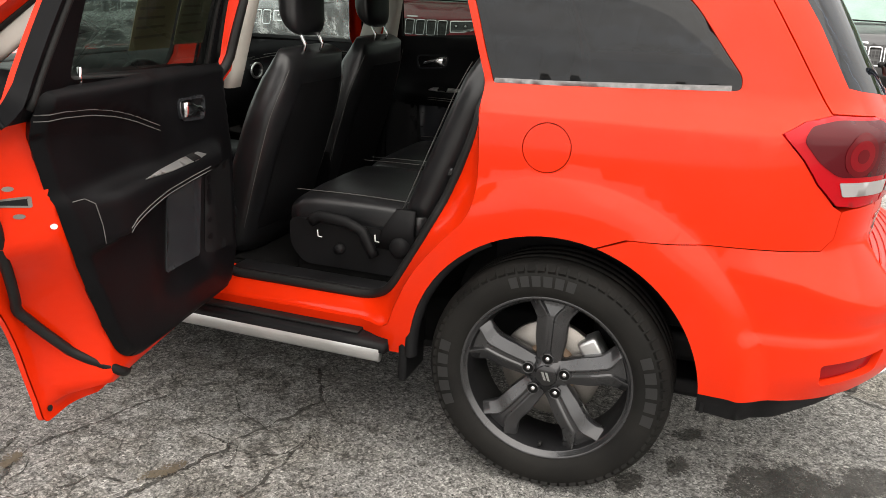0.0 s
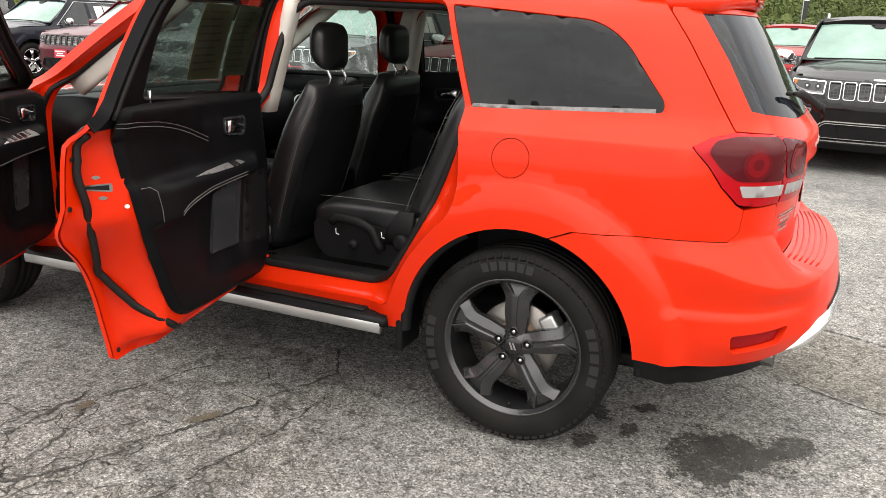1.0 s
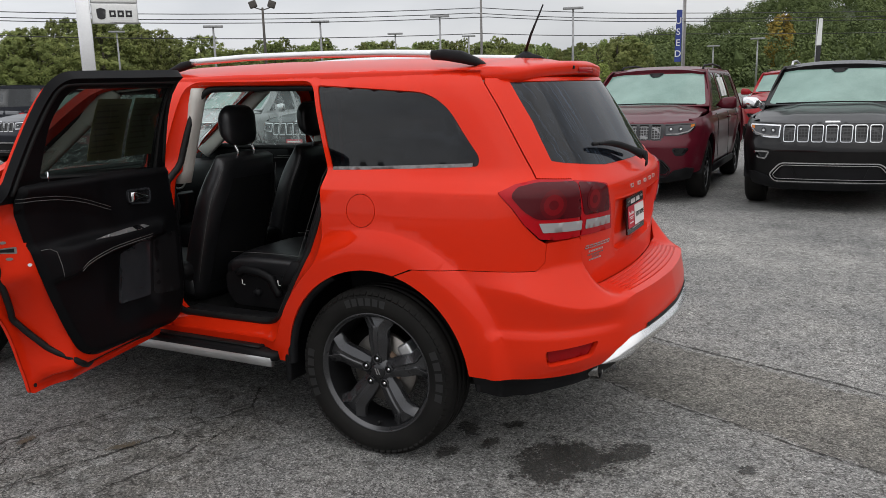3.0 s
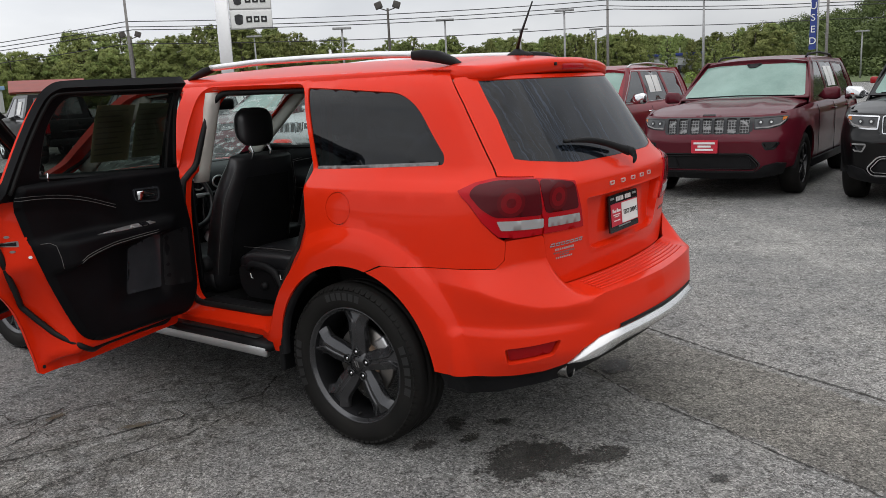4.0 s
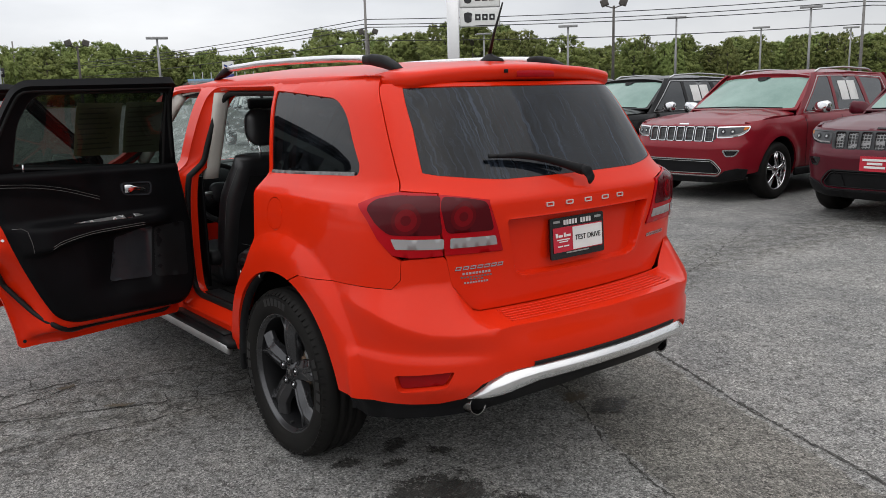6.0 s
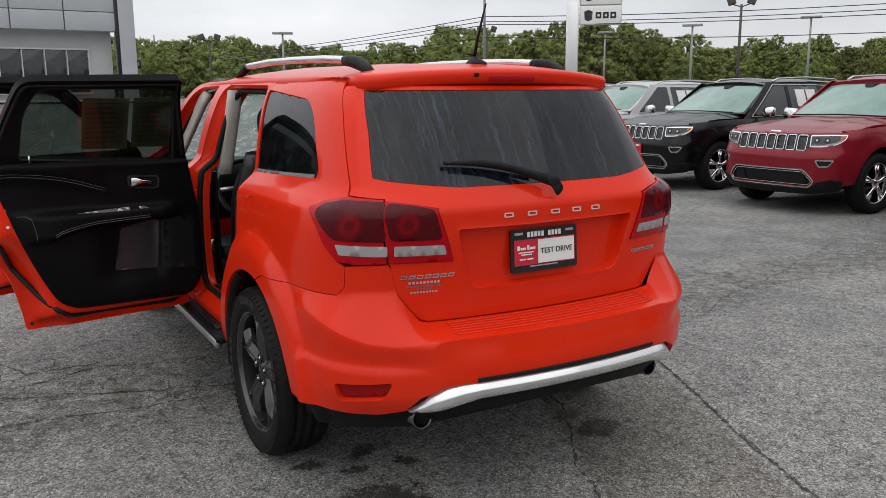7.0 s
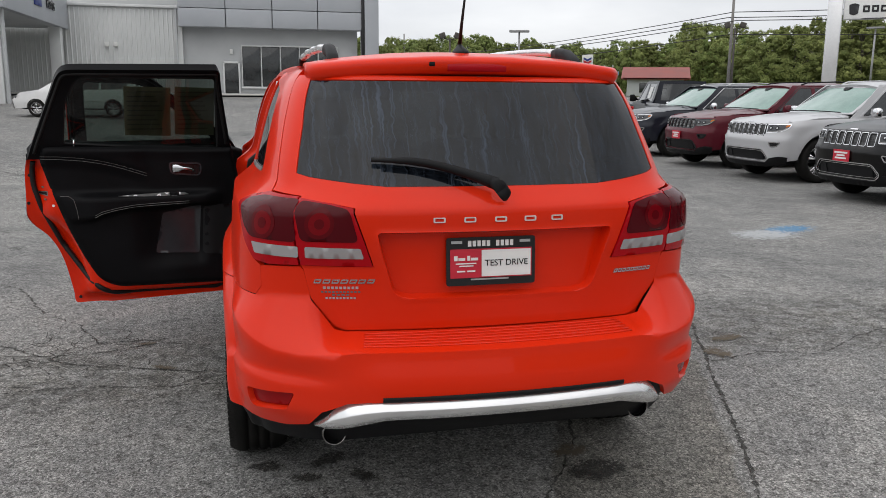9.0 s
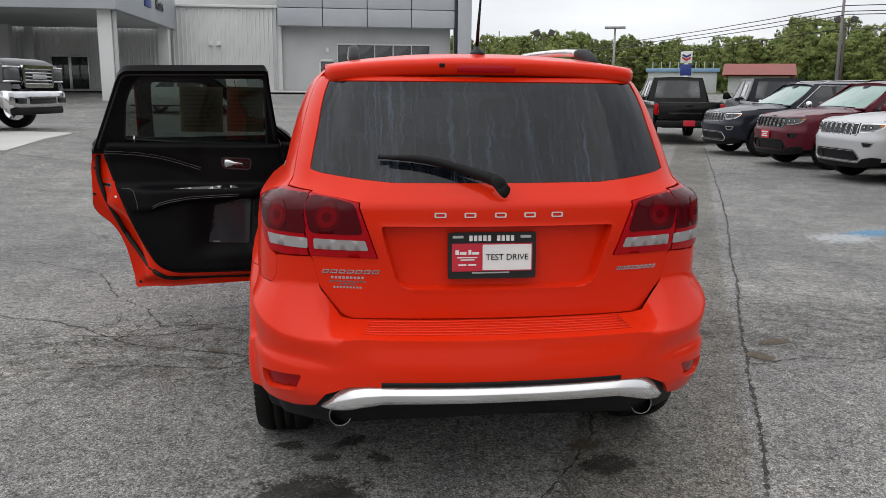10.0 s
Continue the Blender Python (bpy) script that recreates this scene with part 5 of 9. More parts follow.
# ---- wheels ----
def tyre_bm(R=.362, r=.252, w=.112, seg=72):
    prof_ = [(r, -w * .80), (r + .010, -w * .92), (r + .035, -w * 1.0), (r + .062, -w * 1.0), (R - .026, -w * .95), (R - .012, -w * .86), (R - .003, -w * .72), (R, -w * .55)]
    for k in (-.36, 0, .36):
        prof_ += [(R, (k - .05) * w), (R - .008, (k - .04) * w), (R - .008, (k + .04) * w), (R, (k + .05) * w)]
    prof_ += [(a, -b) for a, b in prof_[7::-1]]
    bm = lathe(prof_, seg, "X")
    return bm


def spoke_bm(R=.238, face=.052, turn=0.0):
    """One spoke: two beads part in a Y towards the rim, flanks fall away to both sides, a shallow channel between."""
    bm = bmesh.new()
    rows = []
    for t in np.linspace(0, 1, 18):
        r = .046 + (R - .046) * t
        hw = .040 + .007 * float(smooth(.05, .40, t)) + .036 * float(smooth(.60, 1.0, t))
        bead = .0075 + .003 * t + .032 * float(smooth(.70, 1.0, t))
        x = face - .020 + .014 * float(smooth(.0, .55, t)) - .004 * t
        dep = .0045 + .010 * float(smooth(.70, .95, t))
        fall = .013 + .006 * t
        back = x - .050 + .012 * t
        half = [(bead - .0045, x - dep), (bead, x - .0005), (bead + .004, x), (bead + .010, x - .003), (hw * .93, x - fall), (hw, x - fall - .007), (hw * .97, back)]
        pro = [(-s, h) for s, h in half[::-1]] + half
        rows.append([(-h, s, r) for s, h in pro])
    rings(bm, rows, True, True)
    bmesh.ops.rotate(bm, cent=(0, 0, 0), matrix=Matrix.Rotation(turn, 3, "X"), verts=bm.verts)
    bmesh.ops.recalc_face_normals(bm, faces=bm.faces)
    return sharp(bm, 30)


def big_wheel(at, sx, turn=0.0):
    """A car wheel with parts; sx -1: its face looks to negative x."""
    m = Matrix.Translation(at) @ (Matrix() if sx < 0 else Matrix.Rotation(math.pi, 4, "Z"))
    tyre = part("wheel", tyre_bm(), TYRE, car, "black tyre on a dark gunmetal five-spoke wheel", m=m)
    part("rim_barrel", lathe([(.262, -.094), (.256, -.100), (.250, -.096), (.246, -.084), (.240, -.080)], 64, "X"), RIM, tyre)
    part("rim_well", lathe([(.2405, -.081), (.232, -.060), (.226, .060), (.246, .085)], 64, "X"), BLACK_PLASTIC, tyre)
    for k in range(5):
        part("spoke", spoke_bm(.248, .090, turn + k * 2 * math.pi / 5), RIM, tyre)
    part("hub", sharp(lathe([(.0, -.070), (.036, -.070), (.040, -.064), (.062, -.060), (.070, -.040), (.074, -.010), (0, -.005)], 40, "X"), 35), RIM, tyre)
    part("centre_cap", sharp(lathe([(.0, -.0735), (.030, -.0735), (.034, -.070), (.035, -.060)], 32, "X"), 30), GLOSS_BLACK, tyre)
    for s in (-.006, .006):
        part("cap_stripe", slab([(-.0035 + .005, -.013), (.0035 + .005, -.013), (.0035 - .005, .013), (-.0035 - .005, .013)], .001, (-.0745, s, 0), (0, -1, 0), (0, 0, 1), [], .05), CHROME, tyre)
    for k in range(5):
        a = turn + (k + .5) * 2 * math.pi / 5 - math.pi / 5
        c = (-.066, -.057 * math.sin(a), .057 * math.cos(a))
        bm = lathe([(0, -.0135), (.006, -.0125), (.008, -.009), (.009, .006)], 12, "X")
        part("lug_recess", lathe([(.0155, -.0105), (.0175, -.0125), (.0185, -.008), (.0185, .01)], 20, "X"), RIM, tyre, m=Matrix.Translation(c))
        part("lug_well", lathe([(.0155, -.0110), (.0145, -.009), (0, -.009)], 20, "X"), CARPET, tyre, m=Matrix.Translation(c))
        part("lug_nut", sharp(bm, 30), CHROME, tyre, m=Matrix.Translation(c))
    part("brake_disc", lathe([(.070, -.012), (.150, -.012), (.152, -.008), (.152, .008), (.07, .008)], 48, "X"), STEEL, tyre)
    part("disc_hat", sharp(lathe([(.0, -.034), (.078, -.034), (.084, -.028), (.085, 0)], 36, "X"), 35), RUST, tyre)
    b = box_bm((0, 0, 0), (.075, .095, .062), .012)
    part("brake_caliper", b, SATIN, tyre, m=Matrix.Rotation(radians(58), 4, "X") @ Matrix.Translation((-.006, 0, .150)))
    # tread blocks and raised sidewall marks
    bm = bmesh.new()
    for k in range(72):
        a = 2 * math.pi * k / 72
        for s in (-1, 1):
            rbox(bm, None, (.030, .021, .010), 0, Matrix.Rotation(a, 4, "X") @ Matrix.Translation((s * .097, 0, .3440)) @ Matrix.Rotation(s * .55, 4, "Y"))
    tagged(part("tread", bm, TYRE, tyre, smooth_on=False), kind="stuff")
    for a0, n, w in ((math.radians(-112), 5, .040), (math.radians(68), 5, .040), (math.radians(-20), 6, .030)):
        for i in range(n):
            a = a0 + i * w / .30 * 1.08
            bm = bmesh.new()
            rows = []
            for r in (.293, .325):
                rows.append([(-.1135, r * math.sin(-q), r * math.cos(q)) for q in np.linspace(a - w * .42 / .31, a + w * .42 / .31, 6)])
            rings(bm, rows, False, False)
            part("sidewall_mark", bm, TYRE_MARK, tyre)
    bmv = lathe([(0, -.016), (.006, -.015), (.0065, 0)], 10, "X")
    part("valve_cap", bmv, RUBBER, tyre, m=Matrix.Translation((-.068, .0, -.224)))
    return tyre


big_wheel((-TRACK, REAR_Y, WHEEL_Z), -1, 0.03)
big_wheel((TRACK, REAR_Y, WHEEL_Z), 1, 0.4)
big_wheel((-TRACK, FRONT_Y, WHEEL_Z), -1, 0.9)
big_wheel((TRACK, FRONT_Y, WHEEL_Z), 1, 0.2)

# dark wheel housings, floor pan, axle
for sx in (-1, 1):
    for yc in (REAR_Y, FRONT_Y):
        rows = [[(sx * x, yc + r * math.cos(a), .37 + r * math.sin(a)) for a in np.linspace(-.12, math.pi + .12, 26)] for x, r in ((.825, .440), (.82, .452), (.60, .455), (.52, .40))]
        part("wheel_housing", rings(bmesh.new(), rows, False, False), BLACK_PLASTIC, car)
        rows = [[(sx * (.895 if yc == 0 else .90), yc + r * math.cos(a), .37 + r * math.sin(a)) for a in np.linspace(.05, 1.85, 24)] for r in (.432, .424, .405)]
        if yc == REAR_Y:
            rows = [[(sx * x, yc + r * math.cos(a), .37 + r * math.sin(a)) for a in np.linspace(-.06, 1.12, 24)] for r, x in ((.445, .874), (.440, .886), (.426, .890), (.412, .882), (.408, .86))]
            part("arch_trim", rings(bmesh.new(), rows, False, False), BLACK_PLASTIC, car, "black wheel arch trim")
            part("mud_flap", box_bm((sx * .80, .452, .335), (.16, .030, .16), .012), BLACK_PLASTIC, car)
part("floor_pan", box_bm((0, 1.35, .30), (1.30, 3.6, .06), .02), BLACK_PLASTIC, car)
part("rear_axle", tube([(-.66, 0, .34), (-.3, .02, .30), (.3, .02, .30), (.66, 0, .34)], .04, 10), BLACK_PLASTIC, car)
part("tail_pan", box_bm((0, -.45, .42), (1.25, .72, .10), .03), BLACK_PLASTIC, car)

# ---- doors ----
# d: metres back from the hinge line, z: height; built as when shut, then swung open
REAR_DOOR = rounded([(.045, .395), (.045, 1.10), (.135, 1.590), (.872, 1.580), (1.020, 1.20), (1.050, 1.10), (1.055, .845), (.945, .735), (.900, .620), (.868, .455), (.865, .395)],
                    [.03, .2, .03, .05, .06, .08, .05, .08, .1, .02, .02])
REAR_GLASS_D = rounded([(.130, 1.172), (.150, 1.552), (.795, 1.550), (.855, 1.43), (.872, 1.228)], [.02, .03, .05, .05, .02])
FRONT_DOOR = rounded([(.040, .395), (.040, 1.06), (.11, 1.13), (.76, 1.585), (1.215, 1.590), (1.165, 1.10), (1.165, .395)], [.03, .06, .1, .12, .04, .2, .03])
FRONT_GLASS_D = rounded([(.24, 1.150), (.775, 1.530), (1.125, 1.535), (1.085, 1.150)], [.03, .08, .03, .02])


def door_map(hinge_y, off):
    def f(d, z):
        d, z = np.asarray(d, float), np.asarray(z, float)
        y = hinge_y - d
        x = np.array([float(side_point(*us(a, b))[0]) for a, b in zip(y.ravel(), z.ravel())]).reshape(y.shape)
        return np.stack([x + off(d, z) if callable(off) else x + off, y, z], -1)
    return f


def ring_panel(outer, inner, step, f, depth, **kw):
    return panel(outer, [inner], step, f, depth, **kw)


def line_on(f, pts, r, seg=6, step=.04):
    p = resample(pts, step, False)
    q = f(np.array([a for a, _ in p]), np.array([b for _, b in p]))
    return tube([tuple(v) for v in q], r, seg)


def build_door(kind, hinge, degrees, flip, outline, glass, owner):
    rear = kind == "rear"
    hinge_y = 1.28 if rear else 2.49
    M = Matrix.Translation((hinge[0], hinge[1], 0)) @ Matrix.Rotation(radians(degrees), 4, "Z") @ Matrix.Translation((.862, -hinge_y, 0))
    if flip:
        M = Matrix.Diagonal((-1, 1, 1, 1)) @ M
    F = lambda off: door_map(hinge_y, off)
    def G(T):
        """Flat inner faces: T metres in from the plane of the hinge."""
        def f(d, z):
            d, z = np.asarray(d, float), np.asarray(z, float)
            return np.stack([-.862 + (T(d, z) if callable(T) else T + 0 * d), hinge_y - d, z], -1)
        return f
    def put(name, bm, mt, parent, label="", sm=True):
        bmesh.ops.transform(bm, matrix=M, verts=bm.verts)
        if flip:
            bmesh.ops.reverse_faces(bm, faces=bm.faces)
        return part(name, bm, mt, parent, label, sm)
    def skin(d, z):
        return F(0)(d, z)[..., 0] + .862
    # painted outer skin
    belt = 1.150 if rear else 1.085
    bm = panel(outline, [inset(glass, -.016)], .045, F(.0), .014, flip=False)
    name = "rear_door" if rear else "front_door"
    door = put(name, sharp(bm, 40), RED, owner, "open orange-red %s door with black inner trim" % kind if not flip else "orange-red %s door, shut" % kind)
    # pressed inner pan below the window, its turned edge rising to the trim
    top = max(range(len(outline)), key=lambda i: outline[i][1])
    low = [p for p in outline[:top] if p[1] < belt - .005] + ([(.049, belt), (1.036, belt)] if rear else [(.075, belt), (1.163, belt)]) + [p for p in outline[top:] if p[1] < belt - .005]
    away = off_edge(outline)
    def pan(d, z):
        s, k = skin(d, z), away(d, z)
        wide = .030 + .055 * smooth(.62, .90, d) * smooth(.42, .60, z) if rear else .035 + 0 * d
        return s + .018 + (.128 - s - .018) * smooth(.044, .044 + wide, k)
    put("door_pan", sharp(panel(low, [], .026, G(pan), 0, flip=True), 60), RED, door)
    pane = put("door_window", panel(inset(glass, -.012), [], .12, F(.030), .004, flip=True), DOOR_GLASS if rear else CLEAR_GLASS if not flip else WET_GLASS, door, "tinted door window")
    pane.visible_shadow = False
    # black window frame, inside and out
    up = [p for p in outline[:top] if p[1] >= belt - .005] + [p for p in outline[top:] if p[1] >= belt - .005]
    fr_out = inset(([(.049, belt)] if rear else [(.075, belt)]) + up + ([(1.036, belt)] if rear else [(1.163, belt)]), .003)
    frame_ = put("window_frame", sharp(ring_panel(fr_out, glass, .05, F(.050), .036, flip=True), 50), TRIM_BLACK, door, "black window surround")
    put("frame_seal", line_on(F(.052), [p for p in inset(fr_out, .020) if p[1] > belt + .03], .008), RUBBER, frame_)
    put("window_frame_outside", ring_panel(inset(fr_out, .012), inset(glass, -.001), .05, F(-.002), .003), GLOSS_BLACK, door)
    put("window_channel", line_on(F(.040), list(glass) + [glass[0]], .008), RUBBER, frame_)
    # trim panel with its bolster, scoop, armrest and pocket in one moulding
    if rear:
        trim = rounded([(.060, 1.195), (.028, 1.02), (.006, .90), (.006, .58), (.070, .470), (.66, .492), (.745, .535), (.805, .645), (.878, .815), (.934, .985), (.980, 1.150), (.966, 1.224), (.62, 1.212)], [.02, .05, .05, .05, .06, .05, .05, .1, .1, .1, .02, .015, .1])
        seam = lambda d: np.interp(d, (.493, .55, .62, .70, .80, .90, .973), (1.072, 1.092, 1.117, 1.139, 1.157, 1.166, 1.168))
        lip = lambda d: np.interp(d, (.10, .30, .42, .56, .65, .70, .735, .752, .83, .95), (.915, .913, .911, .906, .893, .882, .872, .860, .855, .850))
    else:
        trim = rounded([(.075, 1.100), (.075, .50), (.14, .46), (1.04, .46), (1.10, .52), (1.105, 1.150), (.20, 1.135)], [.02, .05, .04, .04, .04, .03, .02])
        seam = lambda d: np.interp(d, (.45, .60, .80, 1.08), (1.03, 1.07, 1.10, 1.11))
        lip = lambda d: np.interp(d, (.10, .5, .8, 1.05), (.885, .880, .865, .83))
    trim_away = off_edge(trim)
    def relief(d, z):
        d, z = np.asarray(d, float), np.asarray(z, float)
        base = .150 + .014 * (1 - d)
        roll = .010 * smooth(-.002, .012, z - seam(d)) * smooth(.46, .56, d) + .008 * np.exp(-((z - 1.19) / .03) ** 2)
        scoop = -.014 * smooth(.0, .05, seam(d) - .012 - z) * smooth(.44, .62, d) * smooth(.965, 1.0, z)
        end = .91 if rear else 1.09
        arm = .046 * (1 - smooth(end - .17, end, d)) * smooth(.10, .24, d) * smooth(.986, .950, z) * smooth(lip(d) - .022, lip(d) + .004, z)
        pocket = -.030 * smooth(.56, .66, z) * (1 - smooth(lip(d) - .03, lip(d) - .008, z)) * smooth(.20, .26, d) * (1 - smooth(.42, .60, d))
        edge = -.022 * (1 - smooth(.0, .020, trim_away(d, z)))
        return base + roll + scoop + arm + pocket + edge
    put("trim_panel", panel(trim, [], .040 if flip else .0135, G(relief), .035, flip=True), TRIM_BLACK, door, "black moulded door trim panel")
    if rear:
        gasket = [(.995, 1.19), (1.016, 1.11), (1.016, 1.02), (.985, .90), (.900, .705), (.800, .548), (.750, .494), (.690, .462), (.62, .452), (.14, .428), (.088, .47), (.082, .60), (.082, 1.15)]
        gasket = resample(rounded(gasket, .03), .03, True)
        g = [(a, b) for a, b in gasket if b < 1.155]
        k0 = max(range(len(g)), key=lambda i: math.dist(g[i], g[i - 1]))
        g = g[k0:] + g[:k0]
    else:
        g = [p for p in resample(inset(outline, .05), .04) if p[1] < 1.08]
        k0 = max(range(len(g)), key=lambda i: math.dist(g[i], g[i - 1]))
        g = g[k0:] + g[:k0]
    q = G(lambda d, z: pan(d, z) + .007)(np.array([p[0] for p in g]), np.array([p[1] for p in g]))
    if rear:
        q[6:-6, 0] = np.convolve(q[:, 0], np.ones(13) / 13, "valid")
    put("door_gasket", tube([tuple(v) for v in q], .0125, 8), RUBBER, door)
    # seams
    lines = [[(d, float(seam(d)) - o) for d in np.linspace(.975, .493, 14)] for o in (.000, .013)] + [[(d, float(lip(d)) + o) for d in np.linspace(.300, .752, 16)] for o in (.004, .014)] if rear else [[(d, float(seam(d)) - o) for d in np.linspace(1.08, .45, 12)] for o in (.000, .013)] + [[(d, float(lip(d)) + .006) for d in np.linspace(.25, 1.03, 14)]]
    if rear:
        lines.append([(.900, .972), (.862, .970), (.842, .955), (.830, .90), (.826, .857)])
    for ln in lines:
        put("stitching", line_on(G(lambda d, z: relief(d, z) + .0016), ln, .0013, 5, .02), STITCH, door)
    # pull strip, pocket and inside handle
    strip = [(.640, .966), (.52, .961), (.36, .960), (.30, .963), (.32, .972), (.42, .973), (.55, .970)] if rear else [(.62, .955), (.30, .950), (.32, .975), (.5, .970)]
    strip_ = put("pull_strip", panel(strip, [], .015, G(lambda d, z: relief(d, z) + .004), .006, flip=True), SATIN, door, "satin silver pull strip")
    if rear:
        put("window_switch", panel(rounded([(.345, .962), (.395, .962), (.392, .975), (.348, .975)], .004), [], .01, G(lambda d, z: relief(d, z) + .008), .006, flip=True), GLOSS_BLACK, strip_)
    pk = rounded([(.232, .900), (.250, .640), (.470, .655), (.425, .862)], .015) if rear else rounded([(.25, .86), (.30, .64), (.42, .64), (.40, .85)], .015)
    put("map_pocket", panel(pk, [], .02, G(lambda d, z: relief(d, z) + .004), .006, flip=True), TRIM_GREY, door, "dark grey map pocket insert")
    hd, hz = (.308, 1.090) if rear else (.30, 1.04)
    bez = rounded([(hd - .080, hz - .040), (hd + .072, hz - .026), (hd + .082, hz + .038), (hd - .086, hz + .030)], .028)
    put("handle_bezel", panel(bez, [inset(bez, .008)], .02, G(lambda d, z: relief(d, z) + .007), .012, flip=True), TRIM_GREY, door)
    put("handle_cup", panel(inset(bez, .007), [], .03, G(lambda d, z: relief(d, z) + .002), .004, flip=True), GLOSS_BLACK, door)
    lev = []
    for k in np.linspace(0, 1, 9):
        d, z = hd + .062 - .105 * k, hz + .004 - .012 * k + .006 * math.sin(k * 3.1)
        x = -.862 + float(relief(np.array(d), np.array(z))) + .010 + .012 * math.sin(k * 2.6)
        lev.append(((x, hinge_y - d, z), (.006, 0, 0), (0, 0, .021 - .013 * float(smooth(.15, .55, k))), 2.6))
    put("door_lever", loft(lev, 12), CHROME, door, "chrome inside door lever")
    if rear:
        x = -.862 + .150
        put("lock_pin", tube([(x, hinge_y - .822, 1.205), (x, hinge_y - .822, 1.250)], [.0045, .0055], 8), CHROME, door)
        put("speaker_grille", panel(rounded([(.060, .900), (.060, .62), (.235, .640), (.222, .890)], .02), [], .03, G(lambda d, z: relief(d, z) + .0025), .003, flip=True), BLACK_PLASTIC, door)
        on_pan = lambda off: G(lambda d, z: pan(d, z) + off)
        def disc(nm, d, z, r, mt, off=.004):
            put(nm, panel([(d + r * math.cos(a), z + r * math.sin(a)) for a in np.linspace(0, 2 * math.pi, 12, endpoint=False)], [], r, on_pan(off), .003, flip=True), mt, door)
        plate = rounded([(.955, .970), (.964, .971), (1.000, .976), (1.000, .988), (.964, .994), (.955, .995)], .004)
        put("door_latch", panel(plate, [], .012, on_pan(.003), .002, flip=True), STEEL, door)
        put("latch_slot", panel(inset(plate, .0045), [], .012, on_pan(.0045), .001, flip=True), BLACK_PLASTIC, door)
        for d, z in ((1.008, 1.012), (.975, 1.012), (.968, .952)):
            disc("latch_screw", d, z, .0055, STEEL)
        disc("edge_plug", .934, .925, .006, WHITE_PLASTIC, .002)
        for d, z, r in ((1.030, 1.07, .008), (1.043, .93, .008), (.840, .425, .008)):
            disc("rubber_stop", d, z, r, RUBBER, .006)
        if not flip:
            for a, b, mt in ((.365, .585, PAPER_TAN), (.150, .345, PAPER_GREEN)):
                o = [(a, 1.258), (b, 1.265), (b, 1.505), (a, 1.500)]
                st = put("window_sticker", panel(o, [], .05, F(.0235), .0012, flip=True), mt, door, "paper sale sticker inside the window")
                for i in range(9):
                    z = 1.482 - i * .023
                    w = (b - a) * (.85 - .25 * ((i * 7) % 4) / 4)
                    put("sticker_line", panel([(b - .014, z), (b - .014 - w * .9, z), (b - .014 - w * .9, z - .006), (b - .014, z - .006)], [], .2, F(.0242), 0, flip=True), PAPER_INK, st)
    else:
        for i in range(4):
            d = .42 + .045 * i
            put("window_switch", panel(rounded([(d - .014, .958), (d + .014, .958), (d + .014, .972), (d - .014, .972)], .003), [], .01, G(lambda d, z: relief(d, z) + .008), .006, flip=True), GLOSS_BLACK, door)
    for hz_ in (.62, .98):
        put("hinge", box_bm((-.862 + .04, hinge_y + .0, hz_), (.05, .07, .075), .008), RED, door)
    return door


build_door("rear", (-.845, 1.233), -77.5, False, REAR_DOOR, REAR_GLASS_D, car)
build_door("front", (-.825, 2.458), -62, False, FRONT_DOOR, FRONT_GLASS_D, car)
build_door("rear", (-.862, 1.28), 0, True, REAR_DOOR, REAR_GLASS_D, car)
build_door("front", (-.862, 2.49), 0, True, FRONT_DOOR, FRONT_GLASS_D, car)

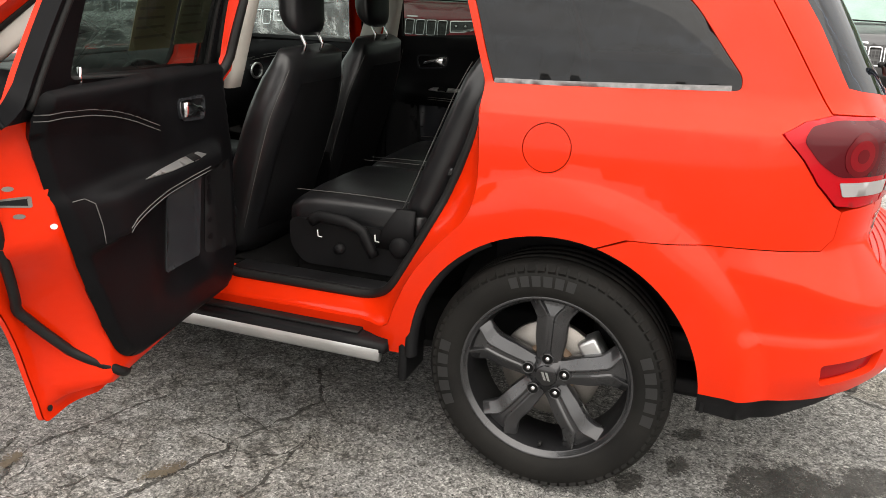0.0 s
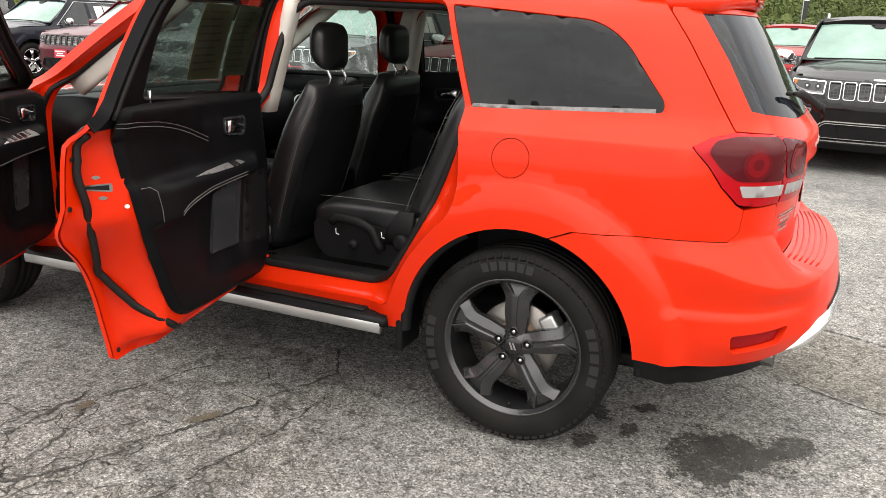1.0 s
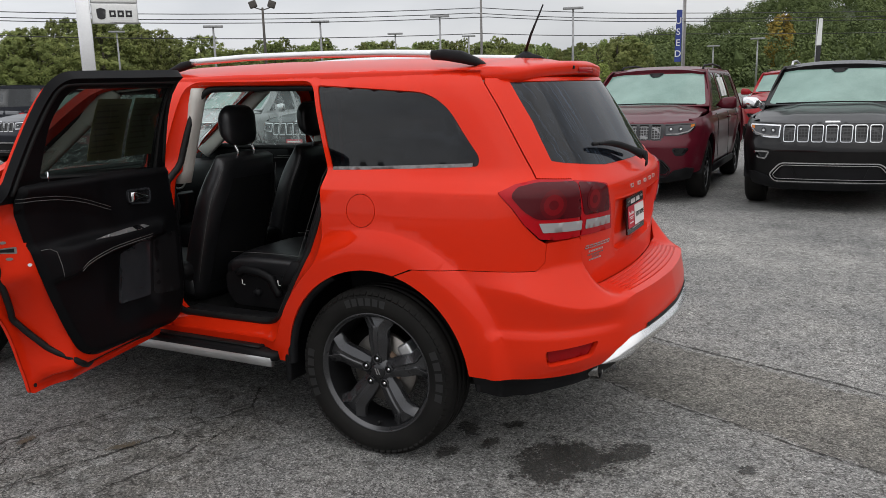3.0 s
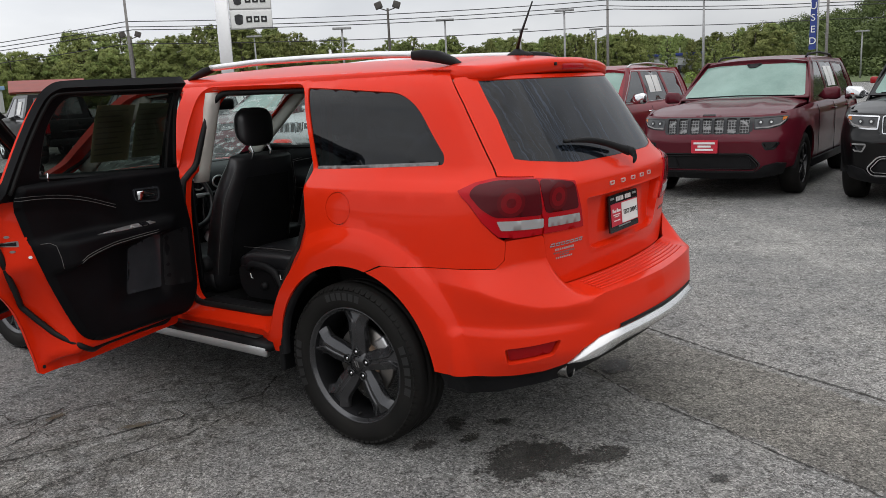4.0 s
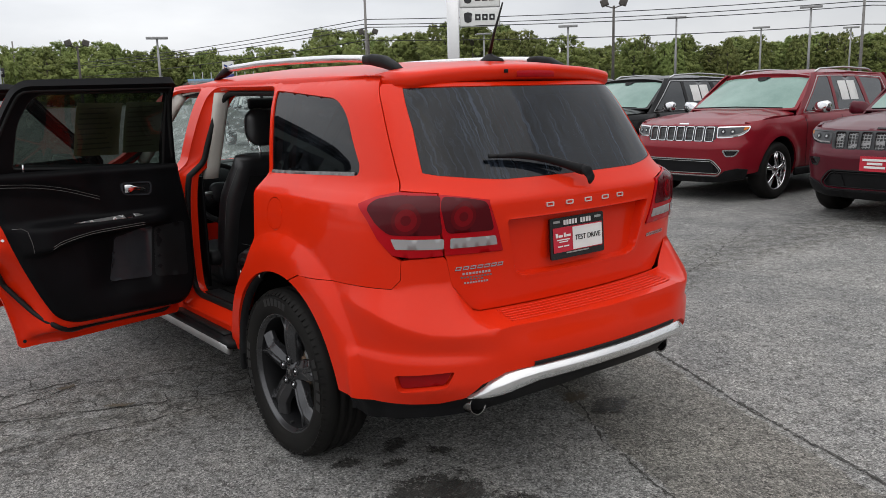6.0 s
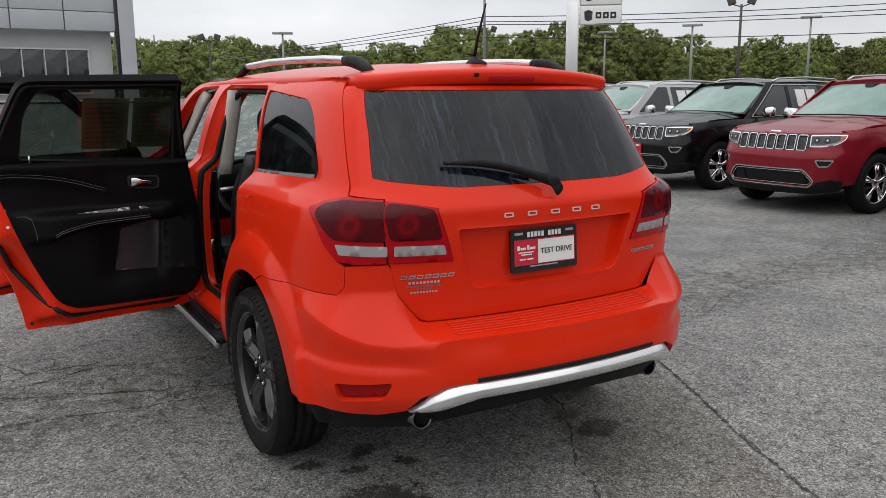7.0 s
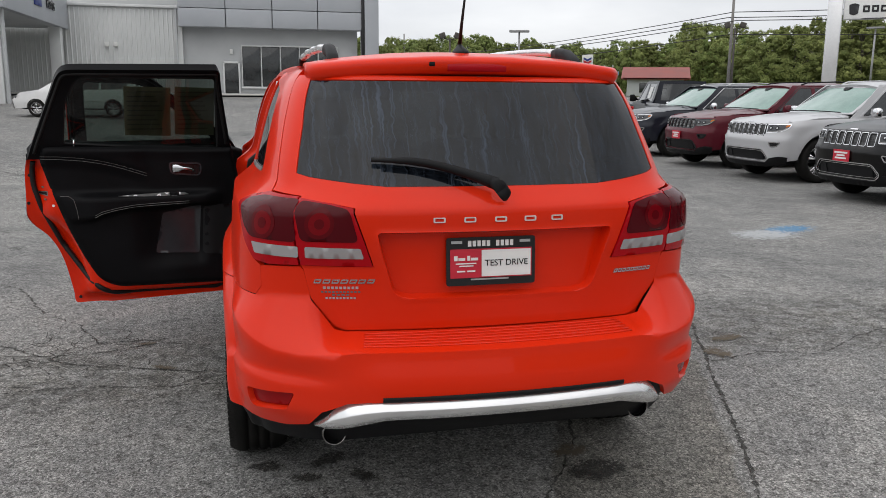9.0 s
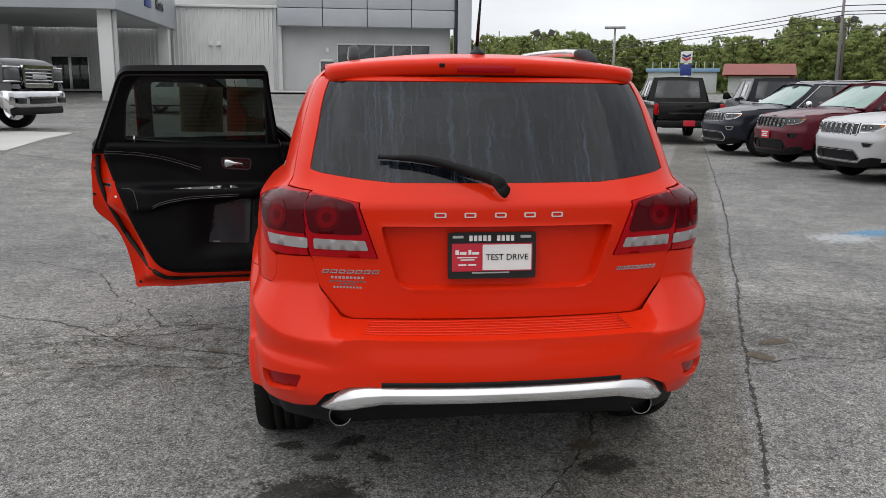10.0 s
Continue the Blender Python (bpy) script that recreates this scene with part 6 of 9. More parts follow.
# ---- inside the car ----
def seat_front(x0, y0):
    """A leather bucket seat: back leaning to the rear, headrest on two chrome posts."""
    back = []
    for k in np.linspace(0, 1, 15):
        z = .50 + .70 * k
        y = y0 + .10 - .24 * k
        w = .238 + .025 * math.sin(k * 2.6) - .050 * float(smooth(.66, 1.0, k))
        d = .085 - .020 * k - .028 * float(smooth(.86, 1.0, k))
        back.append(((x0, y, z), (w, 0, 0), (0, d, .02), 3.6))
    seat = part("front_seat", loft(back, 32), LEATHER, car, "black leather front seat with grey stitching")
    panel_rows = []
    for k in np.linspace(.10, .86, 10):
        z, y = .50 + .70 * k, y0 + .10 - .24 * k
        w = .190 - .045 * float(smooth(.55, .9, k))
        d = .085 - .020 * k
        panel_rows.append([(x0 + s * w, y - d - .006 - .010 * (1 - abs(s) ** 3), z) for s in np.linspace(-1, 1, 12)])
    part("seat_back_panel", rings(bmesh.new(), panel_rows, False, False), BLACK_PLASTIC, seat)
    cush = [((x0, y0 + .14 + .46 * k, .56 + .03 * k), (.245 - .02 * k, 0, 0), (0, 0, .085 - .02 * float(smooth(.8, 1, k))), 3.4) for k in np.linspace(-.2, 1, 10)]
    part("seat_cushion", loft(cush, 28), LEATHER, seat)
    hr = [((x0, y0 - .115 + .012 * math.sin(k * 3), 1.265 + .180 * k), (.118 * (1 - .30 * abs(2 * k - 1) ** 4), 0, 0), (0, .050 * (1 - .45 * abs(2 * k - 1) ** 3), .01), 2.8) for k in np.linspace(0, 1, 12)]
    part("headrest", loft(hr, 28), LEATHER, seat, "black leather headrest")
    for s in (-.062, .062):
        part("headrest_post", tube([(x0 + s, y0 - .130, 1.17), (x0 + s, y0 - .150, 1.225), (x0 + s, y0 - .120, 1.285)], .0065, 8), CHROME, seat)
        part("post_guide", lathe([(.0, .012), (.016, .010), (.018, 0)], 12, "Z"), BLACK_PLASTIC, seat, m=Matrix.Translation((x0 + s, y0 - .132, 1.180)))
    for s in (-1, 1):
        pts = [(x0 + s * (.235 + .022 * math.sin(k * 2.6) - .050 * float(smooth(.66, 1, k))), y0 + .10 - .24 * k - .062 + .02 * k, .50 + .70 * k) for k in np.linspace(.12, .93, 18)]
        part("stitching", tube(pts, .0011, 5), STITCH, seat)
    part("recliner_knob", sharp(lathe([(0, -.036), (.030, -.036), (.040, -.028), (.045, 0), (.045, .03)], 24, "X"), 40), BLACK_PLASTIC, seat, m=Matrix.Translation((x0 - .265 if x0 < 0 else x0 + .265, y0 + .075, .645)) @ (Matrix() if x0 < 0 else Matrix.Rotation(math.pi, 4, "Z")))
    part("seat_base", box_bm((x0, y0 + .32, .43), (.40, .46, .14), .03), BLACK_PLASTIC, seat)
    return seat


seat_front(-.370, 1.175)
seat_front(.370, 1.245)


def seat_rear(x0, x1, outer):
    """Part of the second-row bench."""
    c, h = (x0 + x1) / 2, (x1 - x0) / 2
    cush = []
    for k in np.linspace(0, 1, 13):
        y = .985 - .50 * k
        t = .085 - .055 * float(smooth(.90, 1.0, 1 - k)) * 1.0 - .015 * k
        cush.append(((c, y, .665 + .012 * math.sin(k * 2.2)), (h - .004, 0, 0), (0, 0, t if k > .06 else .055), 4.0))
    bench = part("rear_seat", loft(cush, 32), LEATHER, car, "black leather second-row seat with a tilt lever panel")
    back = []
    for k in np.linspace(0, 1, 12):
        z = .70 + .56 * k
        y = .525 - .235 * k
        back.append(((c, y, z), (h - .01 - .05 * float(smooth(.75, 1, k)), 0, 0), (0, .070 - .03 * float(smooth(.85, 1, k)), .02), 3.6))
    part("seat_backrest", loft(back, 28), LEATHER, bench)
    for s in (-1, 1):
        pts = [(c + s * (h - .03), .975 - .47 * k, .752 + .012 * math.sin(k * 2.2) - .010 * k) for k in np.linspace(0, 1, 12)]
        part("stitching", tube(pts, .0011, 5), STITCH, bench)
        pts = [(c + s * (h - .016 - .05 * float(smooth(.75, 1, k))), .525 - .235 * k + .060, .70 + .56 * k) for k in np.linspace(.05, .93, 12)]
        part("stitching", tube(pts, .0011, 5), STITCH, bench)
    if outer:
        X = -.632
        side = rounded([(.985, .660), (.985, .560), (.93, .500), (.55, .500), (.51, .66), (.60, .66)], [.03, .04, .03, .05, .04, .1])
        part("seat_side_panel", slab([(-y, z) for y, z in side], .03, (X - .002, 0, 0), (0, -1, 0), (0, 0, 1), [], .06), BLACK_PLASTIC, bench, "black plastic seat side panel")
        lev = [(.895, .660), (.86, .682), (.76, .672), (.70, .648), (.655, .565)]
        part("tilt_lever", tube([(X - .016, y, z) for y, z in resample(lev, .03, False)], .017, 8, flat=1.2), BLACK_PLASTIC, bench, "black seat tilt lever")
        part("recliner_knob", sharp(lathe([(0, -.030), (.024, -.030), (.034, -.022), (.038, 0)], 22, "X"), 40), BLACK_PLASTIC, bench, m=Matrix.Translation((X - .012, .560, .612)))
        part("slide_knob", sharp(lathe([(0, -.022), (.016, -.022), (.020, 0)], 18, "X"), 40), BLACK_PLASTIC, bench, m=Matrix.Translation((X - .010, .785, .575)))
        part("pivot_cover", loft([((X - .010, .575, .60), (.014, 0, 0), (0, .075, .0), 2.5), ((X - .010, .575, .66), (.014, 0, 0), (0, .060, .0), 2.5), ((X - .008, .545, .74), (.012, 0, 0), (0, .035, 0), 2.5)], 18), BLACK_PLASTIC, bench)
        for yy, zz in ((.858, .624), (.645, .636)):
            part("seat_mark", tube([(X - .036, yy, zz + .014), (X - .036, yy - .002, zz - .008), (X - .036, yy - .016, zz - .010)], .0024, 5), WHITE_PLASTIC, bench)
        part("seat_riser", box_bm((-.48, .72, .455), (.28, .50, .10), .02), CARPET, bench)
        pts = [(-.545, .245, 1.28), (-.585, .30, 1.10), (-.60, .40, .93), (-.60, .49, .74)]
        part("seat_belt", tube(resample(pts, .05, False), .020, 8, flat=.12), RUBBER, bench)
        part("belt_buckle", box_bm((-.60, .425, .875), (.02, .05, .028), .006), GLOSS_BLACK, bench)
    return bench


seat_rear(-.625, -.02, True)
seat_rear(-.01, .60, False)
part("carpet", box_bm((0, 1.30, .385), (1.36, 2.5, .16), .03), CARPET, car, "black carpet floor")
part("footwell_mat", box_bm((-.36, 1.10, .468), (.52, .26, .012), .005), CARPET, car)
# sill plates
for sx in (-1, 1):
    part("sill_plate", box_bm((sx * .715, .84, .488), (.085, .60, .014), .005), BLACK_PLASTIC, car)
    part("sill_plate", box_bm((sx * .715, 1.88, .488), (.085, .92, .014), .005), BLACK_PLASTIC, car)
    part("pillar_trim", loft([((sx * (.632 - .060 * k), 1.305 - .16 * k, 1.10 + .42 * k), (.014, 0, .0), (0, .050, 0), 3) for k in np.linspace(0, 1, 8)], 14), BEIGE, car, "light grey centre pillar trim")
    part("header_trim", loft([((sx * .540, y, 1.548), (.045, 0, -.016), (0, 0, .022), 3) for y in np.linspace(-.40, 1.75, 12)], 14), BEIGE, car)
    part("pillar_trim", loft([((sx * .690, 1.262, .50 + .60 * k), (.012, 0, 0), (0, .055, 0), 3) for k in np.linspace(0, 1, 8)], 14), TRIM_BLACK, car)
    a_tr = [((sx * (.655 - .06 * k), 2.26 - .60 * k, 1.12 + .42 * k), (.020, 0, 0), (0, .040, .03), 3) for k in np.linspace(0, 1, 8)]
    part("pillar_trim", loft(a_tr, 14), BEIGE, car)
    quarter = [[(sx * x, y, z) for y in np.linspace(.22, -.70, 8)] for x, z in ((.66, .50), (.70, .75), (.70, 1.15))]
    part("cargo_side_trim", rings(bmesh.new(), quarter, False, False), TRIM_BLACK, car)
    part("pillar_trim", loft([((sx * (.650 - .060 * k), 1.195 - .095 * k, 1.09 + .45 * k), (.040, 0, 0), (0, .030, 0), 3) for k in np.linspace(0, 1, 8)], 14), BEIGE, car)
part("cargo_floor", box_bm((0, -.28, .60), (1.30, .96, .05), .02), CARPET, car)
for x in (-.30, .30):
    back = [((x, -.02 - .12 * k, .66 + .42 * k), (.25, 0, 0), (0, .06, 0), 3.4) for k in np.linspace(0, 1, 6)]
    part("third_row_seat", loft(back, 22), LEATHER, car, "black leather third-row backrest")

# dashboard, wheel, mirror
dash = []
for k in np.linspace(-1, 1, 25):
    x = .66 * k
    hump = .035 * math.exp(-((x + .37) / .17) ** 2)
    dash.append([(x, y, z) for y, z in ((1.90, .74), (1.88, .88), (1.90, .98), (1.95, 1.045 + hump * .8), (2.08, 1.075 + hump), (2.30, 1.080), (2.55, 1.060), (2.55, .70))])
dashboard = part("dashboard", rings(bmesh.new(), dash, True, True), TRIM_BLACK, car, "black dashboard with silver ringed vents")
for x in (-.14, .02, .60, -.60):
    bm = tube([(x + .048 * math.cos(a), 1.885, .995 + .036 * math.sin(a)) for a in np.linspace(0, 2 * math.pi, 20, endpoint=False)], .006, 6, True)
    part("vent_ring", bm, SATIN, dashboard)
    part("vent", box_bm((x, 1.893, .995), (.085, .014, .062), .008), GLOSS_BLACK, dashboard)
part("centre_stack", box_bm((0.0, 1.895, .84), (.26, .05, .20), .02), GLOSS_BLACK, dashboard)
tilt = Matrix.Translation((-.37, 1.72, .945)) @ Matrix.Rotation(radians(-24), 4, "X")
wheel = part("steering_wheel", tube([(.182 * math.cos(a), 0, .182 * math.sin(a)) for a in np.linspace(0, 2 * math.pi, 36, endpoint=False)], .0165, 10, True), LEATHER, car, "black leather steering wheel with silver spokes", m=tilt)
part("wheel_boss", loft([((0, -.030, 0), (.060, 0, 0), (0, 0, .055), 3), ((0, .0, 0), (.075, 0, 0), (0, 0, .070), 3), ((0, .06, 0), (.05, 0, 0), (0, 0, .05), 2)], 20), TRIM_BLACK, wheel)
for a in (0, math.pi, -math.pi / 2):
    part("wheel_spoke", tube([(.05 * math.cos(a), -.008, .05 * math.sin(a)), (.172 * math.cos(a), 0, .172 * math.sin(a))], .014, 8), SATIN, wheel)
part("steering_column", tube([(-.37, 1.74, .94), (-.37, 1.95, .86)], .045, 12), BLACK_PLASTIC, dashboard)
mir = part("inside_mirror", box_bm((0, 1.80, 1.475), (.24, .035, .068), .018), BLACK_PLASTIC, car, "black inside mirror")
part("mirror_stalk", tube([(0, 1.82, 1.48), (0, 1.88, 1.56)], .010, 8), BLACK_PLASTIC, mir)
part("console", box_bm((0, 1.55, .60), (.20, .70, .30), .04), TRIM_BLACK, car)

# ---- windscreen, bonnet, wings and nose ----
def screen(u, v):
    """u across -1..1, v up 0..1"""
    u, v = np.asarray(u, float), np.asarray(v, float)
    w = .735 - .165 * v
    return np.stack([u * w, 2.72 - .98 * v - .16 * u * u * (1 - .35 * v), 1.075 + .545 * v - .012 * u * u], -1)
o = rounded([(-1, 0), (1, 0), (1, 1), (-1, 1)], .05)
ws = part("windscreen", panel(o, [], .08, screen, .005), WET_GLASS, car, "rain-specked windscreen")
ws.visible_shadow = False
def hood(a, b):
    a, b = np.asarray(a, float), np.asarray(b, float)
    return np.stack([a, b, np.interp(b, (2.5, 2.72, 3.2, 3.55, 3.72), (1.075, 1.065, 1.035, .975, .90)) - .085 * (np.abs(a) / .78) ** 3 + .012 * np.exp(-((np.abs(a) - .36) / .10) ** 2)], -1)
o = rounded([(-.74, 2.56), (0, 2.75), (.74, 2.56), (.72, 3.40), (.55, 3.64), (0, 3.73), (-.55, 3.64), (-.72, 3.40)], .06)
part("bonnet", panel(o, [], .06, hood, .02), RED, car, "orange-red bonnet")
part("scuttle", box_bm((0, 2.64, 1.045), (1.36, .24, .05), .02), BLACK_PLASTIC, car)
for flip in (False, True):
    o = (side_uv([(2.50, .36), (2.475, .62), (2.475, 1.04), (2.56, 1.075), (2.90, 1.055), (3.30, .995), (3.45, .93), (3.45, .45), (3.34, .40)])
         + [us(y, z) for y, z in arch(FRONT_Y, .428, .40, 8, 172)])
    part("front_wing", on_side(o, 0.0, .05, .02, flip), RED, car, "orange-red front wing")
nose = []
for z, f, w in ((.30, 3.66, .74), (.42, 3.76, .80), (.58, 3.80, .825), (.72, 3.79, .83), (.86, 3.76, .80), (.90, 3.73, .74)):
    nose.append([(w * math.copysign(abs(math.sin(a)) ** .5, math.sin(a)), 3.36 + (f - 3.36) * abs(math.cos(a)) ** .45, z) for a in np.linspace(-math.pi / 2, math.pi / 2, 31)])
front = part("front_bumper", rings(bmesh.new(), nose[::-1], False, False), RED, car, "orange-red front bumper")
part("radiator_grille", box_bm((0, 3.795, .72), (.95, .03, .16), .02), GLOSS_BLACK, front)
for x in (-.62, .62):
    part("headlamp", loft([((x, 3.66 - .12 * (abs(x) - .5), .77), (.16, -.06 * math.copysign(1, x), 0), (0, 0, .07), 3), ((x, 3.72, .77), (.14, -.05 * math.copysign(1, x), 0), (0, 0, .055), 3)], 18), HEADLIGHT, front)
for sx in (1, -1):
    if sx > 0:
        part("door_mirror", loft([((sx * .84, 2.30, 1.10), (.02, 0, 0), (0, .04, 0), 3), ((sx * .93, 2.29, 1.12), (0, .06, 0), (0, 0, .07), 3), ((sx * 1.03, 2.28, 1.12), (0, .05, 0), (0, 0, .065), 3)], 18), RED, car)

# side steps
for sx in (-1, 1):
    step = part("side_step", loft([((sx * .845, y, .372 - .004 * abs(y - 1.45)), (.075, 0, 0), (0, 0, .022), 4) for y in np.linspace(.50, 2.42, 14)], 16), BLACK_PLASTIC, car, "black side step with a satin silver edge")
    part("step_edge", loft([((sx * .905, y, .352 - .004 * abs(y - 1.45)), (.016, 0, 0), (0, 0, .028), 3) for y in np.linspace(.515, 2.40, 14)], 12), SATIN, step, "satin silver edge bar")
    part("step_pad", loft([((sx * .850, y, .398 - .004 * abs(y - 1.45)), (.040, 0, 0), (0, 0, .005), 4) for y in np.linspace(.60, 1.25, 8)], 10), RUBBER, step)
for yy in (.328,):
    part("striker", tube([(-.735, yy + .004, .955), (-.760, yy - .006, .955), (-.760, yy - .006, .925), (-.735, yy + .004, .925)], .005, 6), CHROME, car)

# ---- the row of parked cars ----
J_HALF = prof((.24, .80), (.34, .90), (.50, .945), (.75, .965), (.95, .968), (1.02, .955), (1.08, .925), (1.13, .875), (1.20, .85))
J_NOSE = prof((.20, -.20), (.28, -.07), (.40, -.022), (.56, -.012), (.70, .0), (.752, .004), (.775, -.014), (.795, -.048), (.83, -.057), (.96, -.085), (1.02, -.14), (1.08, -.30), (1.20, -.6))
j_skin, j_y, j_x = make_shell(J_HALF, J_NOSE, .95, 4.6, .09, .02, .96, .95, lambda y: smooth(3.6, 4.9, y) * .07)
J_FRONT, J_REAR, J_R = .93, 3.845, .385


def j_point(u, z):
    u, z = np.asarray(u, float), np.asarray(z, float)
    p = j_skin(u, z)
    r = np.minimum(np.hypot(p[..., 1] - J_FRONT, z - .40), np.hypot(p[..., 1] - J_REAR, z - .40))
    k = .022 * (1 - smooth(.51, .56, r)) * smooth(.7, 1.0, np.abs(u))
    p[..., 0] += np.where(u < 0, k, -k)
    return p


def j_uv(pts):
    return [(j_y(y, z), z) for y, z in pts]


def on_skin(f, outline, off, step=.05, depth=.008, holes=(), flip=False):
    return on_side(outline, off, step, depth, flip, f, holes)


def wheel_arch(yc, r, zc, lo, a0, a1, k=16):
    return [(yc + r * math.cos(radians(a)), max(lo, zc + r * math.sin(radians(a)))) for a in np.linspace(a0, a1, k)]


def jeep_glass_x(z):
    return np.interp(z, (1.08, 1.15, 1.40, 1.62, 1.70), (.885, .868, .800, .722, .665))


def cabin_side(sx, off=0.0):
    return lambda a, b: np.stack([sx * (jeep_glass_x(b) + off), a, b], -1)


TYRE_J = finish(lathe([(.255, -.09), (.275, -.115), (.33, -.122), (.365, -.108), (.385, -.07), (.385, .07), (.365, .108), (.30, .12), (.255, .09)], 40, "X"), "tyre", TYRE)


def jeep_rim(mt):
    bm = lathe([(.258, -.10), (.250, -.104), (.243, -.092), (.235, .05)], 40, "X")
    for k in range(5):
        for s in (-.13, .13):
            a = k * 2 * math.pi / 5
            tube([(-.085, .05 * math.sin(a), .05 * math.cos(a)), (-.082, .14 * math.sin(a + s * .5), .14 * math.cos(a + s * .5)), (-.070, .245 * math.sin(a + s), .245 * math.cos(a + s))], [.024, .020, .024], 6, bm=bm)
    lathe([(0, -.100), (.045, -.098), (.06, -.07)], 16, "X", bm)
    return finish(bm, "rim", mt)


RIM_CHROME, RIM_DARK = jeep_rim(CHROME), jeep_rim(GLOSS_BLACK)


def add_wheel(owner, x, y, r, rim, sx, scale=1.0):
    w = new("wheel", TYRE_J)
    w.parent = owner
    k = r / .385
    w.matrix_basis = Matrix.Translation((x, y, r)) @ (Matrix() if sx < 0 else Matrix.Rotation(math.pi, 4, "Z")) @ Matrix.Diagonal((scale, k, k, 1))
    q = new("rim", rim)
    q.parent = w
    return w


# opaque pane: the sky's pale green reflection is put into the base colour
SCREEN_SHEEN = surface_mat("windscreen_sheen_tint", (0.13, 0.225, 0.19), (0.21, 0.33, 0.285), 0.14, 0.05, scale=2.0, fine=60, bump=0.02, coat=0.45, spec=0.3)
CAR_GLASS = surface_mat("dark_car_glass", (0.012, 0.014, 0.015), (0.030, 0.034, 0.036), 0.06, 0.03, scale=2, fine=80, bump=0.01, coat=0.6)
def mesh_mat(name, wire):
    """Honeycomb wire: bright cell walls over dark gaps."""
    m, n, l, b = mat_new(name)
    co = n.new("ShaderNodeTexCoord").outputs["Object"]
    v = n.new("ShaderNodeTexVoronoi")
    v.feature = "DISTANCE_TO_EDGE"
    v.inputs["Scale"].default_value, v.inputs["Randomness"].default_value = 30.0, 0.15
    l.new(co, v.inputs["Vector"])
    r = ramp_node(n, [(0.06, (wire, wire, wire)), (0.13, (0.006, 0.006, 0.006))])
    l.new(v.outputs["Distance"], r.inputs["Fac"])
    l.new(r.outputs["Color"], b.inputs["Base Color"])
    b.inputs["Roughness"].default_value = 0.4
    return m


HONEYCOMB, HONEYCOMB_DARK = mesh_mat("bright_honeycomb_grille", 0.30), mesh_mat("dark_honeycomb_grille", 0.05)


def jeep(name, label, chrome):
    """A boxy sport utility with a seven-slot front; nose at the origin, looking to negative y."""
    top = thing(name, label, "car", "parked cars in the row")
    bright = CHROME if chrome else GLOSS_BLACK
    slots = []
    for i in range(7):
        c = (i - 3) * .146
        slots.append(rounded([(c - .055, .805), (c + .055, .805), (c + .059, .986), (c - .059, .986)], .022))
    light = rounded([(.535, .988), (.545, .850), (.70, .853), (.86, .885), (.945, .945), (.960, .998), (.75, .996)], [.015, .015, .05, .05, .03, .02, .05])
    fog = rounded([(.655, .690), (.70, .612), (.80, .618), (.86, .690)], .02)
    lower = rounded([(.52, .560), (.655, .425), (.61, .362), (-.61, .362), (-.655, .425), (-.52, .560)], [.05, .04, .03, .03, .04, .05])
    mir = lambda o: [(-a, b) for a, b in o[::-1]]
    upper = [(0, 1.005), (.45, 1.010), (.70, 1.020), (.95, 1.030)] + j_uv([(.35, 1.050), (.60, 1.07), (1.20, 1.095), (1.50, 1.10), (3.0, 1.11), (4.55, 1.12), (4.72, 1.05), (4.74, .50), (4.68, .36)])
    under = j_uv(wheel_arch(J_REAR, .445, .40, .33, 0, 180)) + j_uv([(J_REAR - .46, .30), (J_FRONT + .46, .30)]) + j_uv(wheel_arch(J_FRONT, .445, .40, .33, 0, 180))
    under += [(.84, .34), (.64, .300), (0, .290)]
    half = upper + under
    outline = half + [(-a, b) for a, b in half[::-1] if a > 1e-6]
    holes = slots + [light, mir(light), fog, mir(fog), lower]
    body = part("body", sharp(panel(outline, holes, .06, j_point, .025, flip=True), 45), CAR_PAINT, top)
    for s in slots:
        part("grille_slot", on_skin(j_point, inset(s, -.006), -.020, .05, .003), HONEYCOMB_DARK if chrome else HONEYCOMB, body)
        part("slot_ring", on_skin(j_point, inset(s, -.005), .006, .05, .02, [inset(s, .003)]), bright, body)
    band = rounded([(-.530, .790), (.530, .790), (.537, .998), (-.537, .998)], .02)
    part("grille_panel", on_skin(j_point, band, .002, .05, .004, [inset(s, -.004) for s in slots]), GLOSS_BLACK, body)
    for flip in (False, True):
        hl = part("headlight", on_skin(j_point, inset(light, .003), -.004, .05, .01, flip=flip), HEADLIGHT, body, "clear headlight")
        part("daytime_strip", on_skin(j_point, [(.565, .862), (.70, .865), (.85, .896), (.92, .945), (.92, .957), (.84, .910), (.70, .880), (.565, .877)], .0, .06, .003, flip=flip), LAMP_CLEAR, hl)
        for cu in (.615, .735):
            for r_, mt, off in ((.034, TRIM_GREY, .001), (.026, GLOSS_BLACK, .003), (.013, SATIN, .005)):
                part("projector", on_skin(j_point, [(cu + r_ * math.cos(a), .932 + r_ * math.sin(a)) for a in np.linspace(0, 2 * math.pi, 14, endpoint=False)], off, .04, .003, flip=flip), mt, hl)
        part("amber_corner", on_skin(j_point, [(.87, .945), (.935, .965), (.945, .990), (.88, .985)], .0, .06, .003, flip=flip), LAMP_AMBER, hl)
        part("light_bezel", on_skin(j_point, inset(light, -.004), .002, .05, .006, [inset(light, .010)], flip), bright, body)
        part("fog_lamp", on_skin(j_point, inset(fog, -.002), -.02, .05, .003, flip=flip), GLOSS_BLACK, body)
        part("fog_ring", on_skin(j_point, inset(fog, -.010), .004, .05, .012, [inset(fog, .008)], flip), bright, body)
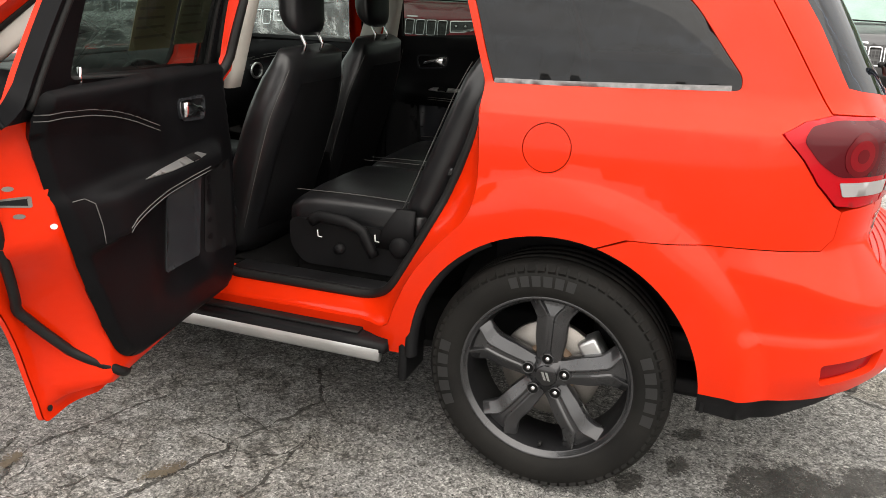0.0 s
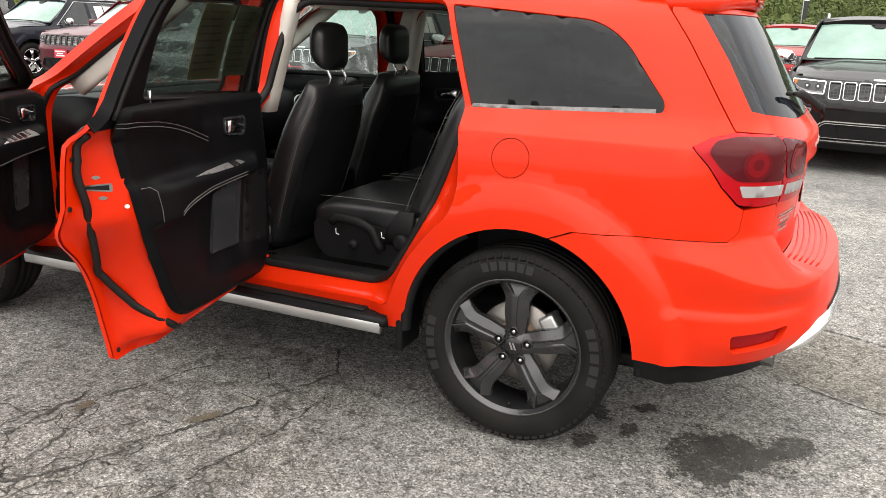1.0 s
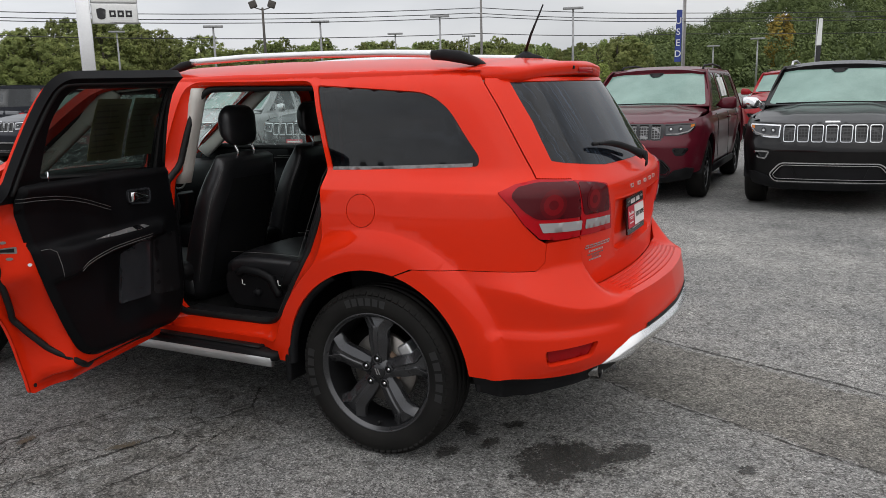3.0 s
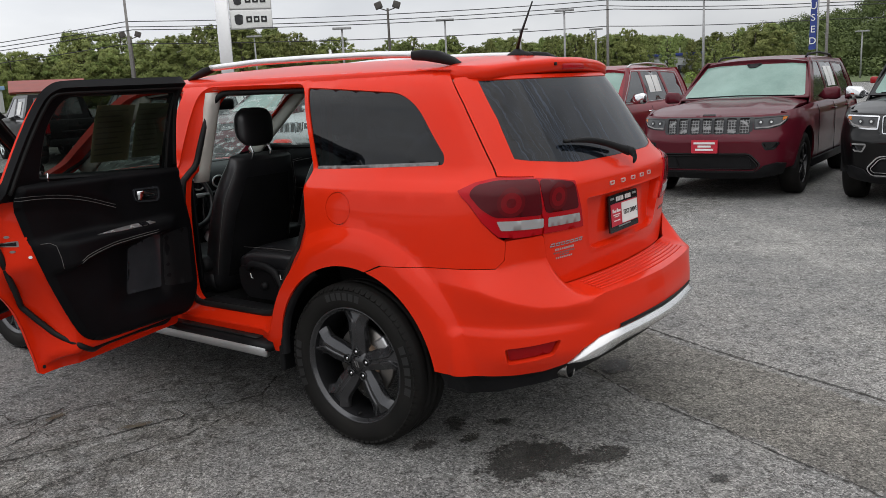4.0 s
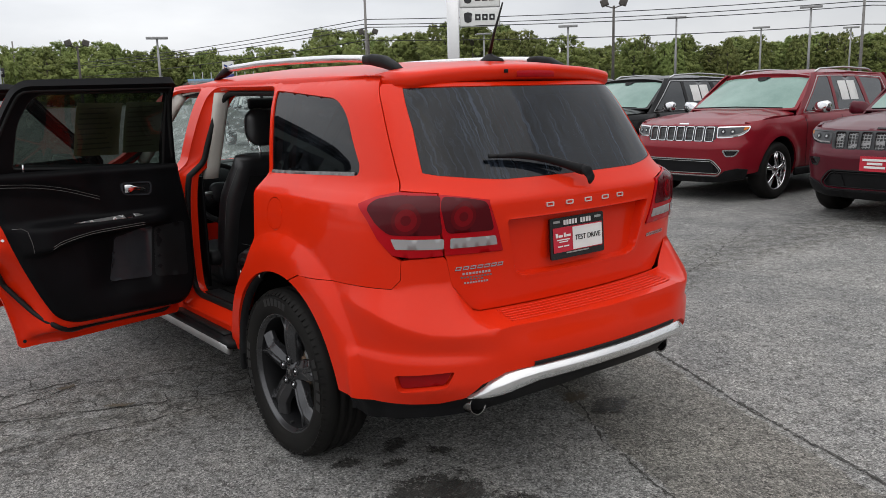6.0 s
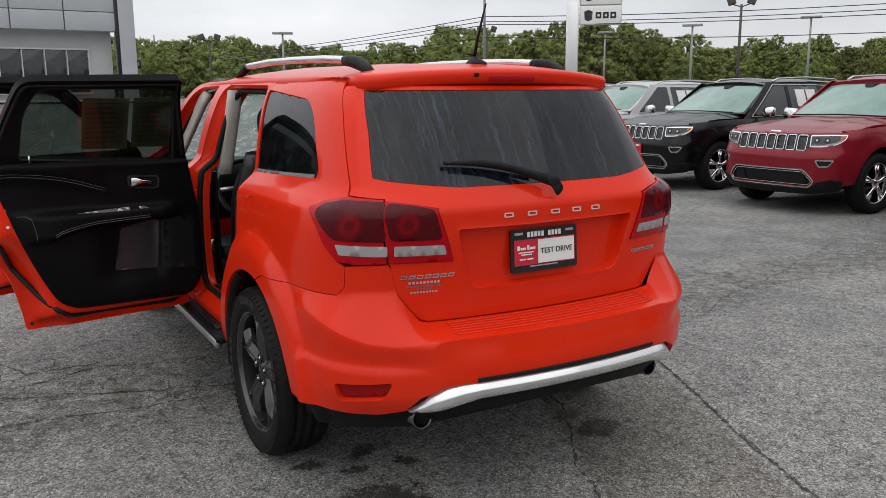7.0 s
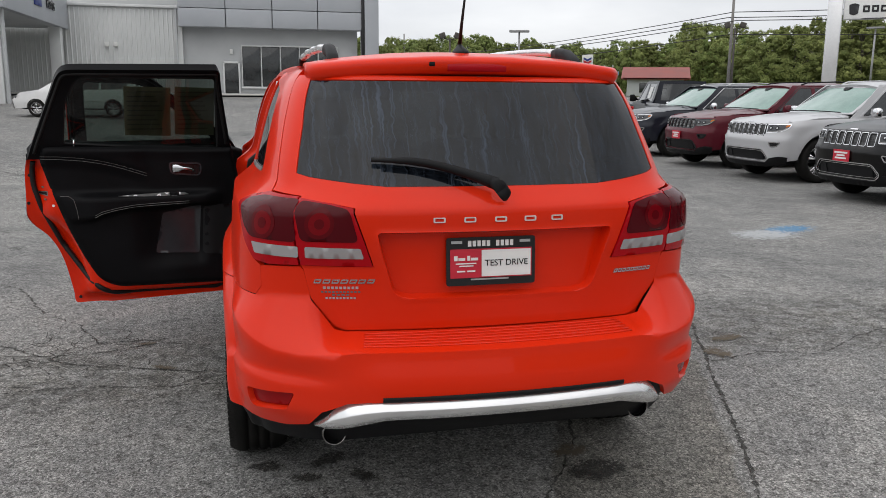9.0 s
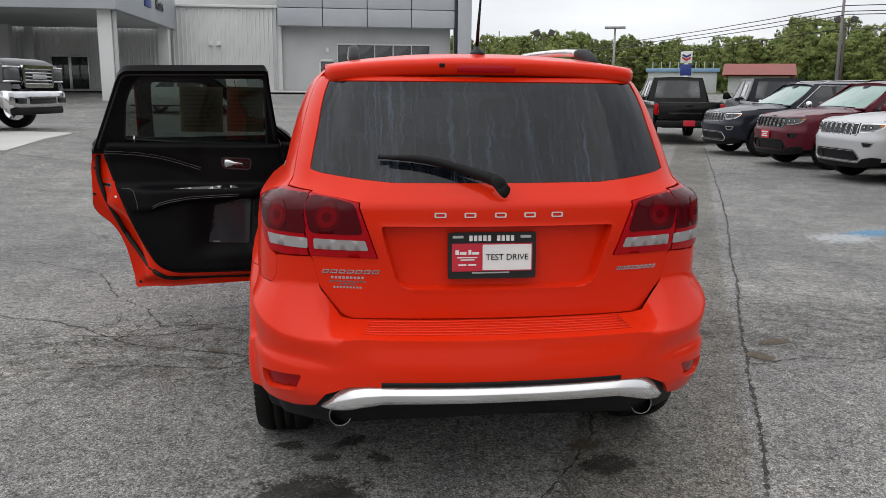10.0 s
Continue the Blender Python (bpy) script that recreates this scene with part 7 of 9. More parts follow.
    part("lower_grille", on_skin(j_point, inset(lower, -.006), -.035, .08, .003), BLACK_PLASTIC, body)
    for cu in (-.46, .46):
        part("grille_blank", on_skin(j_point, rounded([(cu - .10, .385), (cu + .10, .385), (cu + .06, .520), (cu - .06, .520)], .03), -.022, .08, .01), BLACK_PLASTIC, body)
    part("lower_ring", on_skin(j_point, inset(lower, -.014), .006, .06, .012, [inset(lower, .000)]), CHROME if chrome else GLOSS_BLACK, body)
    part("lower_ring", on_skin(j_point, inset(lower, .016), -.010, .06, .010, [inset(lower, .024)]), CHROME if chrome else GLOSS_BLACK, body)
    va = [(0, .342), (.62, .342), (.70, .42), (.86, .455), (1.0, .44), (1.0, .32), (.66, .275), (0, .265)]
    part("lower_lip", on_skin(j_point, va + [(-a, b) for a, b in va[::-1] if a], .016, .05, .03), BLACK_PLASTIC, body)
    part("maker_badge", slab([(-.078, 0), (.078, 0), (.073, .020), (-.073, .020)], .006, (0, .150, 1.018), (1, 0, 0), (0, .5, .87), [], .1), bright if chrome else GLOSS_BLACK, body)
    # bonnet with raised middle
    def bonnet(a, b):
        a, b = np.asarray(a, float), np.asarray(b, float)
        z = np.interp(b - .10 * (np.abs(a) / .7) ** 2 * (1 - smooth(.3, 1.0, b)), (.08, .13, .20, .45, .9, 1.5), (.996, 1.006, 1.030, 1.083, 1.145, 1.190))
        return np.stack([a, b, z - (.030 * smooth(.2, .6, b) + .052 * smooth(.6, 1.5, b)) * (np.abs(a) / .88) ** 4 + .010 * (1 - smooth(.42, .52, np.abs(a))) * smooth(.2, .5, b)], -1)
    o = rounded([(-.84, 1.52), (-.87, .60), (-.82, .36), (-.70, .215), (-.35, .140), (0, .122), (.35, .140), (.70, .215), (.82, .36), (.87, .60), (.84, 1.52)], .05)
    part("bonnet", panel(o, [], .05, bonnet, .03), CAR_PAINT, top)
    # cabin
    def screen_j(a, b):
        a, b = np.asarray(a, float), np.asarray(b, float)
        w = .845 - .150 * b
        return np.stack([a * w, 1.38 + .84 * b + .16 * a * a * (1 - .5 * b), 1.175 + .505 * b], -1)
    ws = part("windscreen", panel(rounded([(-.95, .04), (.95, .04), (.93, .885), (-.93, .885)], .06), [], .12, screen_j, .006), SCREEN_SHEEN, top, "windscreen with a pale green sky sheen put into its colour")
    part("screen_frame", panel([(-1, 0), (1, 0), (1, 1), (-1, 1)], [rounded([(-.95, .04), (.95, .04), (.93, .885), (-.93, .885)], .06)], .12, screen_j, .02), CAR_PAINT, top)
    part("mirror_base", panel(rounded([(-.16, .90), (-.07, .79), (.07, .79), (.16, .90)], .04), [], .05, lambda a, b: screen_j(a, b) + np.array((0, -.006, .008)), .004), BLACK_PLASTIC, top)
    part("wiper", tube([(-.70, 1.40, 1.200), (0, 1.385, 1.215), (.70, 1.42, 1.200)], .010, 6), BLACK_PLASTIC, top)
    roof = lambda a, b: np.stack([a, b, np.interp(b, (2.15, 2.5, 3.4, 4.3, 4.55), (1.685, 1.735, 1.750, 1.715, 1.68)) - .06 * (np.abs(a) / .70) ** 2.6], -1)
    part("roof", panel(rounded([(-.69, 2.16), (.69, 2.16), (.70, 4.52), (-.70, 4.52)], .05), [], .10, roof, .04), CAR_PAINT, top)
    for sx in (-1, 1):
        cab = [(1.46, 1.08), (4.66, 1.08), (4.52, 1.45), (4.40, 1.672), (3.0, 1.690), (2.18, 1.680)]
        w1 = rounded([(1.74, 1.145), (2.62, 1.145), (2.60, 1.625), (2.34, 1.625)], .03)
        w2 = rounded([(2.70, 1.145), (3.62, 1.150), (3.45, 1.620), (2.68, 1.628)], .03)
        w3 = rounded([(3.72, 1.160), (4.38, 1.175), (4.24, 1.58), (3.56, 1.615)], .03)
        part("cabin_side", panel(cab, [w1, w2, w3], .09, cabin_side(sx), .02, flip=sx < 0), CAR_PAINT, top)
        for w in (w1, w2, w3):
            g = part("side_window", panel(inset(w, .002), [], .15, cabin_side(sx, -.006), .004, flip=sx < 0), CAR_GLASS, top)
        for a_, b_ in ((2.86, 3.10), (3.14, 3.38)):
            part("paper_sticker", panel([(a_, 1.28), (b_, 1.28), (b_ - .02, 1.56), (a_ - .02, 1.56)], [], .2, cabin_side(sx, -.001), .002, flip=sx < 0), WHITE_PLASTIC, top, "white paper in the window")
        part("window_trim", panel(rounded([(1.66, 1.128), (4.45, 1.15), (4.28, 1.61), (3.4, 1.642), (2.30, 1.642)], .03), [rounded([(1.69, 1.136), (4.43, 1.158), (4.262, 1.602), (3.4, 1.634), (2.315, 1.634)], .03)], .12, cabin_side(sx, .003), .004, flip=sx < 0), SATIN if chrome else GLOSS_BLACK, top)
        part("roof_rail", tube([(sx * .60, y, z) for y, z in ((2.45, 1.69), (2.58, 1.738), (3.3, 1.765), (4.1, 1.735), (4.25, 1.69))], .016, 6), SATIN if chrome else BLACK_PLASTIC, top)
        mirror = [((sx * .90, 1.86, 1.17), (.02, 0, 0), (0, .03, 0), 3), ((sx * .98, 1.84, 1.20), (0, .05, 0), (0, 0, .075), 3), ((sx * 1.13, 1.83, 1.205), (0, .06, 0), (0, 0, .085), 3), ((sx * 1.17, 1.84, 1.20), (0, .035, 0), (0, 0, .06), 3)]
        part("door_mirror", loft(mirror, 18), CHROME if chrome else CAR_PAINT, top)
        for y in (2.45, 3.40):
            part("door_handle", tube([(sx * .972, y, .985), (sx * .995, y + .04, .99), (sx * .995, y + .16, .99), (sx * .972, y + .20, .985)], .011, 6), bright if chrome else CAR_PAINT, top)
        for y in (1.62, 2.66, 3.62):
            part("door_gap", tube([(sx * (.9685 - .0), y, .40), (sx * .9715, y, .80), (sx * .970, y, .98), (sx * .935, y, 1.075)], .0035, 4), GLOSS_BLACK, top)
        part("sill_cladding", loft([((sx * .935, y, .335), (.022, 0, 0), (0, 0, .055), 3) for y in (1.40, 2.4, 3.38)], 12), BLACK_PLASTIC, top)
        for y in (J_FRONT, J_REAR):
            add_wheel(top, sx * .835, y, J_R, RIM_CHROME if chrome else RIM_DARK, sx)
            rows = [[(sx * x, y + r * math.cos(a), .40 + r * math.sin(a)) for a in np.linspace(-.1, math.pi + .1, 18)] for x, r in ((.955, .452), (.60, .455))]
            part("wheel_housing", rings(bmesh.new(), rows, False, False), BLACK_PLASTIC, top)
    # tail
    tail = [[(x, y, z) for x in np.linspace(-w, w, 9)] for w, y, z in ((.86, 4.66, .33), (.93, 4.76, .50), (.94, 4.78, .80), (.90, 4.73, 1.08), (.80, 4.62, 1.40), (.69, 4.50, 1.68))]
    part("tailgate", rings(bmesh.new(), tail, False, False), CAR_PAINT, top)
    part("tail_glass", box_bm((0, 4.60, 1.42), (1.20, .03, .36), .02, Matrix.Rotation(radians(20), 4, "X")), CAR_GLASS, top)
    for x in (-.74, .74):
        part("tail_light", box_bm((x, 4.74, 1.0), (.30, .06, .16), .03), LAMP_RED, top)
    part("underbody", box_bm((0, 2.4, .36), (1.4, 4.0, .12), .04), BLACK_PLASTIC, top)
    return top


def put_car(ob, x, y, rz, colour, label, plate=False, z=0.0):
    ob.matrix_basis = pose(x, y, z, 0, 0, rz)
    tagged(ob, label)
    for o in ob.children_recursive:
        o.color = (*colour, 1)
    if plate:
        pl = part("number_plate", slab(rounded([(-.16, -.08), (.16, -.08), (.16, .08), (-.16, .08)], .01), .012, (0, -.022, .655), (1, 0, 0), (0, .02, 1), [], .1), PLATE_RED, ob, "red dealer plate with pale bars")
        for z0, w in ((.697, .13), (.658, .08), (.619, .11)):
            part("plate_bar", slab([(-w, -.012), (w, -.012), (w, .012), (-w, .012)], .002, (0, -.029, z0), (1, 0, 0), (0, .02, 1), [], .2), WHITE_PLASTIC, pl)
    return ob


MAROON, CHERRY, BLACK_C, SILVER_C, NAVY, GREY_C, WHITE_C, RED_C = (.085, .006, .014), (.20, .008, .016), (.0025, .0025, .003), (.46, .46, .47), (.012, .014, .022), (.10, .10, .105), (.72, .72, .71), (.30, .012, .016)
j_chrome = jeep("parked_suv", "black sport utility with chrome slotted grille, parked in the row", True)
j_dark = jeep("parked_suv", "dark maroon sport utility with black slotted grille, parked in the row", False)
c2 = [copy_thing(j_chrome, Matrix()) for _ in range(4)]
d2 = [copy_thing(j_dark, Matrix()) for _ in range(3)]
put_car(j_chrome, 6.42, -1.51, -90, BLACK_C, "black sport utility with chrome slotted grille, parked in the row")
put_car(j_dark, 6.62, .92, -90, MAROON, "dark maroon sport utility with black slotted grille, parked in the row", True)
put_car(c2[0], 7.02, 3.72, -90, CHERRY, "cherry red sport utility with chrome trim, parked in the row")
put_car(c2[1], 7.42, 6.55, -90, BLACK_C, "black sport utility with chrome trim and a red dealer plate", True)
put_car(c2[2], 7.82, 9.60, -90, SILVER_C, "silver sport utility with chrome trim, parked in the row")
put_car(d2[0], 8.02, 12.25, -90, MAROON, "maroon sport utility with a red dealer plate, parked in the row", True)
put_car(c2[3], 8.25, 15.35, -90, NAVY, "blue-black sport utility with chrome trim, parked in the row")
put_car(d2[1], 17.5, -.2, -90, RED_C, "bright red car parked in the second row")
put_car(d2[2], 17.2, -4.6, -90, MAROON, "maroon car parked in the second row")
copy_thing(c2[1], pose(6.35, -4.6, 0, 0, 0, -90))
far_suv = copy_thing(d2[2], Matrix())
put_car(far_suv, -14.6, 39.2, 70, GREY_C, "small grey sport utility parked near the showroom doors", False, float(rise(-14.6, 39.2)))


def pickup(name, label, colour, m, heavy=False):
    """A crew-cab pickup truck; nose at the origin, looking to negative y."""
    top = thing(name, label, "truck", "", m)
    W = .98
    up_ = .20 if heavy else 0.0
    prof_side = [(.05, .50), (.0, .72), (.02, 1.00 + up_), (.12, 1.12 + up_), (1.45, 1.22 + up_ * .5), (5.55, 1.18), (5.62, 1.10), (5.62, .62), (5.5, .52)]
    lower = panel([(y, z) for y, z in prof_side[::-1]][::-1] + [(y, z) for y, z in wheel_arch(4.50, .50, .42, .48, 0, 180)] + [(y, z) for y, z in wheel_arch(1.0, .50, .42, .48, 0, 180)],
                  [], .12, lambda a, b: np.stack([0 * a - W + .05 * (np.abs(b - .85) / .4) ** 2 + .10 * smooth(.35, 0, a) ** 2, a, b], -1), .05, flip=True)
    part("body_side", lower, CAR_PAINT, top)
    lower = panel([(y, z) for y, z in prof_side[::-1]][::-1] + [(y, z) for y, z in wheel_arch(4.50, .50, .42, .48, 0, 180)] + [(y, z) for y, z in wheel_arch(1.0, .50, .42, .48, 0, 180)],
                  [], .12, lambda a, b: np.stack([0 * a + W - .05 * (np.abs(b - .85) / .4) ** 2 - .10 * smooth(.35, 0, a) ** 2, a, b], -1), .05)
    part("body_side", lower, CAR_PAINT, top)
    part("bonnet", loft([((0, y, z), (w, 0, 0), (0, 0, h), 5) for y, z, w, h in ((.10, 1.00 + up_, .86, .14), (.25, 1.05 + up_, .90, .16), (1.5, 1.10 + up_ * .6, .92, .17))], 28), CAR_PAINT, top)
    part("roof", panel([(-.70, 2.15), (.70, 2.15), (.70, 3.55), (-.70, 3.55)], [], .2, lambda a, b: np.stack([a, b, 1.90 - .05 * (np.abs(a) / .7) ** 3], -1), .05), CAR_PAINT, top)
    gx = lambda b: np.interp(b, (1.18, 1.88), (.93, .72))
    for sx in (-1, 1):
        w1, w2 = rounded([(1.75, 1.25), (2.52, 1.25), (2.50, 1.80), (2.22, 1.80)], .04), rounded([(2.62, 1.25), (3.45, 1.25), (3.40, 1.80), (2.60, 1.80)], .04)
        f = lambda a, b, s=sx: np.stack([s * gx(b), a, b], -1)
        part("cabin_side", panel([(1.45, 1.15), (3.70, 1.15), (3.58, 1.88), (2.14, 1.88)], [w1, w2], .12, f, .02, flip=sx < 0), CAR_PAINT, top)
        for w in (w1, w2):
            part("side_window", panel(w, [], .2, lambda a, b, s=sx: np.stack([s * (gx(b) - .008), a, b], -1), .004, flip=sx < 0), CAR_GLASS, top)
        part("paper_sticker", panel([(2.80, 1.35), (3.15, 1.35), (3.15, 1.70), (2.80, 1.70)], [], .3, lambda a, b, s=sx: np.stack([s * (gx(b) + .004), a, b], -1), .003, flip=sx < 0), WHITE_PLASTIC, top)
        part("tail_light", box_bm((sx * .90, 5.60, .98), (.13, .09, .30), .03), LAMP_RED, top)
        if heavy:
            hl = part("headlight", box_bm((sx * .765, .04, 1.10), (.38, .14, .24), .05), HEADLIGHT, top)
            part("light_bezel", box_bm((sx * .765, .05, .965), (.40, .14, .035), .01), CHROME, hl)
            part("light_bezel", box_bm((sx * .765, .05, 1.235), (.40, .14, .035), .01), CHROME, hl)
            part("fog_lamp", box_bm((sx * .72, -.105, .60), (.26, .04, .12), .02), GLOSS_BLACK, top)
            part("wing", box_bm((sx * .93, .40, 1.12), (.10, .62, .36), .05), CAR_PAINT, top)
        else:
            part("headlight", box_bm((sx * .74, .06, .98), (.34, .12, .17), .04), HEADLIGHT, top)
        part("door_mirror", loft([((sx * .95, 1.85, 1.28), (.03, 0, 0), (0, .03, 0), 3), ((sx * 1.08, 1.83, 1.34), (0, .06, 0), (0, 0, .12), 3), ((sx * 1.22, 1.83, 1.34), (0, .05, 0), (0, 0, .11), 3)], 14), BLACK_PLASTIC, top)
        for y in (1.0, 4.50):
            add_wheel(top, sx * .85, y, .41, RIM_CHROME, sx, 1.1)
    part("windscreen", panel([(-.80, 0), (.80, 0), (.66, 1), (-.66, 1)], [], .3, lambda a, b: np.stack([a, 1.45 + .70 * b, 1.20 + .66 * b], -1), .006), CAR_GLASS, top)
    part("back_window", panel([(-.68, 1.28), (.68, 1.28), (.60, 1.80), (-.60, 1.80)], [], .3, lambda a, b: np.stack([a, 3.64 - .10 * (b - 1.2), b], -1), .006, flip=True), CAR_GLASS, top)
    part("cab_back", panel([(-.92, 1.0), (.92, 1.0), (.72, 1.88), (-.72, 1.88)], [[(-.68, 1.28), (.68, 1.28), (.60, 1.80), (-.60, 1.80)]], .3, lambda a, b: np.stack([a, 3.66 - .10 * (b - 1.2), b], -1), .006, flip=True), CAR_PAINT, top)
    gate = part("tailgate", box_bm((0, 5.61, .93), (1.66, .06, .50), .02), CAR_PAINT, top)
    part("gate_handle", box_bm((0, 5.648, 1.08), (.20, .02, .07), .01), BLACK_PLASTIC, gate)
    part("gate_badge", box_bm((-.62, 5.645, .98), (.16, .01, .04), .003), SATIN, gate)
    part("gate_badge", box_bm((.1, 5.645, .86), (.90, .01, .05), .003), GLOSS_BLACK, gate)
    part("rear_bumper", box_bm((0, 5.68, .58), (1.80, .18, .18), .04), BLACK_PLASTIC, top)
    part("number_plate", box_bm((.0, 5.78, .60), (.32, .012, .16), .004), PLATE_RED, top)
    if heavy:
        bar = loft([((x, -.02 + .10 * (abs(x) / 1.0) ** 3, .62), (0, .10, 0), (0, 0, .17), 3.5) for x in np.linspace(-1.0, 1.0, 15)], 18)
        front = part("front_bumper", bar, CHROME, top, "chrome front bumper")
        part("bumper_intake", box_bm((0, -.118, .60), (.90, .03, .14), .02), GLOSS_BLACK, front)
        part("bumper_lip", box_bm((0, .02, .40), (1.70, .16, .16), .05), BLACK_PLASTIC, front)
        outer = rounded([(-.56, 1.28), (-.52, .84), (.52, .84), (.56, 1.28)], .08)
        grille = part("radiator_grille", slab(outer, .10, (0, -.06, 0), (1, 0, 0), (0, 0, 1), [inset(outer, .07)], .2), CHROME, top, "broad chrome grille frame")
        part("grille_back", box_bm((0, .0, 1.06), (.98, .04, .40), .02), GLOSS_BLACK, grille)
        for i in range(5):
            part("grille_bar", box_bm((0, -.045, .915 + .072 * i), (.96, .03, .030), .008), CHROME, grille)
        part("maker_bar", box_bm((0, -.068, 1.06), (.46, .03, .085), .01), SATIN, grille)
    else:
        part("front_bumper", box_bm((0, .0, .60), (1.86, .22, .26), .06), CHROME, top)
        grille = part("radiator_grille", box_bm((0, .03, .98), (1.06, .10, .34), .05), CHROME, top)
        for i in range(5):
            part("grille_bar", box_bm((0, -.022, .86 + .06 * i), (.92, .02, .030), .006), GLOSS_BLACK, grille)
    part("load_bed", box_bm((0, 4.55, .78), (1.70, 1.95, .06), .02), BLACK_PLASTIC, top)
    part("underbody", box_bm((0, 2.7, .52), (1.3, 4.8, .16), .04), BLACK_PLASTIC, top)
    for o in top.children_recursive:
        o.color = (*colour, 1)
    return top


def ground_z(x, y):
    return float(rise(x, y))


pickup("pickup_truck", "black pickup truck seen from behind, with red tail lights", BLACK_C, pose(10.33, 23.98, ground_z(10, 21), 0, 0, 167))
pickup("pickup_truck", "dark blue-black pickup truck with papers in its windows", NAVY, pose(13.4, 23.7, ground_z(13, 21), 0, 0, 167))
pickup("pickup_truck", "grey pickup truck with a broad chrome grille", GREY_C, pose(-7.84, 17.4, ground_z(-7.84, 17.4), 0, 0, 79) @ Matrix.Scale(1.2, 4), True)


def minivan(name, label, colour, m):
    """A plain minivan with three side windows."""
    top = thing(name, label, "van", "", m)
    for sx in (-1, 1):
        gx = lambda b: np.interp(b, (.3, .6, 1.05, 1.74), (.92, .98, .96, .74))
        f = lambda a, b, s=sx: np.stack([s * (gx(b) - .12 * smooth(.5, 0, a) - .1 * smooth(4.8, 5.15, a)), a, b], -1)
        o = [(.05, .35), (.0, .70), (.35, .98), (1.15, 1.10), (2.15, 1.70), (2.6, 1.74), (4.7, 1.74), (4.95, 1.62), (5.12, 1.0), (5.15, .40)]
        o = o + wheel_arch(4.10, .38, .36, .30, 0, 180) + wheel_arch(.98, .38, .36, .30, 0, 180)
        ws_ = [rounded([(1.55, 1.12), (2.42, 1.12), (2.42, 1.58), (2.15, 1.58)], .04), rounded([(2.52, 1.12), (3.55, 1.12), (3.55, 1.60), (2.52, 1.60)], .04), rounded([(3.65, 1.12), (4.75, 1.14), (4.62, 1.56), (3.65, 1.60)], .04)]
        part("body_side", panel(o, ws_, .12, f, .03, flip=sx < 0), CAR_PAINT, top)
        for w in ws_:
            part("side_window", panel(w, [], .25, lambda a, b, s=sx: f(a, b, s) - np.array([s * .008, 0, 0]), .004, flip=sx < 0), CAR_GLASS, top)
        part("headlight", box_bm((sx * .72, .22, .80), (.34, .26, .14), .05), HEADLIGHT, top)
        part("side_moulding", tube([(sx * .985, y, .66) for y in (1.4, 2.5, 3.65)], .018, 6), SATIN, top)
        for y in (2.50, 2.62):
            part("door_handle", box_bm((sx * .985, y + .2, .98), (.03, .12, .03), .01), CAR_PAINT, top)
        for y in (.98, 4.10):
            add_wheel(top, sx * .84, y, .345, RIM_CHROME, sx)
    rows = [[(x, y - .0, z - .05 * (abs(x) / .9) ** 3) for x in np.linspace(-w, w, 9)] for y, z, w in ((.0, .35, .82), (-.02, .70, .84), (.33, .99, .84), (1.13, 1.11, .84), (2.14, 1.71, .70), (2.6, 1.77, .72), (4.7, 1.77, .72), (4.98, 1.62, .74), (5.15, 1.0, .86), (5.17, .4, .86))]
    part("top_shell", rings(bmesh.new(), rows, False, False), CAR_PAINT, top)
    part("windscreen", panel([(-.74, .1), (.74, .1), (.64, .94), (-.64, .94)], [], .3, lambda a, b: np.stack([a, 1.12 + 1.0 * b, 1.135 + .60 * b], -1), .005), CAR_GLASS, top)
    part("underbody", box_bm((0, 2.5, .36), (1.5, 4.4, .12), .04), BLACK_PLASTIC, top)
    for o in top.children_recursive:
        o.color = (*colour, 1)
    return top


minivan("minivan", "white minivan parked by the showroom", WHITE_C, pose(-9.9, 34.5, ground_z(-7.5, 34), 0, 0, 258))

# ---- trees, hills and far things ----
def leaf_mat(name, dark, light, span=0.42, speck=0.38):
    m, n, l, b = mat_new(name)
    g = n.new("ShaderNodeNewGeometry")
    r = ramp_node(n, [(0.0, dark), (0.6, tuple((a + c) / 2 for a, c in zip(dark, light))), (1.0, light)])
    tc = n.new("ShaderNodeTexCoord")
    spray = noise_node(n, l, tc.outputs["Object"], span, 4, 0.6)
    blend = n.new("ShaderNodeMath")
    blend.operation, blend.inputs[1].default_value = "MULTIPLY_ADD", speck
    far = n.new("ShaderNodeMapRange")
    far.inputs["From Min"].default_value, far.inputs["From Max"].default_value = 0.34, 0.66
    far.inputs["To Min"].default_value, far.inputs["To Max"].default_value = 0.0, 0.62
    l.new(spray.outputs["Fac"], far.inputs["Value"])
    l.new(g.outputs["Random Per Island"], blend.inputs[0])
    l.new(far.outputs["Result"], blend.inputs[2])
    l.new(blend.outputs[0], r.inputs["Fac"])
    oi = n.new("ShaderNodeObjectInfo")
    hv = n.new("ShaderNodeHueSaturation")
    mr, mv = n.new("ShaderNodeMapRange"), n.new("ShaderNodeMapRange")
    mr.inputs["To Min"].default_value, mr.inputs["To Max"].default_value = 0.470, 0.508
    mv.inputs["To Min"].default_value, mv.inputs["To Max"].default_value = 0.72, 1.35
    l.new(oi.outputs["Random"], mr.inputs["Value"])
    l.new(oi.outputs["Random"], mv.inputs["Value"])
    l.new(mr.outputs["Result"], hv.inputs["Hue"])
    l.new(mv.outputs["Result"], hv.inputs["Value"])
    l.new(r.outputs["Color"], hv.inputs["Color"])
    l.new(hv.outputs["Color"], b.inputs["Base Color"])
    b.inputs["Roughness"].default_value = 0.8
    b.inputs["Specular IOR Level"].default_value = 0.2
    return m


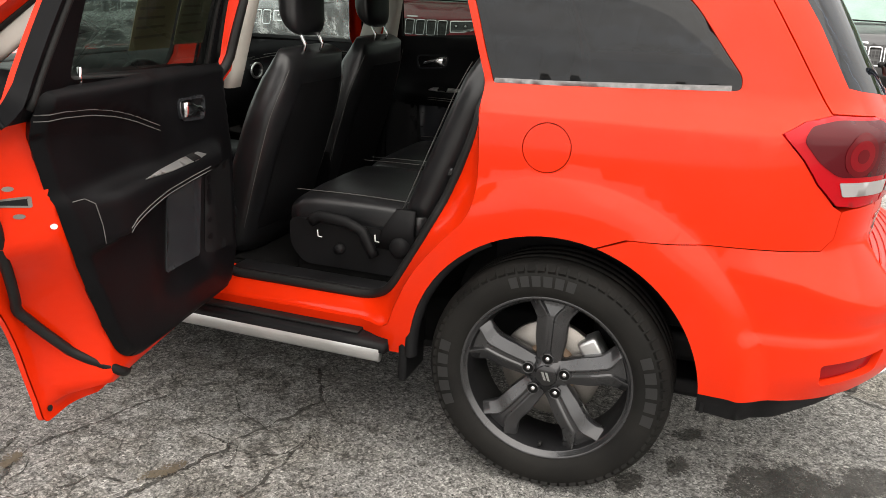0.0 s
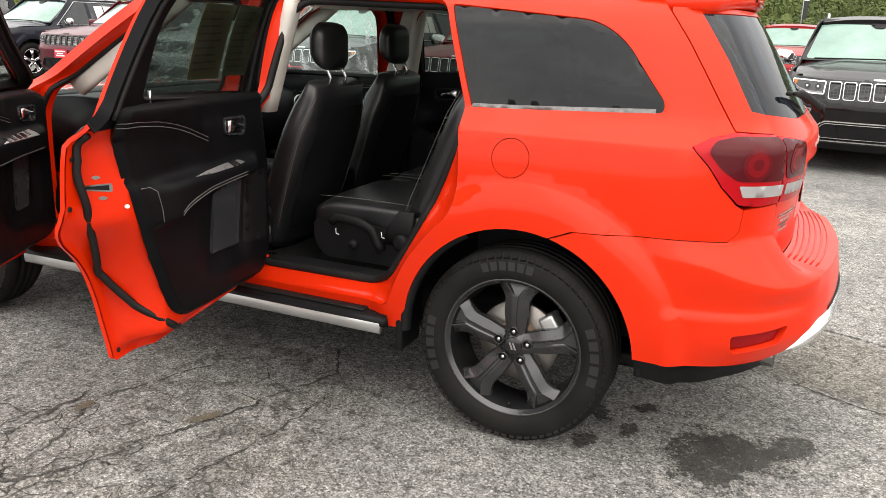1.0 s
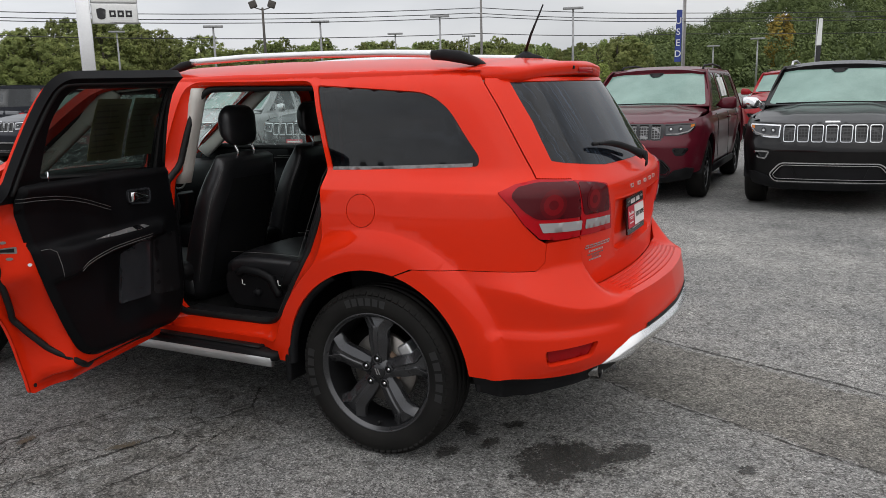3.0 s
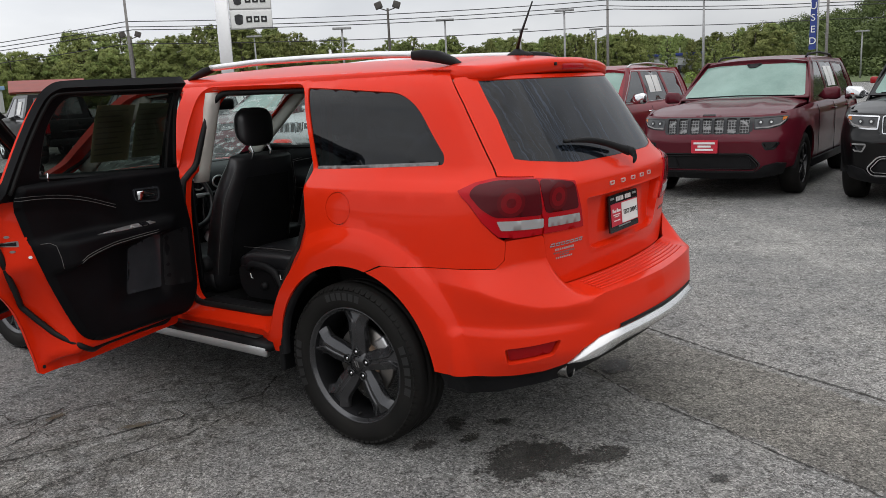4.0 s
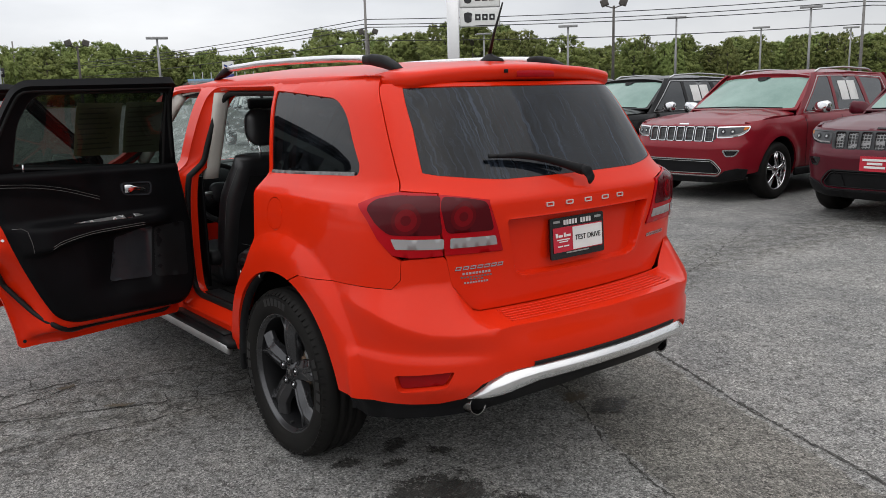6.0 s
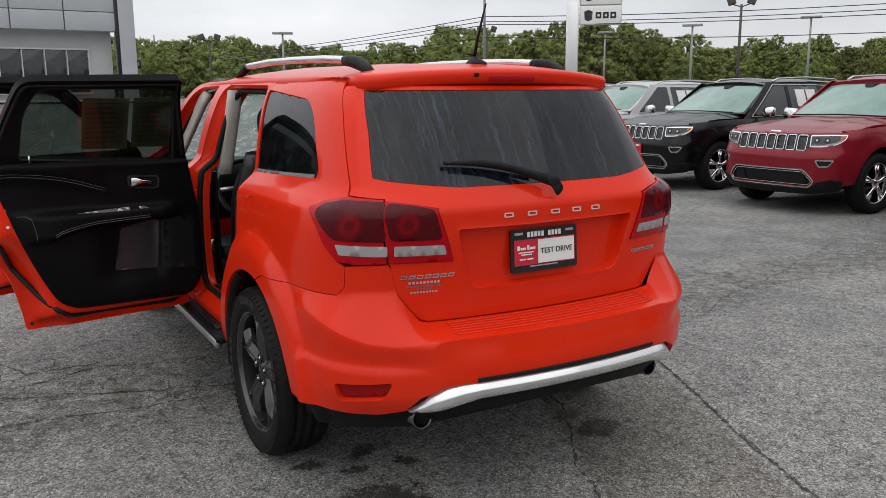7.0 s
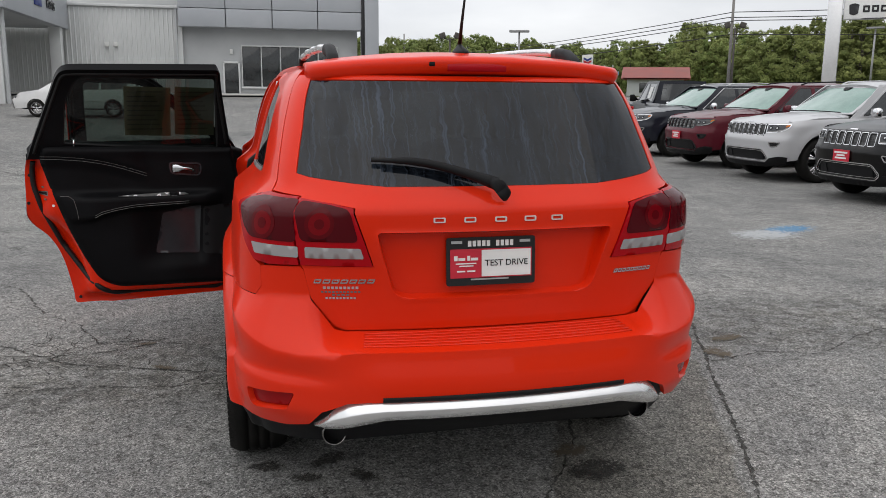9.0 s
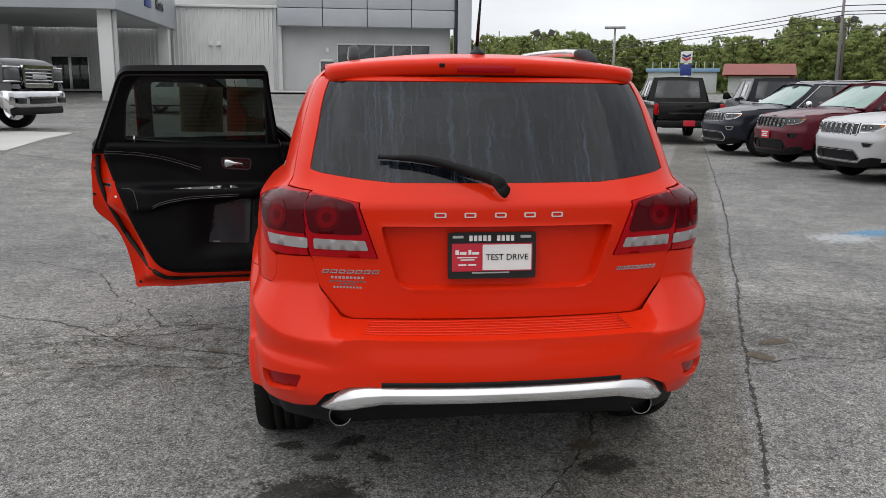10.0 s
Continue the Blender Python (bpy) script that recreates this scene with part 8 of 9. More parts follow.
LEAF = leaf_mat("leaves", (0.092, 0.130, 0.040), (0.29, 0.34, 0.110))
LEAF_LIGHT = leaf_mat("shrub_leaves", (0.15, 0.20, 0.052), (0.33, 0.41, 0.11))
LEAF_YELLOW = leaf_mat("autumn_leaves", (0.20, 0.16, 0.03), (0.40, 0.32, 0.06))
FOREST_MAT = leaf_mat("hill_forest", (0.046, 0.072, 0.026), (0.165, 0.215, 0.070), 0.10, 0.18)
BARK = surface_mat("bark", (0.05, 0.042, 0.032), (0.11, 0.095, 0.075), 0.9, 0.05, fine=40, bump=0.8, dist=0.02)
HILL_GROUND = surface_mat("hill_ground", (0.03, 0.045, 0.015), (0.06, 0.08, 0.03), 0.95, 0.03, scale=.05, fine=2)
# blue haze of distance is put into this base colour
FAR_HILL = surface_mat("far_hill_haze_blue", (0.13, 0.19, 0.26), (0.17, 0.23, 0.30), 1.0, 0.0, scale=.002, fine=.05, spec=0.0)
GRASS = surface_mat("verge_grass", (0.05, 0.075, 0.02), (0.10, 0.13, 0.04), 0.95, 0.03, scale=.3, fine=20, bump=.8, dist=.05)
WALL_GREY = surface_mat("grey_metal_panel", (0.366, 0.384, 0.409), (0.427, 0.445, 0.470), 0.5, 0.08, scale=.4, fine=80, bump=.05)
WALL_WHITE = surface_mat("white_ribbed_metal", (0.586, 0.598, 0.592), (0.708, 0.714, 0.708), 0.5, 0.08, scale=.3, fine=60, bump=.05)
WALL_PALE = surface_mat("pale_grey_wall", (0.437, 0.448, 0.454), (0.517, 0.529, 0.535), 0.6, 0.08, scale=.4, fine=60, bump=.1)
CONCRETE = surface_mat("concrete", (0.36, 0.355, 0.34), (0.48, 0.47, 0.45), 0.9, 0.05, scale=.5, fine=60, bump=.3)
CANOPY_BLUE = surface_mat("pale_blue_canopy", (0.16, 0.28, 0.44), (0.24, 0.38, 0.54), 0.5, 0.1, scale=.4, fine=30)
ROOF_RED = surface_mat("red_metal_roof", (0.18, 0.035, 0.025), (0.26, 0.055, 0.04), 0.6, 0.1, scale=.5, fine=30, bump=.2)
POLE_DARK = surface_mat("weathered_pole", (0.05, 0.045, 0.04), (0.11, 0.10, 0.09), 0.85, 0.1, fine=40, bump=.4)
POLE_WOOD = surface_mat("grey_wooden_pole", (0.17, 0.16, 0.15), (0.27, 0.26, 0.25), 0.85, 0.1, fine=40, bump=.4)
POLE_GREY = surface_mat("galvanised_pole", (0.25, 0.25, 0.25), (0.36, 0.36, 0.36), 0.55, 0.1, metal=.4, fine=50, bump=.1)


def tree_parts(seed, h, spread, leaf, n_leaf, size):
    """A tapered trunk with limbs, and a crown of many small leaf sprays in uneven clumps."""
    rnd = random.Random(seed)
    trunk = bmesh.new()
    tube([(0, 0, -.3), (.05, .02, h * .2), (-.06, .05, h * .5), (.03, 0, h * .92)], [h * .022, h * .018, h * .012, h * .004], 7, bm=trunk)
    clumps, blunt = [], (.50, .62, .85, .45, .60)[seed % 5]
    lean, lobes = rnd.uniform(0, 6.28), [(rnd.uniform(0, 6.28), rnd.uniform(.15, .9), rnd.uniform(.12, .34)) for _ in range(7)]
    for i in range(330):
        t = rnd.random() ** .9
        z = h * (.06 + .90 * t)
        a = rnd.uniform(0, 6.283)
        swell_ = sum(w * math.exp(-((t - c) / .16) ** 2) * max(0, math.cos(a - q)) for q, c, w in lobes)
        r = spread * ((.78 * math.sin(math.pi * min(1, .27 + .66 * t)) ** blunt) + swell_ + .04) * (rnd.uniform(.10, 1.0) ** .5)
        c = Vector((r * math.cos(a) + .10 * spread * t * math.cos(lean), r * math.sin(a), z))
        clumps.append((c, rnd.uniform(.07, .17) * spread * (1.15 - .6 * t)))
        if i % 26 == 0:
            tube([(0, 0, z * .72), tuple(c * .6 + Vector((0, 0, z * .28))), tuple(c)], [h * .007, h * .005, h * .002], 5, bm=trunk)
    clumps.append((Vector((0, 0, h * .97)), spread * .10))
    vs, fs = [], []
    for _ in range(n_leaf):
        c, r = rnd.choice(clumps)
        d = Vector((rnd.gauss(0, 1), rnd.gauss(0, 1), rnd.gauss(0, .8))).normalized()
        p = c + d * r * rnd.uniform(.3, 1.25)
        n_ = (d * .7 + Vector((p.x, p.y, (p.z - h * .4) * .6)) / spread * .7 + Vector((rnd.uniform(-.4, .4), rnd.uniform(-.4, .4), rnd.uniform(-.1, .6)))).normalized()
        s = n_.orthogonal().normalized()
        t = n_.cross(s)
        q = size * rnd.uniform(.6, 1.4)
        a = rnd.uniform(0, 3.14)
        s, t = s * math.cos(a) + t * math.sin(a), t * math.cos(a) - s * math.sin(a)
        k = len(vs)
        vs += [p - s * q, p - t * q * .55, p + s * q + n_ * q * .2, p + t * q * .55]
        fs.append((k, k + 1, k + 2, k + 3))
    me = bpy.data.meshes.new("crown")
    me.from_pydata([tuple(v) for v in vs], [], fs)
    me.materials.append(leaf)
    return finish(trunk, "trunk", BARK), me


def make_tree(seed, h, spread, leaf, n_leaf=26000, size=.115, name="tree", label="green leafy roadside tree"):
    a, b = tree_parts(seed, h, spread, leaf, n_leaf, size)
    t = thing(name, label, "tree", "roadside trees")
    for nm, me in (("trunk", a), ("crown", b)):
        o = new(nm, me)
        o.parent = t
    return t


def polar(az, dist, eye=(-2.5, -2.5)):
    return eye[0] + dist * math.cos(radians(az)), eye[1] + dist * math.sin(radians(az))


protos = [make_tree(11, 12.0, 4.3, LEAF), make_tree(12, 11.0, 3.6, LEAF), make_tree(13, 12.5, 3.0, LEAF), make_tree(14, 10.0, 4.6, LEAF), make_tree(15, 11.0, 4.0, LEAF_LIGHT)]
rnd = random.Random(5)
line_az = prof((14, 3.0), (18, 2.6), (21, 3.1), (26, 2.9), (33, 2.85), (38, 3.6), (41, 2.6), (44, 3.7), (50.5, 4.5), (55, 4.0), (59, 4.3), (62, 3.35), (66, 3.05), (69, 3.2), (73, 3.55), (77, 3.5), (84, 3.2))
spots = []
az = 14.0
while az < 84:
    dist = rnd.uniform(135, 165)
    want = 1.5 + dist * math.tan(radians(float(line_az(az)) * rnd.choice((.72, .80, .86, .92, .97, 1.02))))
    spots.append((az, dist, want))
    az += rnd.uniform(.32, .80) * (1.0 if float(line_az(az)) > 3.2 else .9)
for a_, d_, h_ in [(k, rnd.uniform(170, 190), rnd.uniform(7.5, 10.5)) for k in np.arange(15, 84, .8)]:
    spots.append((a_, d_, h_))
used = set()
for i, (a_, d_, h_) in enumerate(spots):
    k = rnd.randrange(4)
    x, y = polar(a_, d_)
    base_h = (12.0, 11.0, 12.5, 10.0)[k]
    wide = h_ / base_h * rnd.choice((.66, .80, .95, 1.1, 1.3))
    m = pose(x, y, float(rise(x, y)) - .1, 0, 0, rnd.uniform(0, 360)) @ Matrix.Diagonal((wide, wide, h_ / base_h, 1))
    if k in used:
        t = copy_thing(protos[k], Matrix())
    else:
        t, used = protos[k], used | {k}
    t.matrix_basis = m
# light green young growth in front of the wood
shrub = protos[4]
first = True
for a_ in np.arange(16, 58, 1.5):
    d_ = rnd.uniform(112, 128)
    x, y = polar(a_ + rnd.uniform(-.4, .4), d_)
    m = pose(x, y, float(rise(x, y)) - 1.2, 0, 0, rnd.uniform(0, 360)) @ Matrix.Scale(rnd.uniform(.34, .62), 4)
    if first:
        shrub.matrix_basis, first = m, False
        tagged(shrub, "light green young tree before the wood")
    else:
        copy_thing(shrub, m)
yellow = make_tree(16, 12, 3.4, LEAF_YELLOW, 9000, .20, "tree", "yellowing tree among the green wood")
x, y = polar(4.6, 190)
yellow.matrix_basis = pose(x, y, 3.0)

# wooded hill
def hill_h(a_, d_):
    crest = np.interp(a_, (-60, -20, -4, 0, 5, 10, 14, 18, 24), (30, 34, 30, 33, 27.5, 18, 11.5, 6, 0))
    return crest * smooth(190, 400, np.asarray(d_, float))


rows = [[(*polar(a_, d_), float(hill_h(a_, d_)) - .3) for a_ in np.arange(-70, 26, 2.0)] for d_ in (150, 190, 240, 300, 360, 420, 480)]
hill = tagged(part("hill", rings(bmesh.new(), rows, False, False), HILL_GROUND), "wooded hillside ground", "hill", kind="structure")
rnd = random.Random(9)
vs, fs = [], []
def canopy(x, y, z, r, hh, sprays=340):
    """One far tree crown: a small dense heart and billowing lobes of leaf sprays."""
    c = Vector((x, y, z + hh * .5))
    rings_, spokes_ = 4, 7
    k0 = len(vs)
    for i in range(rings_ + 1):
        b = math.pi * i / rings_
        for j in range(spokes_):
            a = 2 * math.pi * j / spokes_
            q = rnd.uniform(.22, .36)
            vs.append(c + Vector((r * q * math.sin(b) * math.cos(a), r * q * math.sin(b) * math.sin(a), hh * .5 * q * math.cos(b))))
    for i in range(rings_):
        for j in range(spokes_):
            fs.append((k0 + i * spokes_ + j, k0 + i * spokes_ + (j + 1) % spokes_, k0 + (i + 1) * spokes_ + (j + 1) % spokes_, k0 + (i + 1) * spokes_ + j))
    lobes = []
    for _ in range(9):
        d = Vector((rnd.gauss(0, 1), rnd.gauss(0, 1), rnd.gauss(.3, .8))).normalized()
        lobes.append((c + Vector((d.x * r, d.y * r, d.z * hh * .5)) * .62, r * rnd.uniform(.34, .52)))
    for i in range(sprays):
        at, size = lobes[i % 9]
        d = Vector((rnd.gauss(0, 1), rnd.gauss(0, 1), rnd.gauss(.3, 1))).normalized()
        p = at + d * size * rnd.uniform(.75, 1.08)
        n_ = (d + Vector((rnd.uniform(-.5, .5), rnd.uniform(-.5, .5), rnd.uniform(-.1, .5)))).normalized()
        s = n_.orthogonal().normalized()
        t = n_.cross(s)
        q = rnd.uniform(.16, .40)
        k = len(vs)
        vs.extend([p - s * q, p - t * q * .7, p + s * q, p + t * q * .7])
        fs.append((k, k + 1, k + 2, k + 3))
for _ in range(1700):
    a_, d_ = rnd.uniform(-45, 20), math.sqrt(rnd.uniform(175 ** 2, 420 ** 2))
    x, y = polar(a_, d_)
    canopy(x, y, float(hill_h(a_, d_)) - .5, rnd.uniform(2.6, 5.4), rnd.uniform(7, 13))
for _ in range(520):
    a_, d_ = rnd.uniform(-30, 18), rnd.uniform(152, 200)
    x, y = polar(a_, d_)
    canopy(x, y, float(hill_h(a_, d_)) - .6, rnd.uniform(1.5, 2.8), rnd.uniform(2.8, 5.0), 170)
me = bpy.data.meshes.new("hill_forest")
me.from_pydata([tuple(v) for v in vs], [], fs)
me.materials.append(FOREST_MAT)
tagged(new("hill_forest", me), "dense green wood on the hillside", "forest", kind="stuff")
# far ridge, the blue haze of distance put into its colour
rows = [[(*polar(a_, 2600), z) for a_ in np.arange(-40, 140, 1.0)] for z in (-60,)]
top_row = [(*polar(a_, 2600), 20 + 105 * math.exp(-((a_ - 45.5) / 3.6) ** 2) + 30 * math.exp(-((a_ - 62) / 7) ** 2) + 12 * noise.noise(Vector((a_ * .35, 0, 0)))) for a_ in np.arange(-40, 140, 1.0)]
tagged(part("far_ridge", rings(bmesh.new(), [rows[0], top_row], False, False), FAR_HILL), "distant ridge with blue haze put into its colour", "backdrop", kind="structure")
# verge beyond the lot
rows = [[(*polar(a_, d_), .05 + float(rise(*polar(a_, d_)))) for a_ in np.arange(-60, 86, 2)] for d_ in (100, 140, 250, 700)]
tagged(part("verge", rings(bmesh.new(), rows, False, False), GRASS), "grassy verge before the wood", "grass", kind="structure")

# ---- poles, lamps, wires, signs ----
def lot_lamp(az, dist, el, heads=1, eye=(-3.78, -1.53)):
    x, y = polar(az, dist, eye)
    h = 1.5 + dist * math.tan(radians(el))
    g = float(rise(x, y))
    t = thing("lamp_post", "tall grey lot lamp post with a flat head" if heads == 1 else "tall dark lot lamp post with two floodlights", "lamp post", "lot lamps", pose(x, y, g))
    part("post", tube([(0, 0, 0), (0, 0, h - g)], [.14, .09], 8), POLE_DARK if heads > 1 else POLE_GREY, t)
    turn = Matrix.Rotation(radians(az + 90), 4, "Z")
    if heads == 1:
        part("lamp_head", box_bm((0, 0, h - g + .10), (1.9, .5, .22), .05, None), POLE_GREY, t, m=turn)
    else:
        for s in (-1, 1):
            part("lamp_head", box_bm((s * .75, 0, h - g + .25), (.62, .5, .55), .08, Matrix.Rotation(radians(20 * s), 4, "Y")), POLE_DARK, t, m=turn)
        part("cross_arm", tube([(-.75, 0, h - g + .05), (0, 0, h - g - .2), (.75, 0, h - g + .05)], .05, 6), POLE_DARK, t, m=turn)
    return t


for az, d_, el, n_ in ((41.5, 85, 4.25, 1), (34.5, 88, 4.49, 1), (26.4, 84, 4.68, 1), (17.4, 80, 4.91, 1), (38.2, 70, 5.5, 2), (24.5, 120, 3.35, 1), (47.5, 110, 3.95, 1), (29.5, 105, 3.62, 1), (8.4, 140, 2.15, 1), (5.7, 120, 2.5, 1), (55.2, 92, 4.2, 2)):
    lot_lamp(az, d_, el, n_)
for az, d_, el in ((70.0, 80, 3.99), (74.8, 85, 3.59)):
    lot_lamp(az, d_, el, 2 if az > 72 else 1, (-2.67, -2.92))


def utility_pole(az, dist, h, eye):
    x, y = polar(az, dist, eye)
    t = thing("utility_pole", "weathered wooden utility pole with wires", "pole", "utility poles", pose(x, y, float(rise(x, y))))
    part("post", tube([(0, 0, 0), (0, 0, h)], [.17, .11], 8), POLE_WOOD, t)
    part("cross_arm", box_bm((0, 0, h - 1.2), (2.2, .12, .14), .02), POLE_WOOD, t, m=Matrix.Rotation(radians(az), 4, "Z"))
    return Vector((x, y, h + float(rise(x, y))))


e1, e2 = (-2.67, -2.92), (-3.78, -1.53)
tops = [utility_pole(78.5, 150, 10.5, e1), utility_pole(56.4, 88, 13.0, e1), utility_pole(23.6, 92, 12.5, e2), utility_pole(10.2, 96, 12.0, e2)]
WIRE = surface_mat("black_wire", (0.02, 0.02, 0.02), (0.03, 0.03, 0.03), 0.6, 0.1)
# heights at which each wire is tied to the poles, from the far end to the near end
for ties, dx in (((6.9, 7.4, 9.4, 9.9, 8.8, 8.6), 0), ((6.5, 7.0, 8.95, 9.4, 8.3, 8.1), .8), ((6.2, 6.7, 8.55, 8.9, 7.9, 7.7), -.8), ((5.0, 5.4, 7.3, 7.2, 6.6, 6.4), 0)):
    chain = [tops[0] + Vector((-40, 30, 0))] + tops + [tops[3] + Vector((20, -60, 0))]
    chain = [Vector((p.x, p.y, z)) for p, z in zip(chain, ties)]
    for a, b in zip(chain, chain[1:]):
        sag = (b - a).length * .009
        pts = [a.lerp(b, k) + Vector((0, dx, -sag * 4 * k * (1 - k))) for k in np.linspace(0, 1, 9)]
        w = part("overhead_wire", tube(pts, .040, 4), WIRE)
        tagged(w, "black overhead wire between the poles", "wire", "overhead wires")

# dealer's pylon sign: logo panels kept as plain shapes
sx_, sy_ = polar(50.05, 86, (-3.11, -2.49))
pyl = thing("pylon_sign", "tall silver pylon with white sign panels", "sign", "", pose(sx_, sy_, 0, 0, 0, 48.5 - 90))
part("pylon", box_bm((0, 0, 6.5), (1.25, .7, 13.0), .08), SILVER_PAINT, pyl)
for z0, hh in ((9.15, 1.75), (11.05, 1.75)):
    part("sign_board", box_bm((2.75, -.05, z0), (4.0, .35, hh), .08), WHITE_PLASTIC, pyl)
    part("sign_frame", box_bm((2.75, -.02, z0), (4.12, .33, hh + .12), .05), SATIN, pyl)
    part("sign_shape", slab(rounded([(-.35, -.42), (0, -.55), (.35, -.42), (.42, .40), (0, .52), (-.42, .40)], .1), .03, (1.55, -.26, z0), (1, 0, 0), (0, 0, 1), [], .5), GLOSS_BLACK, pyl)
    for i in range(3):
        part("sign_bar", slab([(-.28, -.30), (.28, -.30), (.28, .30), (-.28, .30)], .03, (2.55 + .72 * i, -.26, z0), (1, 0, 0), (0, 0, 1), [rounded([(-.12, -.12), (.12, -.12), (.12, .12), (-.12, .12)], .05)], .5), GLOSS_BLACK, pyl)

# blue banner with its word running up
bx, by = polar(10.45, 45, e2)
ban = thing("feather_banner", "blue vertical banner with white letters on a pole", "banner", "", pose(bx, by, 0, 0, 0, 10.45 - 90))
part("banner_pole", tube([(.22, 0, 0), (.22, 0, 5.6)], .035, 6), POLE_GREY, ban)
part("banner_cloth", slab(rounded([(-.16, 2.5), (.16, 2.5), (.18, 5.1), (-.10, 5.1)], .05), .012, (0, -.02, 0), (1, 0, 0), (0, 0, 1), [], .4), PLATE_BLUE, ban)
turn = Matrix(((0, 0, 0, 0), (0, 0, -1, 0), (0, 1, 0, 0), (0, 0, 0, 1)))
for ch, z in (("U", 4.55), ("S", 4.0), ("E", 3.45), ("D", 2.9)):
    text_mesh(ch, .46, Matrix.Translation((0, -.045, z)) @ Matrix.Rotation(radians(90), 4, "X"), WHITE_PLASTIC, "banner_letter", ban, .004)
fx, fy = polar(2.0, 46, e2)
fl = thing("feather_banner", "tall narrow white and black banner", "banner", "", pose(fx, fy, 0, 0, 0, 2 - 90))
part("banner_pole", tube([(-.12, 0, 0), (-.12, 0, 4.4)], .03, 6), POLE_GREY, fl)
part("banner_cloth", slab(rounded([(-.1, 3.1), (.13, 3.1), (.13, 4.4), (-.04, 4.4)], .04), .012, (0, -.02, 0), (1, 0, 0), (0, 0, 1), [], .4), WHITE_PLASTIC, fl)
part("banner_cloth", slab(rounded([(-.1, 2.2), (.11, 2.2), (.13, 3.09), (-.1, 3.09)], .02), .012, (0, -.02, 0), (1, 0, 0), (0, 0, 1), [], .4), GLOSS_BLACK, fl)

# far low buildings
def shed(name, label, az0, az1, dist, h, wall, roof, eye, flat=True):
    (x0, y0), (x1, y1) = polar(az1, dist, eye), polar(az0, dist, eye)
    c = Vector(((x0 + x1) / 2, (y0 + y1) / 2, 0))
    w = math.hypot(x1 - x0, y1 - y0)
    t = thing(name, label, "building", "", pose(c.x, c.y, float(rise(c.x, c.y)), 0, 0, (az0 + az1) / 2 - 90))
    part("wall", box_bm((0, 5, h / 2), (w, 10, h), .05), wall, t)
    if flat:
        part("roof", box_bm((0, 5, h + .15), (w + .6, 10.6, .5), .05), roof, t)
        for i in range(8):
            part("roof_post", box_bm((-w / 2 + w * (i + .5) / 8, .2, h + .8), (.12, .12, 1.0), .02), wall, t)
    else:
        bm = bmesh.new()
        rings(bm, [[(x, -.8, h - .1), (x, 5, h + 1.5), (x, 10.8, h - .1)] for x in (-w / 2 - .8, w / 2 + .8)], False, False)
        rings(bm, [[(x, -.8, h - .3), (x, 5, h + 1.3), (x, 10.8, h - .3)] for x in (-w / 2 - .8, w / 2 + .8)], False, False)
        part("roof", bm, roof, t, smooth_on=False)
    for i in range(int(w // 5)):
        part("window", box_bm((-w / 2 + 2.5 + 5 * i, -.03, h * .45), (1.6, .12, 1.3), .03), CAR_GLASS, t)
    return t


shed("warehouse", "long pale low warehouse with a blue roof edge", 16.0, 24.2, 150, 4.2, WALL_PALE, PLATE_BLUE, (-3.11, -2.49))
shed("roadside_building", "low building with a red metal roof", 60.5, 64.2, 118, 2.6, WALL_PALE, ROOF_RED, (-.52, -3.56), False)
shed("fuel_station", "low fuel station with a blue and white canopy", 64.9, 69.3, 120, 3.0, WALL_PALE, CANOPY_BLUE, (-.52, -3.56))
shed("roadside_building", "long pale roadside building", 69.8, 80.0, 170, 3.3, WALL_PALE, WALL_WHITE, (-.52, -3.56))
qx, qy = polar(66.9, 108, (-.52, -3.56))
st = thing("station_sign", "white fuel station sign with blue and red chevrons", "sign", "", pose(qx, qy, float(rise(qx, qy)), 0, 0, 66.9 - 90))
part("sign_post", box_bm((0, 0, 2.2), (.5, .3, 4.4), .03), WHITE_PLASTIC, st)
part("sign_board", box_bm((0, 0, 4.45), (1.4, .3, 1.5), .05), WHITE_PLASTIC, st)
part("price_board", box_bm((0, -.02, 2.9), (1.35, .28, 1.4), .05), PLATE_BLUE, st)
for z0, mt in ((4.72, PLATE_BLUE), (4.36, PLATE_RED)):
    part("sign_shape", slab([(-.5, z0 + .15), (0, z0 - .10), (.5, z0 + .15), (.5, z0 - .10), (0, z0 - .36), (-.5, z0 - .10)], .03, (0, -.19, 0), (1, 0, 0), (0, 0, 1), [], 1), mt, st)

# ---- the showroom ----
BY, G = 57.0, 1.1
shop = thing("showroom", "pale grey metal-clad dealer showroom with a canopy", "building")
def wallbox(nm, x0, x1, y0, y1, z0, z1, mt, lab=""):
    return part(nm, box_bm(((x0 + x1) / 2, (y0 + y1) / 2, (z0 + z1) / 2), (x1 - x0, y1 - y0, z1 - z0), .03), mt, shop, lab)
# right block: fascia panels over a recessed glazed wall
wallbox("wall", -5.0, 7.4, BY + 1.2, BY + 14, G - .6, 5.9, WALL_PALE)
for i in range(4):
    for j in range(3):
        wallbox("fascia_panel", -5.1 + 3.17 * i + .03, -5.1 + 3.17 * (i + 1) - .03, BY - .2, BY + 1.0, 5.75 + 1.25 * j + .02, 5.75 + 1.25 * (j + 1) - .02, WALL_GREY)
wallbox("roof", -5.1, 7.5, BY + .2, BY + 14, 5.85, 9.3, WALL_GREY)
wallbox("corner_column", 7.75, 8.75, BY - .4, BY + .6, G - .6, 10.5, WALL_GREY)
wallbox("column_strip", 7.52, 7.72, BY - .3, BY + .4, G - .6, 10.5, GLOSS_BLACK)
